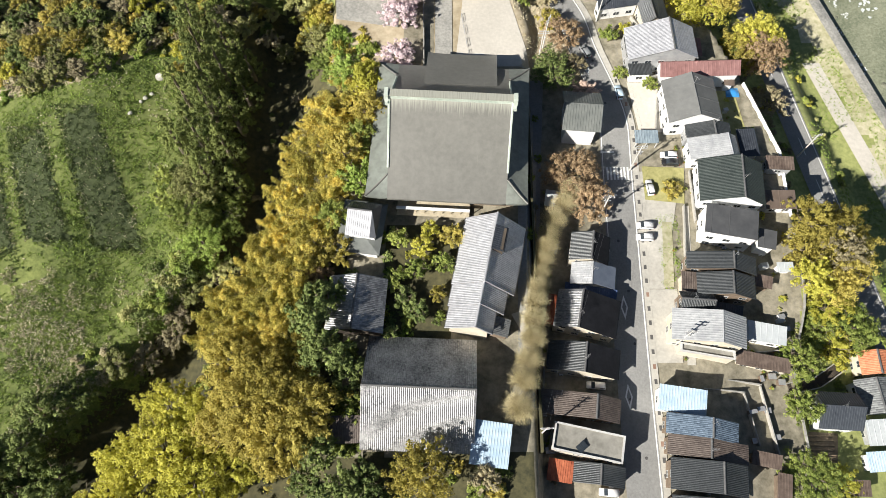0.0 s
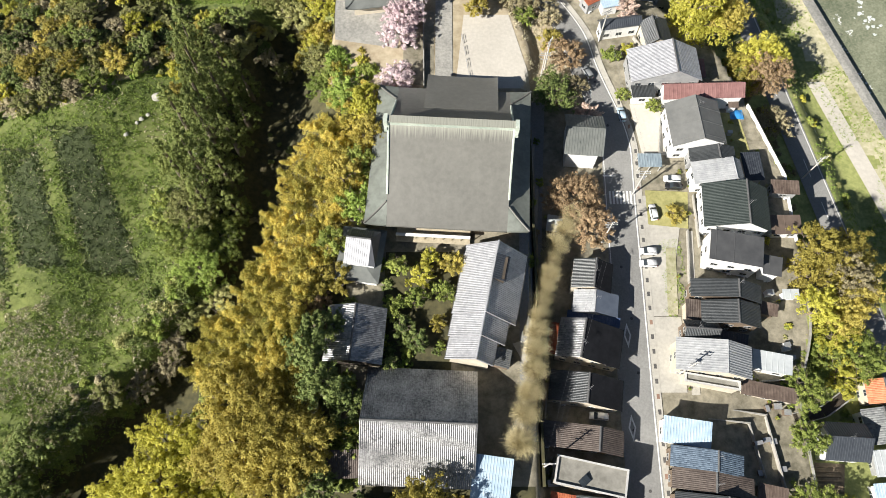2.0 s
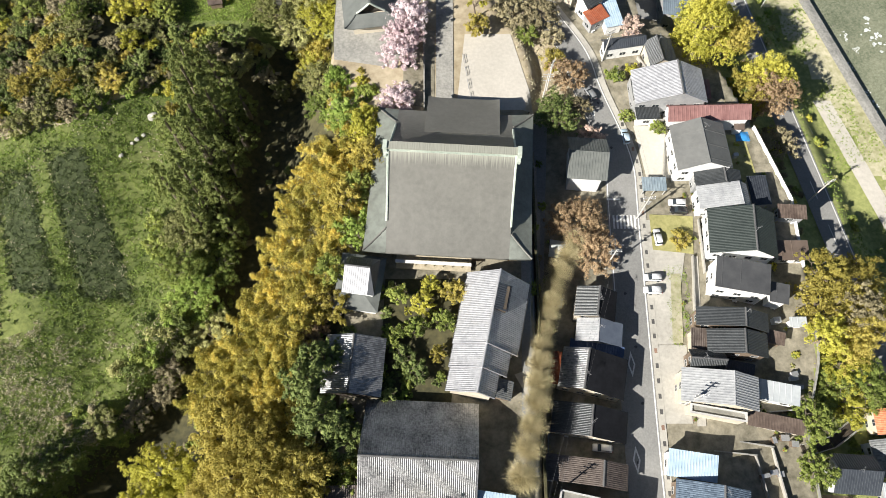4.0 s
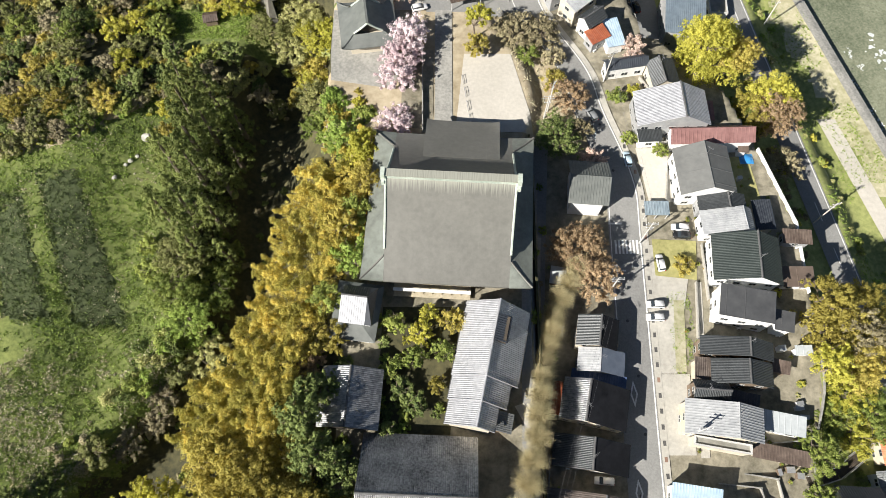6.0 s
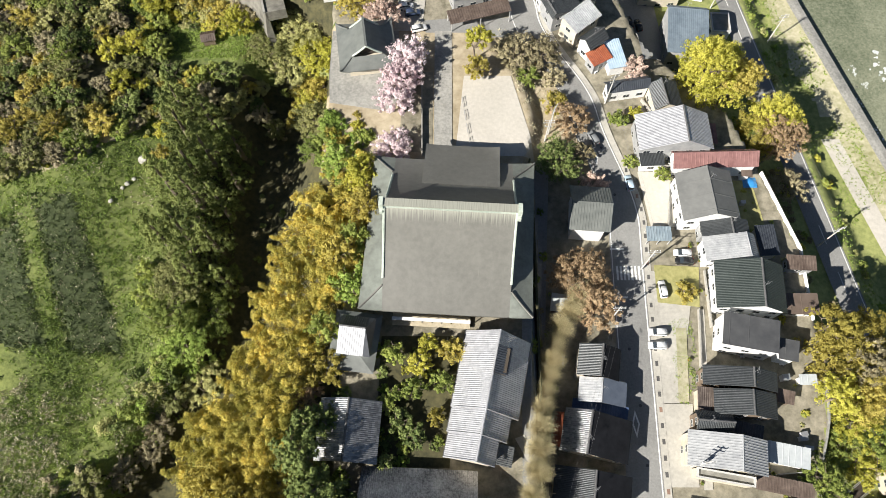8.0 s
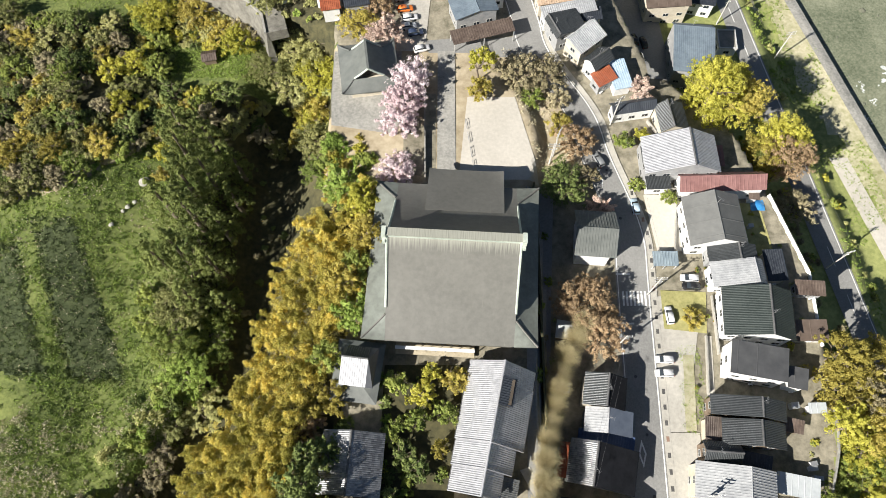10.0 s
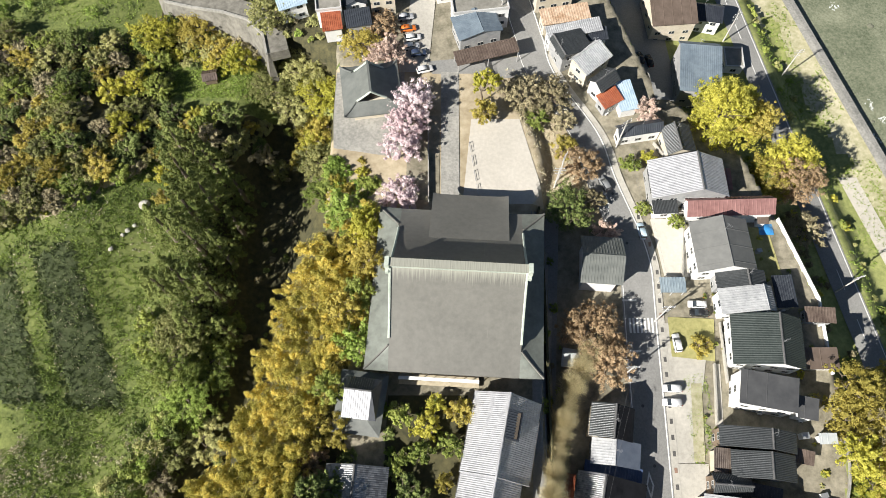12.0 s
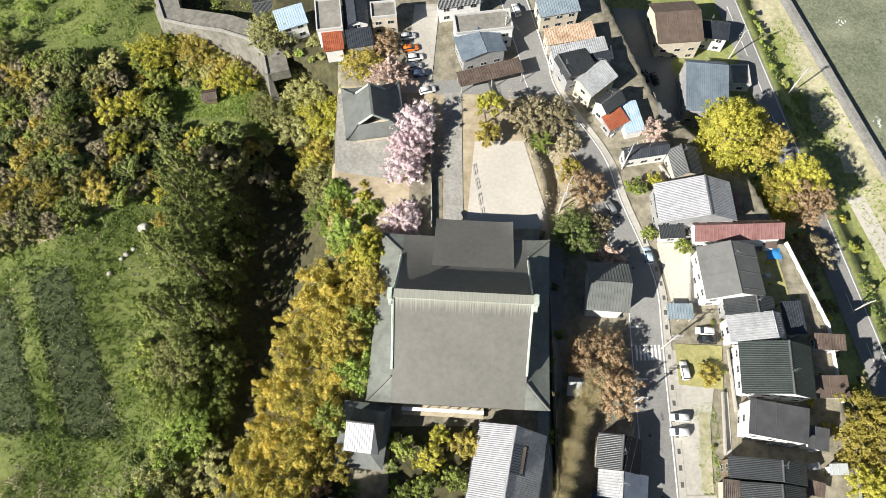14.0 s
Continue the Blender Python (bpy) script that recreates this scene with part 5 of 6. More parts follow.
thicket("scrub on the far slope", 70, -125, -50, 150, 175, ("scrub", "green", "fresh", "darkgreen"), 1.2, 2.6, lambda x, y: x < -62 and noise.noise((x * 0.06, y * 0.06, 1)) > -0.05)
thicket("tangled scrub at the ravine's edge", 150, -75, -48, 40, 80, ("green", "fresh", "fresh", "green", "scrub", "darkgreen"), 1.0, 2.4, lambda x, y: ravine_x(y) - 19 < x < ravine_x(y) - 5)
thicket("scrub in the southern meadow", 110, -104, -50, -6, 40, ("scrub", "brown", "green", "brown"), 0.8, 2.0, lambda x, y: ravine_x(y) - 20 < x < ravine_x(y) - 7)
thicket("dry scrub on the ravine's eastern side", 150, -60, -22, 24, 48, ("brown", "olive", "darkgreen", "green"), 0.9, 2.0, lambda x, y: ravine_x(y) + 4 < x < -22)
thicket("undergrowth in the ravine", 90, -60, -33, 30, 118, ("darkgreen", "brown", "darkgreen"), 0.6, 1.3, lambda x, y: abs(x - ravine_x(y)) < 9)
scrub(34, -33, -19, 97, 122, ("fresh", "spring", "fresh", "fresh", "green"), 1.2, 2.4, lambda x, y: x > -33 + 0.25 * (y - 97) and (x < -27.5 or y < 110))
scrub(44, 73, 88, 20, 62, ("green", "scrub", "spring", "darkgreen"), 1.0, 2.4, lambda x, y: wall_x(y) + 1 < x < lane_x(y) - 5 and not (75 < x < 86 and 9 < y < 29))
thicket("scrub on the bank above the lane", 330, 52, 98, 50, 132, ("brown", "scrub", "green", "brown", "spring"), 0.8, 1.7, lambda x, y: wall_x(y) + 0.8 < x < lane_x(y) - 3.8)
thicket("brambles below the lane", 200, 76, 108, 30, 175, ("green", "scrub", "fresh"), 0.5, 1.3, lambda x, y: lane_x(y) + 3.8 < x < lane_x(y) + 11)
thicket("hedge along the meadow's edge", 150, -114, -72, 91, 113, ("scrub", "fresh", "spring", "green"), 0.45, 1.0, lambda x, y: abs(y - (94 + 0.46 * (x + 112))) < 2.6)
scrub(20, 58, 100, 64, 130, ("brown", "scrub", "brown", "green", "green"), 0.9, 2.0, lambda x, y: wall_x(y) + 1.0 < x < lane_x(y) - 4.5)
scrub(40, 84, 112, 50, 120, ("green", "scrub", "spring"), 0.8, 1.8, lambda x, y: lane_x(y) + 4.5 < x < lane_x(y) + 9)
scrub(30, -23, -17, 10, 50, ("darkgreen", "green"), 1.2, 2.2)
scrub(26, -13, 3, 33, 58, ("darkgreen", "green", "fresh", "spring", "green"), 0.8, 1.9, lambda x, y: x < 1.5 - 0.2 * (45 - y))
scrub(44, -24, 14, -10, 10, ("darkgreen", "green", "olive"), 1.2, 2.4)
scrub(26, -26, -16.5, 97, 111, ("fresh", "spring", "fresh", "olive", "green"), 1.0, 2.2)
scrub(26, 18, 23, 5, 90, ("scrub", "green", "brown"), 0.7, 1.4)
scrub(60, 66, 78, 34, 97, ("green", "spring", "scrub"), 0.5, 1.1, lambda x, y: wall_x(y) - 7 < x < wall_x(y) - 0.5)


def grass(name, n, x0, x1, y0, y1, size, material, label, keep):
    """Loose tufts of grass blades over a stretch of meadow, one sheet of stuff."""
    rng = np.random.default_rng(n)
    pts = []
    while len(pts) < n:
        x, y = rng.uniform(x0, x1), rng.uniform(y0, y1)
        n = n if keep(x, y) else n - 1
        if keep(x, y):
            pts.append((x, y, ground(x, y)))
    c = np.array(pts)
    v, f = leaves(c, size * (0.7 + 2.0 * rng.random(len(c)) ** 2), 12, size * 0.8, rng, 0.24, -0.9, 0.2, 0.8)
    ob = new(name, leaf_mesh(name, v, f, material))
    return tagged(ob, label, "grass", kind="stuff")


DRY = leafy("dry_straw_grass", (0.42, 0.38, 0.24), (0.74, 0.69, 0.52), 0.6, 0, 0.15)
GREENGRASS = leafy("fresh_meadow_grass", (0.17, 0.26, 0.045), (0.38, 0.48, 0.12), 0.6, 0, 0.2)
TALLGRASS = leafy("rank_green_grass", (0.08, 0.125, 0.03), (0.24, 0.31, 0.09), 0.6, 0, 0.15)
SEDGE = leafy("dark_sedge", (0.045, 0.072, 0.024), (0.15, 0.185, 0.075), 0.6, 0, 0.15)


def plot_a(x, y):
    return 57.5 + 0.9 * math.sin(x) < y < 94 and -93.3 + (90.5 - y) * 0.4 < x < -86 + (96 - y) * 0.456


def plot_b(x, y):
    return 58 + 0.9 * math.sin(x) < y < 88 and -102.5 + (80 - y) * 0.39 < x < -96.2 + (88 - y) * 0.42


def plot_c(x, y):
    return 55 < y < 78 and -118 < x < -104.6 + (80 - y) * 0.39


def plots(x, y):
    return plot_a(x, y) or plot_b(x, y) or plot_c(x, y)


grass("dry_grass", 14000, -122, -58, 3, 62, 0.32, DRY, "pale dry grass tufts over the meadow", lambda x, y: noise.noise((x * 0.05, y * 0.05, 4)) + 0.8 * noise.noise((x * 0.35, y * 0.35, 2)) > -0.12 + 0.7 * ramp(46, 62, y) and x < ravine_x(y) - 10)
grass("dry_grass", 2600, -118, -66, 55, 95, 0.3, DRY, "pale dry grass tufts in the fallow plots", lambda x, y: plots(x, y) and noise.noise((x * 0.4, y * 0.4, 8)) > -0.05)
grass("sedge", 9000, -120, -66, 45, 98, 0.4, SEDGE, "dark sedge covering the fallow plots", plots)
grass("dry_grass", 2600, -125, -56, 60, 116, 0.3, DRY, "scattered pale dry grass tufts on the green meadow", lambda x, y: not plots(x, y) and noise.noise((x * 0.11, y * 0.11, 16)) > 0.0)
grass("tall_grass", 14000, -125, -50, 4, 116, 0.4, TALLGRASS, "darker rank grass tufts through the meadow", lambda x, y: noise.noise((x * 0.13, y * 0.13, 26)) + 0.7 * noise.noise((x * 0.45, y * 0.45, 3)) > 0.02 and x < ravine_x(y) - 6)
grass("meadow_grass", 24000, -125, -52, 3, 116, 0.28, GREENGRASS, "fresh green meadow grass", lambda x, y: not plots(x, y) and x < ravine_x(y) - 6 and noise.noise((x * 0.07, y * 0.07, 6)) + 0.6 * noise.noise((x * 0.5, y * 0.5, 9)) > -0.38)
grass("meadow_grass", 4000, -125, -48, 135, 175, 0.3, GREENGRASS, "fresh green meadow grass", lambda x, y: noise.noise((x * 0.07, y * 0.07, 6)) > -0.1)
grass("bank_grass", 7000, 80, 118, 20, 175, 0.3, GREENGRASS, "green weeds on the river bank", lambda x, y: lane_x(y) + 3.6 < x < bank_x(y) - 2 and noise.noise((x * 0.09, y * 0.06, 2)) > -0.05)
grass("weeds", 700, 47.5, 52.5, 46, 64, 0.22, GREENGRASS, "low weeds and flowers along the parking lot", lambda x, y: noise.noise((x * 0.5, y * 0.3, 7)) > -0.1)
grass("weeds", 2600, -74, -45, 136, 151, 0.3, GREENGRASS, "fresh green grass round the hut", lambda x, y: True)
grass("dry_grass", 1500, 8, 30, 98, 136, 0.3, DRY, "dry straw-coloured grass beside the forecourt", lambda x, y: (x < 2 or x > 21.5 - 0.24 * (y - 99)) and x < road_x(y) - 4 and noise.noise((x * 0.3, y * 0.3, 1)) > -0.1)

# ---- street furniture and vehicles ----
CARPAINT = {n: mat("car_paint_" + n, lo, hi, 0.25, 2.0, 0.1, 0, 0.3, 0.6) for n, lo, hi in (
    ("white", (0.72, 0.73, 0.74), (0.82, 0.82, 0.82)), ("black", (0.015, 0.016, 0.018), (0.03, 0.03, 0.032)), ("lightblue", (0.42, 0.55, 0.66), (0.52, 0.64, 0.74)),
    ("grey", (0.2, 0.21, 0.22), (0.28, 0.29, 0.3)), ("silver", (0.45, 0.47, 0.5), (0.58, 0.6, 0.62)), ("orange", (0.7, 0.16, 0.03), (0.8, 0.24, 0.05)), ("navy", (0.03, 0.045, 0.09), (0.05, 0.07, 0.12)))}
RUBBER = mat("black_rubber", (0.012, 0.012, 0.012), (0.03, 0.03, 0.03), 0.9, 4.0)
LAMP = mat("clear_lamp_glass", (0.6, 0.6, 0.58), (0.8, 0.8, 0.78), 0.1, 2.0)
REDLAMP = mat("red_lamp_glass", (0.4, 0.02, 0.02), (0.5, 0.03, 0.03), 0.15, 2.0)


def loft(v, f, rows):
    """Closed rings, each of (x, half width, low z, high z), joined into one body."""
    k = len(v)
    for x, w, lo, hi in rows:
        c = min(0.12, (hi - lo) * 0.3)
        v += [(x, -w + 0.04, lo), (x, -w, lo + c), (x, -w, hi - c), (x, -w + c, hi), (x, w - c, hi), (x, w, hi - c), (x, w, lo + c), (x, w - 0.04, lo)]
    n = len(rows)
    for i in range(n - 1):
        for j in range(8):
            a = k + i * 8 + j
            b = k + i * 8 + (j + 1) % 8
            f.append((a, b, b + 8, a + 8))
    f += [tuple(k + 7 - j for j in range(8)), tuple(k + (n - 1) * 8 + j for j in range(8))]


def car(x, y, turn, colour, length=3.9):
    top = thing("car", pose(x, y, ground(x, y) + 0.15, 0, 0, turn), {"white": "white compact car parked on pale paving", "black": "black car parked near houses", "lightblue": "pale blue compact car on the street", "grey": "grey car standing on the shaded street", "silver": "silver car in a row of parked cars", "orange": "bright orange car in a row of parked cars", "navy": "dark blue car in a row of parked cars"}[colour], "car", "parked cars")
    L, W = length / 2, 0.76
    v, f = [], []
    loft(v, f, [(-L, W - 0.08, 0.35, 0.8), (-L + 0.12, W, 0.22, 0.92), (-L * 0.5, W, 0.2, 0.95), (L * 0.45, W, 0.2, 0.93), (L - 0.25, W - 0.03, 0.22, 0.82), (L, W - 0.12, 0.35, 0.68)])
    part("body", v, f, CARPAINT[colour], top, "", True)
    v, f = [], []
    loft(v, f, [(-L + 0.12, W - 0.1, 0.9, 0.98), (-L + 0.35, W - 0.12, 0.9, 1.4), (L * 0.2, W - 0.12, 0.9, 1.43), (L * 0.52, W - 0.08, 0.9, 0.97)])
    part("glasshouse", v, f, GLASS, top, "dark car windows")
    v, f = [], []
    loft(v, f, [(-L + 0.32, W - 0.16, 1.38, 1.47), (-L * 0.3, W - 0.16, 1.42, 1.53), (L * 0.2, W - 0.17, 1.38, 1.48)])
    part("roof", v, f, CARPAINT[colour], top, "", True)
    for sx in (-L * 0.62, L * 0.62):
        for sy in (-W + 0.1, W - 0.1):
            v, f = [], []
            tube(v, f, (sx, sy - 0.11, 0.3), (sx, sy + 0.11, 0.3), 0.3, 0.3, 12)
            part("wheel", v, f, RUBBER, top)
    for sy in (-1, 1):
        v, f = [], []
        box(v, f, L - 0.2, sy * 0.5 - 0.14, 0.55, L - 0.02, sy * 0.5 + 0.14, 0.7)
        part("headlight", v, f, LAMP, top)
        v, f = [], []
        box(v, f, -L - 0.01, sy * 0.58 - 0.08, 0.6, -L + 0.12, sy * 0.58 + 0.08, 0.85)
        part("tail_light", v, f, REDLAMP, top)


for place in ((47.0, 70.2, 95, "white"), (44.9, 60.9, 178, "white"), (44.6, 58.1, 178, "white"), (52.1, 78.3, 175, "white"), (52.3, 76.5, 175, "black"), (41.8, 94.5, 97, "lightblue"), (34.5, 105.7, 115, "grey"), (32.1, 5.1, 175, "white"), (31.3, 25.7, 175, "white"), (-10.6, 149.8, 10, "silver"), (-9.9, 146.3, 10, "orange"), (-8.7, 143.6, 10, "white"), (-9.0, 141.0, 10, "white"), (-7.3, 139.1, 10, "navy"), (-5.7, 134.3, 15, "white"), (15.8, 157.8, 105, "white"), (52.6, 148.2, 100, "black"), (50.2, 149.0, 100, "black")):
    car(*place)

POLE = mat("pale_concrete_pole", (0.45, 0.44, 0.42), (0.62, 0.6, 0.57), 0.8, 3.0)
METAL = mat("galvanised_metal", (0.4, 0.41, 0.42), (0.6, 0.6, 0.6), 0.4, 3.0, 0.6)


def utility_pole(x, y, turn, height=11.0, boxed=False):
    top = thing("utility_pole", pose(x, y, ground(x, y), 0, 0, turn), "pale concrete utility pole with crossarms and cables", "utility pole", "utility poles")
    v, f = [], []
    tube(v, f, (0, 0, -0.5), (0, 0, height), 0.19, 0.12, 10)
    part("pole", v, f, POLE, top)
    for k, (z, w) in enumerate(((height - 0.4, 1.1), (height - 1.2, 1.3), (height - 2.6, 0.8))):
        v, f = [], []
        box(v, f, -w, -0.06, z, w, 0.06, z + 0.12)
        arm = part("crossarm", v, f, METAL, top)
        for s in (-w + 0.1, 0.35 - w * 0.0, w - 0.1):
            v, f = [], []
            tube(v, f, (s, 0, z + 0.12), (s, 0, z + 0.4), 0.07, 0.05, 6)
            part("insulator", v, f, WALL["white"], arm)
    if boxed:
        v, f = [], []
        tube(v, f, (0.45, 0.1, height - 3.6), (0.45, 0.1, height - 2.7), 0.3, 0.3, 10)
        part("transformer", v, f, METAL, top)


POLES = ((24.3, 107.0, 60, 11.0, False), (43.0, 74.9, 0, 11.0, True), (89.7, 85.5, 15, 11.0, False), (74.7, 157.4, 20, 11.0, False), (38.1, 115.3, 30, 11.0, False), (48.8, 34.4, 0, 11.0, True), (12.5, 148.7, 70, 11.0, True), (35.0, 63.2, 0, 11.0, False), (18.8, 15.5, 0, 11.0, False), (23.4, 105.1, 0, 9.0, False), (90.6, 148.6, 10, 11.0, False))
for place in POLES:
    utility_pole(*place)


def cable(a, b, sag=0.6, radius=0.012):
    v, f = [], []
    pts = [Vector(a).lerp(Vector(b), i / 10) - Vector((0, 0, sag * 4 * (i / 10) * (1 - i / 10))) for i in range(11)]
    pipe(v, f, pts, radius, 4)
    tagged(part("overhead_cable", v, f, CABLE, None, "thin overhead cable strung between utility poles"), category="cable", group="overhead cables")


def pole_top(i, off, drop):
    x, y, turn, *rest = POLES[i]
    h = rest[0] if rest else 11.0
    q = radians(turn)
    return (x + off * math.cos(q), y + off * math.sin(q), ground(x, y) + h - drop)


for i, j in ((0, 4), (4, 1), (1, 7), (7, 8), (2, 3), (6, 4)):
    for off, drop in ((-0.9, 0.1), (0.9, 0.1), (0.3, 2.3)):
        cable(pole_top(i, off, drop), pole_top(j, off, drop))


def flat_mark(name, pts, label, material=None):
    """A painted mark on the road: a convex outline laid just above the asphalt."""
    v = [(x, y, ground(x, y) + 0.19) for x, y in pts]
    return tagged(part(name, v, [tuple(range(len(v)))], material or PAINT, None, label), category="road marking", kind="structure")


for i in range(7):
    x = 37.6 + i * 0.78
    flat_mark("crosswalk_stripe", ((x, 72.4), (x + 0.42, 72.4), (x + 0.42, 75.6), (x, 75.6)), "white painted crosswalk stripe")
for y0 in (68.4, 79.2):
    flat_mark("stop_line", ((36.6, y0), (39.6, y0), (39.6, y0 + 0.4), (36.6, y0 + 0.4)), "white painted stop line")
for cx, cy, lean in ((38.8, 42.4, 0.0), (38.0, 23.5, 0.0), (34.6, 101.8, -0.5), (27.9, 123.5, -1.6)):
    for sx in (-1, 1):
        for sy in (-1, 1):
            flat_mark("road_diamond_side", ((cx + sx * 0.78, cy), (cx + lean * sy, cy + sy * 2.7), (cx + lean * 0.62 * sy, cy + sy * 1.65), (cx + sx * 0.45, cy)), "white painted diamond mark on asphalt")
DRAIN = mat("dark_drain_grate", (0.05, 0.05, 0.05), (0.12, 0.115, 0.11), 0.8, 3.0)
RUSTLID = mat("rusty_lid", (0.2, 0.12, 0.09), (0.3, 0.2, 0.15), 0.8, 3.0)
for k in range(30):
    y = 8.0 + k * 3.1
    x = road_x(y) + 4.35
    flat_mark("drain_cover", ((x - 0.3, y - 0.5), (x + 0.3, y - 0.5), (x + 0.3, y + 0.5), (x - 0.3, y + 0.5)), "dark iron drain cover in roadside strip", RUSTLID if k % 5 == 2 else DRAIN).location.z = 0.04
for k in range(10):
    y = 0.0 + k * 11.5
    x = road_x(y) + 1.2 * math.sin(k * 2.3)
    flat_mark("manhole_cover", [(x + 0.33 * math.cos(q * 0.785), y + 0.33 * math.sin(q * 0.785)) for q in range(8)], "round dark manhole cover in asphalt", DRAIN)
for k in range(16):
    y = -10 + k * 12.0
    flat_mark("lane_dash", [(lane_x(y + d) + o, y + d) for d, o in ((0, -0.3), (0, -0.12), (5, -0.12), (5, -0.3))], "white dashed centre mark of the river lane")

# ---- walls, terraces, gardens ----


def wall_along(name, pts, height, thick, material, label, drop=2.5):
    """A wall of short straight lengths along ground points, its top following the higher ground."""
    v, f = [], []
    for (x0, y0), (x1, y1) in zip(pts, pts[1:]):
        d = Vector((x1 - x0, y1 - y0)).normalized() * thick / 2
        n = (-d.y, d.x)
        z0, z1 = ground(x0 - 1.2, y0), ground(x1 - 1.2, y1)
        k = len(v)
        for zb, zt in ((None, None),):
            for x, y, z in ((x0, y0, z0), (x1, y1, z1)):
                v += [(x - n[0], y - n[1], z - drop), (x + n[0], y + n[1], z - drop), (x + n[0], y + n[1], z + height), (x - n[0], y - n[1], z + height)]
        f += [(k, k + 3, k + 2, k + 1), (k + 4, k + 5, k + 6, k + 7), (k, k + 4, k + 7, k + 3), (k + 1, k + 2, k + 6, k + 5), (k + 3, k + 7, k + 6, k + 2), (k, k + 1, k + 5, k + 4)]
    return tagged(part(name, v, f, material, None, label), category="wall", kind="structure")


wall_along("garden_wall", [(wall_x(y) - 0.3, y) for y in range(64, 100, 2)], 0.9, 0.3, WALL["white"], "white concrete garden wall above the bank", 8.0)
wall_along("retaining_wall", [(wall_x(y) - 0.2, y) for y in range(4, 64, 3)], 0.5, 0.35, STONE, "grey stone retaining wall behind the houses", 8.0)
wall_along("terrace_wall", [(-27.3 + 2.8 * ramp(50, 20, y), y) for y in range(96, 136, 3)], 0.5, 0.5, STONE, "grey stone edge of the temple terrace", 6.0)
wall_along("terrace_wall", [(road_x(y) - 20.6 + 9.0 * ramp(90, 112, y), y) for y in range(12, 100, 3)], 0.05, 0.4, LITTER, "mossy stone terrace edge above the houses", 5.0)


LANE = mat("mossy_grey_concrete", (0.11, 0.105, 0.09), (0.24, 0.23, 0.2), 0.9, 0.8, 0, 0.3, 0.2)


def slope_lane():
    """A concrete lane climbing the slope on a battered stone wall, with a kerb along its outer edge."""
    rows = ((-41.2, 140.5, 5.3), (-43.0, 147.0, 5.0), (-48.5, 153.6, 3.8), (-56.5, 157.8, 2.2), (-65.0, 160.4, 0.9), (-72.0, 163.0, -0.4), (-75.0, 170.0, -1.8), (-76.0, 182.0, -3.0))
    deck, face, kerb = ([], []), ([], []), ([], [])
    for i, (x, y, z) in enumerate(rows):
        a, b = Vector(rows[max(i - 1, 0)]), Vector(rows[min(i + 1, len(rows) - 1)])
        d = (b - a).to_2d().normalized()
        n = Vector((-d.y, d.x))
        low = ground(x + n.x * 5.5, y + n.y * 5.5) - 0.6
        q = lambda o, h: (x + n.x * o, y + n.y * o, h)
        deck[0].extend([q(2.4, z), q(-2.6, z), q(-2.6, z - 3.0), q(2.4, z - 3.0)])
        face[0].extend([q(2.45, z + 0.02), q(5.0, low), q(2.0, low), q(2.0, z - 0.2)])
        kerb[0].extend([q(2.9, z - 0.3), q(2.9, z + 0.45), q(2.4, z + 0.45), q(2.4, z - 0.3)])
    for name, (v, f), m, label in (("lane", deck, LANE, "grey concrete lane climbing the slope"), ("retaining_wall", face, LANE, "battered grey stone wall below the lane"), ("kerb", kerb, STONE, "stone kerb along the lane's edge")):
        for i in range(len(rows) - 1):
            f += [(i * 4 + j, i * 4 + (j + 1) % 4, i * 4 + 4 + (j + 1) % 4, i * 4 + 4 + j) for j in range(4)]
        f += [(3, 2, 1, 0), tuple(len(v) - 4 + j for j in range(4))]
        tagged(part(name, v, f, m, None, label), category="lane" if name == "lane" else "wall", kind="structure")


slope_lane()
patch("stone_terrace", ((-26.0, 113.5), (-11.0, 111.0), (-9.5, 121.5), (-26.5, 121.5)), 0.1, STONE, "grey stone terrace before the side hall", "terrace")
patch("stone_terrace", ((-26.5, 121.5), (-10.5, 121.5), (-10.5, 134.0), (-26.5, 134.0)), 0.1, STONE, "grey stone terrace round the side hall", "terrace")
patch("sandy_court", ((-9.5, 101.0), (-2.2, 100.0), (-2.2, 122.0), (-9.5, 122.0)), 0.1, YARD, "trodden earth beside the approach path", "courtyard")
patch("lawn", ((45.8, 67.5), (54.6, 66.5), (55.5, 75.4), (45.8, 75.8)), 0.2, LAWN, "patchy yellow-green lawn beside parked cars", "lawn")
patch("weedy_strip", ((47.8, 46.8), (50.0, 46.8), (51.2, 62.0), (49.0, 62.0)), 0.2, WEEDY, "weedy strip along the parking lot", "lawn")
patch("village_lane", ((50.8, 30.0), (52.6, 30.0), (55.5, 66.0), (54.0, 66.0)), 0.15, CONCRETE, "narrow pale concrete lane between houses", "path")
patch("forecourt", ((44.5, 30.5), (50.0, 30.5), (50.6, 46.4), (44.7, 46.4)), 0.15, CONCRETE, "pale concrete forecourt beside the street", "pavement")
patch("lower_yard", ((48.5, 128), (60, 128), (57, 172), (44, 172)), 0.2, ASPHALT, "dark asphalt yard on the lower terrace", "yard")
patch("fallow_plot", ((-93.0, 90.5), (-85.5, 95.5), (-68.4, 57.6), (-80.0, 57.8)), 0.2, PLOT, "dark overgrown fallow plot in the meadow", "field", 0.5, 0.38)
patch("fallow_plot", ((-102.3, 80.5), (-96.2, 88.0), (-83.6, 58.2), (-93.9, 58.2)), 0.2, PLOT, "dark overgrown fallow plot in the meadow", "field", 0.5, 0.38)
patch("fallow_plot", ((-118.0, 74.0), (-104.6, 79.0), (-95.4, 56.0), (-112.0, 55.0)), 0.2, PLOT, "dark overgrown fallow plot in the meadow", "field", 0.5, 0.38)
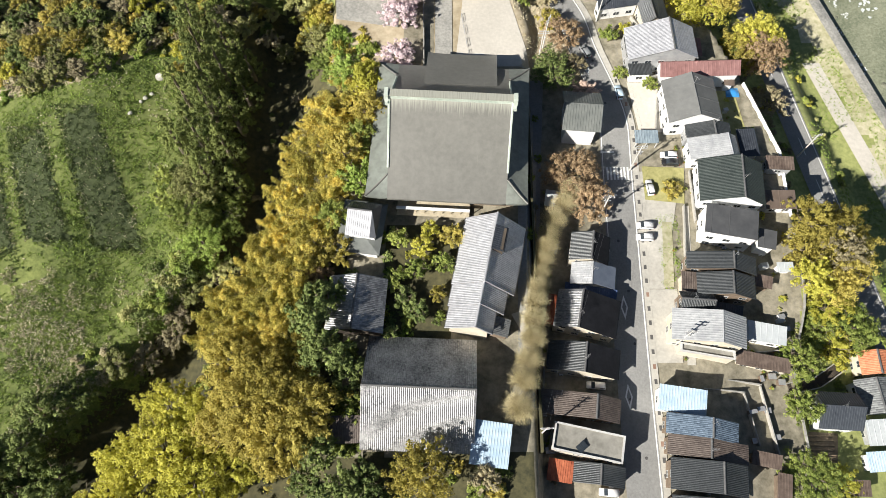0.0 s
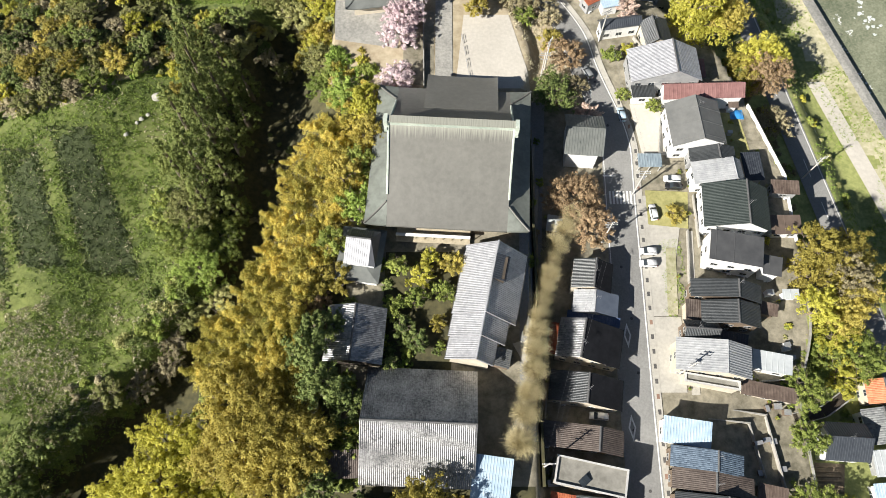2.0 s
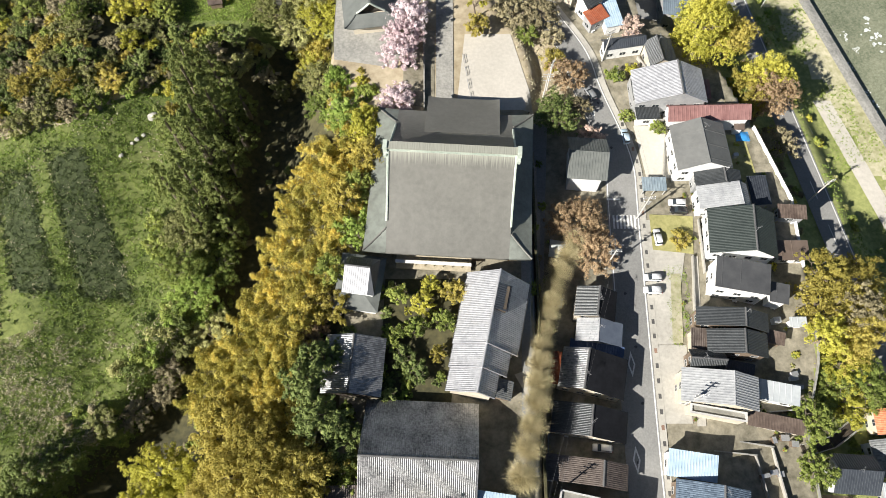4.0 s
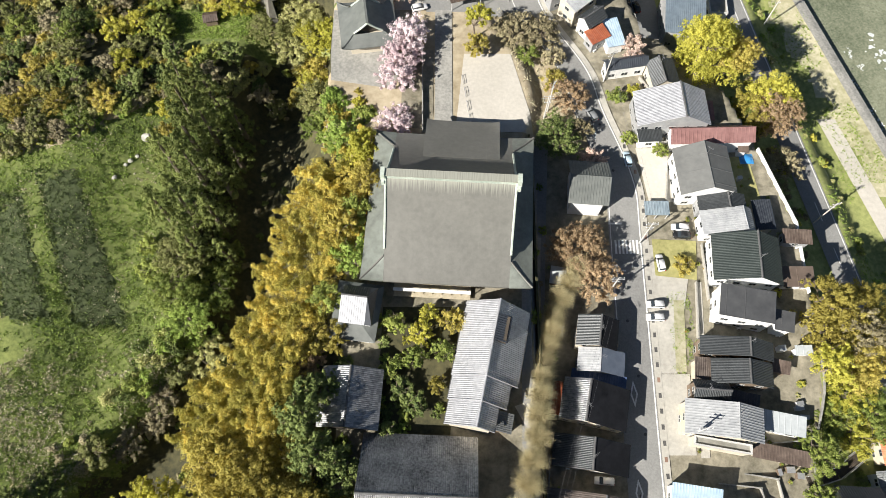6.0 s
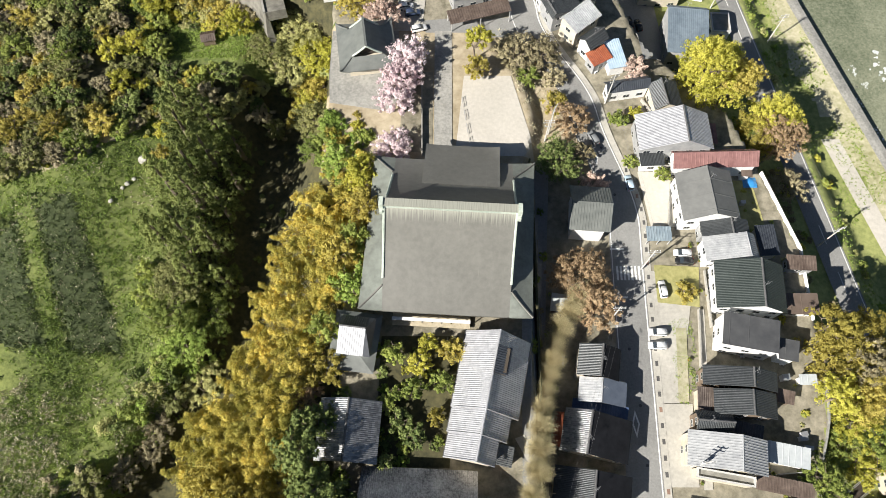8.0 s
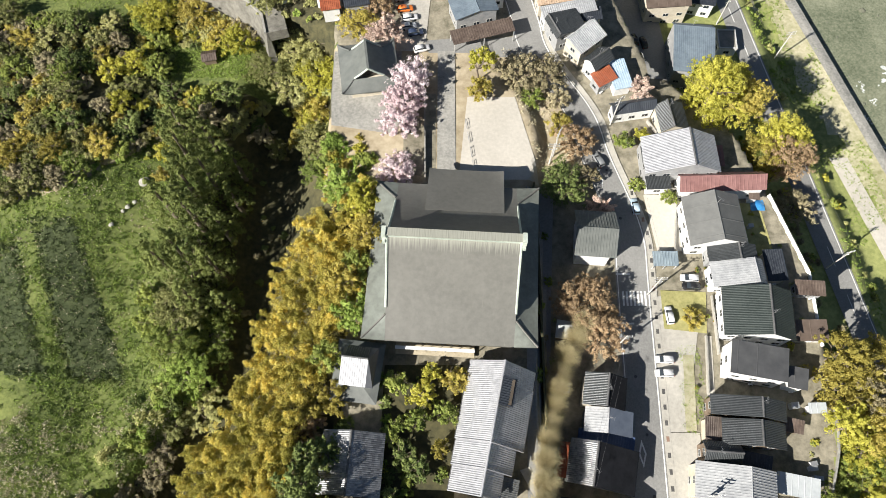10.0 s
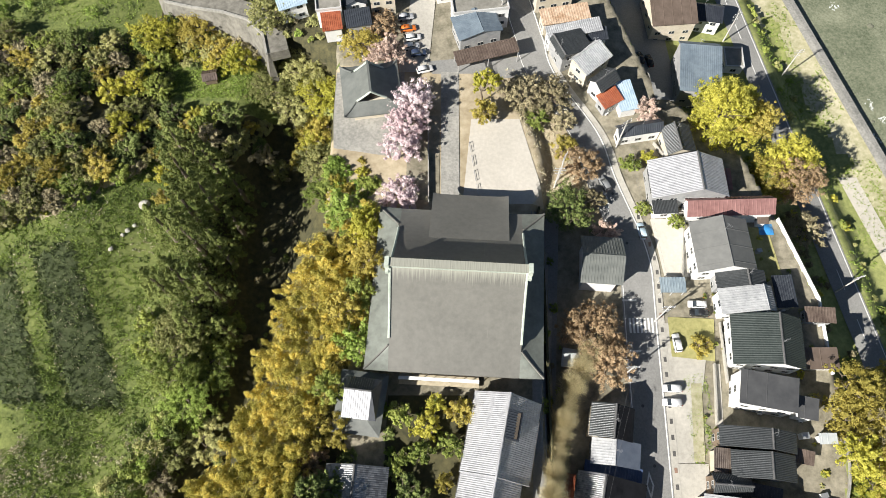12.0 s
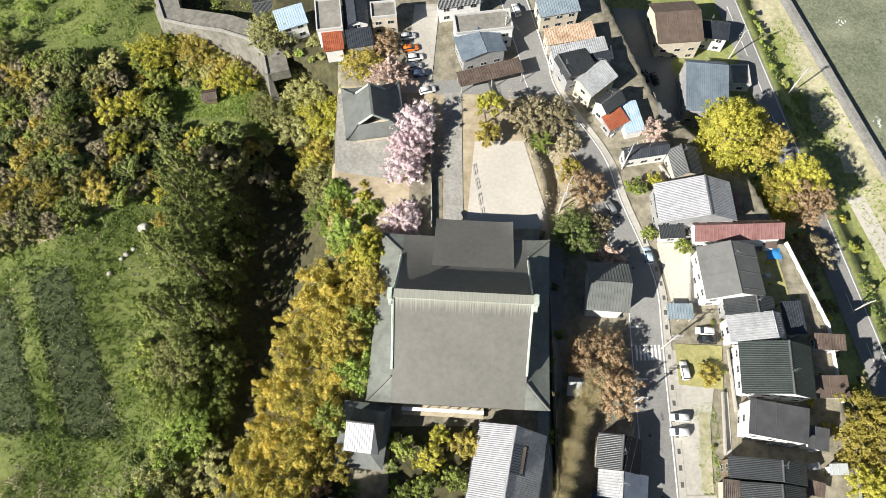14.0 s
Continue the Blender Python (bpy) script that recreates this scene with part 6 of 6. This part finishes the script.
for a, b in (((-125, 92.0), (-107.0, 95.6)), ((-107.0, 95.6), (-90.4, 100.0)), ((-90.4, 100.0), (-82.4, 105.6)), ((-82.4, 105.6), (-73.0, 114.6))):
    patch("dry_bank", (a, b, (b[0] - 1.6, b[1] + 3.4), (a[0] - 1.6, a[1] + 3.4)), 0.22, EARTH, "pale dry earth bank along the meadow's edge", "bank", 0.5, 0.3)
patch("garden_moss", ((-12.5, 33.5), (1.5, 33.5), (3.5, 58.5), (-12.0, 58.5)), 0.06, LITTER, "dark mossy ground of the temple garden", "garden")
patch("garden_bed", ((64.0, 78.0), (73.0, 78.0), (70.0, 96.0), (64.5, 96.0)), 0.1, LAWN, "grassy back garden behind houses", "garden")
patch("vegetable_bed", ((76.9, 17.4), (83.5, 17.1), (82.0, 11.2), (76.0, 11.4)), 0.1, SOIL, "tilled brown vegetable bed on the lower terrace", "garden")
for k in range(6):
    v, f = [], []
    y = 11.8 + k * 0.95
    tube(v, f, (76.6, y, ground(76.6, y) + 0.12), (82.0, y - 0.05, ground(82.0, y) + 0.12), 0.22, 0.22, 8)
    tagged(part("soil_bed", v, f, SOIL, None, "raised row of dark tilled soil"), category="garden bed", group="vegetable rows")


def footbridge():
    a, b, c = Vector((72.5, 25.6, -4.6)), Vector((80.5, 27.6, -8.0)), Vector((87.5, 31.6, -10.2))
    top = thing("stepped_walkway", Matrix.Translation(a), "dark slatted stepped walkway with rails down the bank", "walkway")
    pts = [a.lerp(b, i / 22) for i in range(22)] + [b.lerp(c, i / 22) for i in range(23)]
    v0, f0 = [], []
    box(v0, f0, -0.13, -1.1, -0.08, 0.13, 1.1, 0.04)
    for p, q in zip(pts, pts[1:]):
        ob = part("slat", v0, f0, WALL["dark"], top) if p is pts[0] else new("slat", slat)
        slat = ob.data
        ob.parent = top
        d = q - p
        ob.matrix_basis = Matrix.Translation(p - a) @ pose(0, 0, 0, 0, 0, math.degrees(math.atan2(d.y, d.x)))
    for s in (-1.15, 1.15):
        v, f = [], []
        for p, q in ((a, b), (b, c)):
            n = Vector((-(q - p).y, (q - p).x, 0)).normalized() * s
            tube(v, f, p - a + n + Vector((0, 0, 0.9)), q - a + n + Vector((0, 0, 0.9)), 0.06, 0.06, 6)
            tube(v, f, p - a + n, q - a + n, 0.09, 0.09, 6)
        part("rail", v, f, FRAME, top)


footbridge()


def barrier(x, y):
    top = thing("court_barrier", pose(x, y, ground(x, y), 0, 0, 98), "low pale tube barrier beside the forecourt", "barrier", "court barriers")
    for s in (-1.2, 1.2):
        v, f = [], []
        tube(v, f, (s, 0, 0), (s, 0, 0.85), 0.06, 0.06, 6)
        part("post", v, f, METAL, top)
    for z in (0.45, 0.85):
        v, f = [], []
        tube(v, f, (-1.2, 0, z), (1.2, 0, z), 0.05, 0.05, 6)
        part("rail", v, f, METAL, top)


for place in ((4.6, 113.5), (5.1, 110.0), (5.6, 106.3), (6.1, 102.8)):
    barrier(*place)


def rock(x, y, z, r, label="pale boulder on the river bed", name="boulder", material=None):
    bm = bmesh.new()
    bmesh.ops.create_icosphere(bm, subdivisions=2, radius=r)
    for q in bm.verts:
        q.co *= 1 + 0.35 * noise.noise(q.co * 1.3 / r + Vector((x, y, 0)))
        q.co.z *= 0.6
    me = bpy.data.meshes.new(name)
    bm.to_mesh(me)
    bm.free()
    me.materials.append(material or STONE)
    ob = new(name, me)
    ob.location = (x, y, z)
    return tagged(ob, label, "rock", "boulders")


for k in range(30):
    y = 60 + RNG.random() * 130
    rock(bank_x(y) + 2.5 + 26 * RNG.random() ** 1.6, y, -20.4, 0.3 + 0.8 * RNG.random() ** 2, material=BED)
for x, y, r in ((-72.1, 105.1, 1.3), (-74.6, 98.2, 0.6), (-75.4, 97.0, 0.5), (-73.3, 99.6, 0.5), (-77.2, 93.3, 0.6)):
    rock(x, y, ground(x, y) + 0.2, r, "pale rounded stone lying in the meadow", "field_stone", CONCRETE)


def foam(x, y, r):
    """A ragged patch of broken water, slightly above the river's face."""
    v, f = [], []
    for k in range(16):
        q = RNG.random() * 6.28
        cx, cy, s = x + r * math.cos(q) * RNG.random(), y + 1.6 * r * math.sin(q) * RNG.random(), r * (0.08 + 0.16 * RNG.random())
        n = len(v)
        v += [(cx + s * math.cos(i * 0.9) * RNG.uniform(0.5, 1.2), cy + s * math.sin(i * 0.9) * RNG.uniform(0.5, 1.2), -20.24 + 0.004 * k) for i in range(7)]
        f.append(tuple(range(n, n + 7)))
    tagged(part("white_water", v, f, FOAM, None, "broken white water round river stones"), category="river", kind="structure")


for place in ((123.2, 144.5, 3.2), (114.3, 131.0, 1.5), (117.1, 120.9, 2.0), (117.9, 137.6, 1.2), (125, 140, 3.0), (118.5, 118.0, 1.4), (113, 176, 1.6), (115.7, 142.4, 1.5)):
    foam(*place)

# ---- roof fittings ----


def roof_panel(x, y, z, turn, tilt, nx, ny):
    top = thing("solar_panel_array", pose(x, y, z, tilt, 0, turn), "dark blue glass panels in pale frames on roof", "solar panel")
    for i in range(nx):
        for j in range(ny):
            v, f = [], []
            box(v, f, i * 1.05 - nx * 0.525, j * 1.6 - ny * 0.8, 0, i * 1.05 - nx * 0.525 + 1.0, j * 1.6 - ny * 0.8 + 1.55, 0.05)
            part("panel", v, f, GLASS, top)


roof_panel(26.4, 13.1, 4.4, 40, 12, 2, 1)


def antenna(x, y, z, turn):
    top = thing("roof_antenna", pose(x, y, z, 0, 0, turn), "thin metal television antenna on a roof ridge", "antenna", "roof antennas")
    v, f = [], []
    tube(v, f, (0, 0, -0.3), (0, 0, 2.2), 0.03, 0.03, 5)
    part("mast", v, f, METAL, top)
    v, f = [], []
    tube(v, f, (-0.7, 0, 2.1), (0.7, 0, 2.1), 0.02, 0.02, 4)
    for k in range(7):
        tube(v, f, (-0.65 + k * 0.21, -0.35 + k * 0.03, 2.1), (-0.65 + k * 0.21, 0.35 - k * 0.03, 2.1), 0.015, 0.015, 4)
    part("yagi", v, f, METAL, top)


def unit_box(x, y, z, turn, w=0.8, label="white outdoor air-conditioner unit beside a wall"):
    top = thing("air_conditioner", pose(x, y, z, 0, 0, turn), label, "air conditioner", "air conditioners")
    v, f = [], []
    box(v, f, -w / 2, -0.15, 0, w / 2, 0.15, 0.6)
    part("case", v, f, WALL["white"], top)
    v, f = [], []
    tube(v, f, (0.1, -0.17, 0.3), (0.1, -0.15, 0.3), 0.22, 0.22, 12)
    part("fan_grille", v, f, DRAIN, top)


antenna(31.4, 53.8, 6.7, 94)
antenna(31.2, 48.2, 5.6, 155)
unit_box(33.5, 45.5, -1.2, -8)
antenna(27.7, 38.8, 6.4, 120)
antenna(28.3, 29.8, 5.6, 38)
unit_box(24.4, 28.0, -1.9, -9)
unit_box(20.6, 19.7, -2.0, -8)
unit_box(32.7, 6.1, -2.0, -7)
antenna(56.2, 37.3, 6.5, 68)
unit_box(56.1, 33.1, -2.0, -8)
antenna(52.0, 17.3, 4.6, 113)
antenna(51.1, 12.4, 4.1, 9)
unit_box(47.9, 11.5, -2.0, -9)
unit_box(51.4, 4.8, -2.0, -7)
antenna(49.6, 2.0, 5.3, 98)
antenna(81.2, 21.7, -1.8, 59)
antenna(56.8, 91.8, 9.9, 138)
antenna(61.4, 83.1, 6.5, 54)
unit_box(58.2, 75.4, -0.2, 3)
unit_box(70.7, 77.5, -1.0, 3)
antenna(65.0, 68.4, 8.0, 17)
unit_box(59.8, 64.8, -0.8, -5)
unit_box(78.1, 74.3, -1.3, -3)
unit_box(62.2, 56.0, -1.4, -11)
unit_box(70.4, 54.6, -2.0, -11)
antenna(60.7, 51.3, 6.5, 71)
unit_box(55.5, 43.8, -1.4, -6)
antenna(51.4, 42.3, 5.1, 104)
unit_box(51.4, 40.5, -1.5, -4)
unit_box(49.9, 100.3, 2.4, 1)
unit_box(48.0, 97.6, 2.2, 3)
antenna(50.1, 116.2, 9.0, 98)
antenna(43.0, 117.7, 8.4, 158)
unit_box(62.1, 96.9, 1.4, 2)
antenna(68.5, 164.2, -5.8, 77)
antenna(62.8, 146.9, -0.8, 148)
unit_box(61.1, 134.4, -10.0, -6)
unit_box(31.0, 142.3, 4.7, 13)
antenna(25.7, 137.3, 10.8, 90)
unit_box(35.1, 141.3, 4.6, 6)
antenna(33.4, 137.9, 10.9, 5)
antenna(35.4, 129.7, 10.0, 151)
unit_box(36.6, 123.7, 3.3, 31)
unit_box(9.5, 141.6, 5.7, 17)
unit_box(-26.3, 143.1, 5.7, 10)
unit_box(-22.3, 149.8, 5.7, 8)
antenna(-49.3, 165.6, 0.6, 173)
unit_box(-47.4, 163.2, -5.5, 14)
antenna(0.5, 156.7, 12.4, 85)


def lot_wall(x0, y0, x1, y1, height=1.3, material=None, label="grey block wall between village plots"):
    """A low block wall on the ground with a coping."""
    d = Vector((x1 - x0, y1 - y0, 0))
    top = thing("block_wall", pose(x0, y0, min(ground(x0, y0), ground(x1, y1)), 0, 0, math.degrees(math.atan2(d.y, d.x))), label, "wall", "plot walls")
    v, f = [], []
    box(v, f, 0, -0.08, -0.8, d.length, 0.08, height)
    part("wall", v, f, material or CONCRETE, top)
    v, f = [], []
    box(v, f, -0.03, -0.12, height, d.length + 0.03, 0.12, height + 0.08)
    part("coping", v, f, STONE, top)


for place in ((49.5, 84.2, 51.5, 97.0), (52.0, 84.0, 64.0, 84.6), (47.0, 98.2, 52.0, 98.6), (56.5, 74.6, 56.3, 62.0), (54.2, 66.0, 53.0, 54.0), (53.0, 53.4, 66.0, 52.0), (67.5, 66.0, 77.0, 65.0), (66.0, 33.0, 73.0, 33.5),
              (52.0, 28.2, 66.0, 26.2), (52.0, 25.5, 62.0, 24.5), (62.0, 24.5, 63.5, 14.0), (66.0, 26.0, 67.5, 12.0), (20.6, 33.6, 22.0, 45.0), (20.4, 24.0, 21.0, 30.5), (46.5, 116.0, 50.0, 110.0), (-4.5, 99.5, -4.8, 122.0)):
    lot_wall(*place)


def potted_plant(x, y, r):
    top = thing("potted_plant", pose(x, y, ground(x, y) + 0.1), "small green shrub in a clay pot near a house", "plant", "potted plants")
    v, f = [], []
    tube(v, f, (0, 0, 0), (0, 0, r * 0.9), r * 0.4, r * 0.55, 10)
    part("pot", v, f, ROOF["rust"], top)
    me = shared(("bush", "green", 1), lambda: crown("green", 2.2, 61))
    ob = new("leaves", me)
    ob.matrix_basis = Matrix.Translation((0, 0, r * 0.8)) @ Matrix.Diagonal((r / 2.2, r / 2.2, r / 2.2, 1))
    ob.parent = top


for k in range(36):
    row = ((66.0, 70.0, 76.0, 92.0), (50.4, 53.8, 28.0, 60.0), (53.0, 56.5, 66.0, 84.0), (64.0, 73.0, 25.0, 34.0), (20.0, 22.5, 8.0, 60.0))[k % 5]
    potted_plant(RNG.uniform(row[0], row[1]), RNG.uniform(row[2], row[3]), RNG.uniform(0.3, 0.55))


def crate_stack(x, y, turn, w, d, h, material, label, name="storage_box"):
    top = thing(name, pose(x, y, ground(x, y) + 0.1, 0, 0, turn), label, "box", "yard boxes")
    v, f = [], []
    box(v, f, -w / 2, -d / 2, -0.3, w / 2, d / 2, h)
    part("body", v, f, material, top)
    v, f = [], []
    box(v, f, -w / 2 - 0.05, -d / 2 - 0.05, h, w / 2 + 0.05, d / 2 + 0.05, h + 0.07)
    part("lid", v, f, METAL, top)


for k in range(34):
    row = ((66.0, 76.0, 34.0, 62.0), (62.0, 72.0, 14.0, 32.0), (20.5, 24.0, 6.0, 62.0), (66.0, 70.0, 72.0, 92.0))[k % 4]
    crate_stack(RNG.uniform(row[0], row[1]), RNG.uniform(row[2], row[3]), RNG.uniform(-15, 15), RNG.uniform(0.6, 1.8), RNG.uniform(0.5, 1.2), RNG.uniform(0.5, 1.6),
                (WALL["white"], WALL["brown"], ROOF["bluegrey"], CONCRETE)[k % 4], ("white storage box standing in a yard", "brown wooden storage box in a yard", "blue-grey metal storage box in a yard", "pale concrete block stack in a yard")[k % 4])


def temple_wing():
    """The long wing: three roof lengths on one ridge line, each narrower towards the garden's drive than the last."""
    m = pose(8.61, 45.87, 5.7, 0, 0, -11.92)
    top = thing("temple_wing", m, "long temple wing with pale ribbed tile roof and stepped end", "temple wing")
    pitch, peak = 0.86, 8.5
    for y0, y1, east, west, drop in ((-3.0, 12.0, 6.3, 6.4, 0.0), (-7.6, -3.0, 4.9, 6.2, 0.3), (-12.2, -7.6, 3.4, 5.9, 0.6)):
        z = peak - drop
        v, f = [], []
        lo, hi = z - pitch * west - 0.2, z - pitch * east - 0.2
        v += [(x, y, q) for y in (y0 + 0.3, y1 - 0.05) for x, q in ((-west + 0.9, -1.5), (east - 0.9, -1.5), (east - 0.9, hi + pitch * 0.9), (0, z - 0.3), (-west + 0.9, lo + pitch * 0.9))]
        f += [(0, 1, 2, 3, 4), (9, 8, 7, 6, 5), (0, 5, 6, 1), (1, 6, 7, 2), (2, 7, 8, 3), (3, 8, 9, 4), (4, 9, 5, 0)]
        part("wall", v, f, WALL["cream"], top)
        for x in (-west, east):
            v, f = [], []
            slope(v, f, (x, y0, z - pitch * abs(x)), (x, y1, z - pitch * abs(x)), (0, y1, z), (0, y0, z), "tile", 0.37, 1.6)
            part("roof", v, f, ROOF["gallerytile"], top)
            v, f = [], []
            pipe(v, f, [(x, y0 + 0.12, z - pitch * abs(x) + 0.06), (0, y0 + 0.12, z + 0.06)], 0.15, 8)
            part("verge", v, f, ROOF["gallerytile"], top, "raised pale tile verge")
            v, f = [], []
            pipe(v, f, [(x * 1.015, y0, z - pitch * abs(x) - 0.06), (x * 1.015, y1, z - pitch * abs(x) - 0.06)], 0.08, 6)
            part("gutter", v, f, RIDGE, top, "dark rain gutter")
        v, f = [], []
        tube(v, f, (0, y0, z + 0.06), (0, y1, z + 0.06), 0.24, 0.24, 8)
        part("ridge_cap", v, f, ROOF["gallerytile"], top)
    v, f = [], []
    box(v, f, 0.4, 4.0, 6.2, 2.4, 8.6, 9.0)
    stack = part("clerestory", v, f, WALL["dark"], top, "small raised clerestory beside the ridge")
    v, f = [], []
    slope(v, f, (2.8, 3.7, 8.7), (2.8, 8.9, 8.7), (0.1, 8.9, 9.5), (0.1, 3.7, 9.5), "rib", 0.45, 1.0)
    part("roof", v, f, ROOF["navy"], stack, "dark ribbed sheet roof")
    v, f = [], []
    slope(v, f, (6.6, -11.5, 2.5), (6.6, -7.8, 2.5), (3.0, -7.8, 3.6), (3.0, -11.5, 3.6), "rib", 0.37, 1.6)
    part("side_roof", v, f, ROOF["tilegrey"], top, "low grey tiled side roof")
    v, f = [], []
    box(v, f, 3.0, -11.2, -1.5, 6.2, -8.0, 2.4)
    part("side_wall", v, f, WALL["brown"], top)


temple_wing()


def tarpaulin(x, y, w, d):
    """A crumpled sheet spread over a low heap."""
    v, f = [], []
    n = 10
    for j in range(n + 1):
        for i in range(n + 1):
            a, b = i / n - 0.5, j / n - 0.5
            v.append((x + a * w, y + b * d, ground(x, y) + 0.12 + 0.6 * max(0.0, 1 - 3.6 * (a * a + b * b)) + 0.12 * noise.noise((a * 9, b * 9, x))))
    f = [(j * (n + 1) + i, j * (n + 1) + i + 1, (j + 1) * (n + 1) + i + 1, (j + 1) * (n + 1) + i) for j in range(n) for i in range(n)]
    tagged(part("tarpaulin", v, f, mat("bright_blue_tarpaulin", (0.03, 0.2, 0.5), (0.07, 0.34, 0.7), 0.4, 3.0), None, "bright blue tarpaulin over a heap behind a house", True), category="tarpaulin")


tarpaulin(69.6, 95.6, 3.2, 2.6)
patch("concrete_ramp", ((13.8, 38.8), (15.6, 39.4), (18.0, 34.8), (16.2, 34.2)), 0.2, CONCRETE, "pale concrete ramp slab beside bare trees", "pavement")
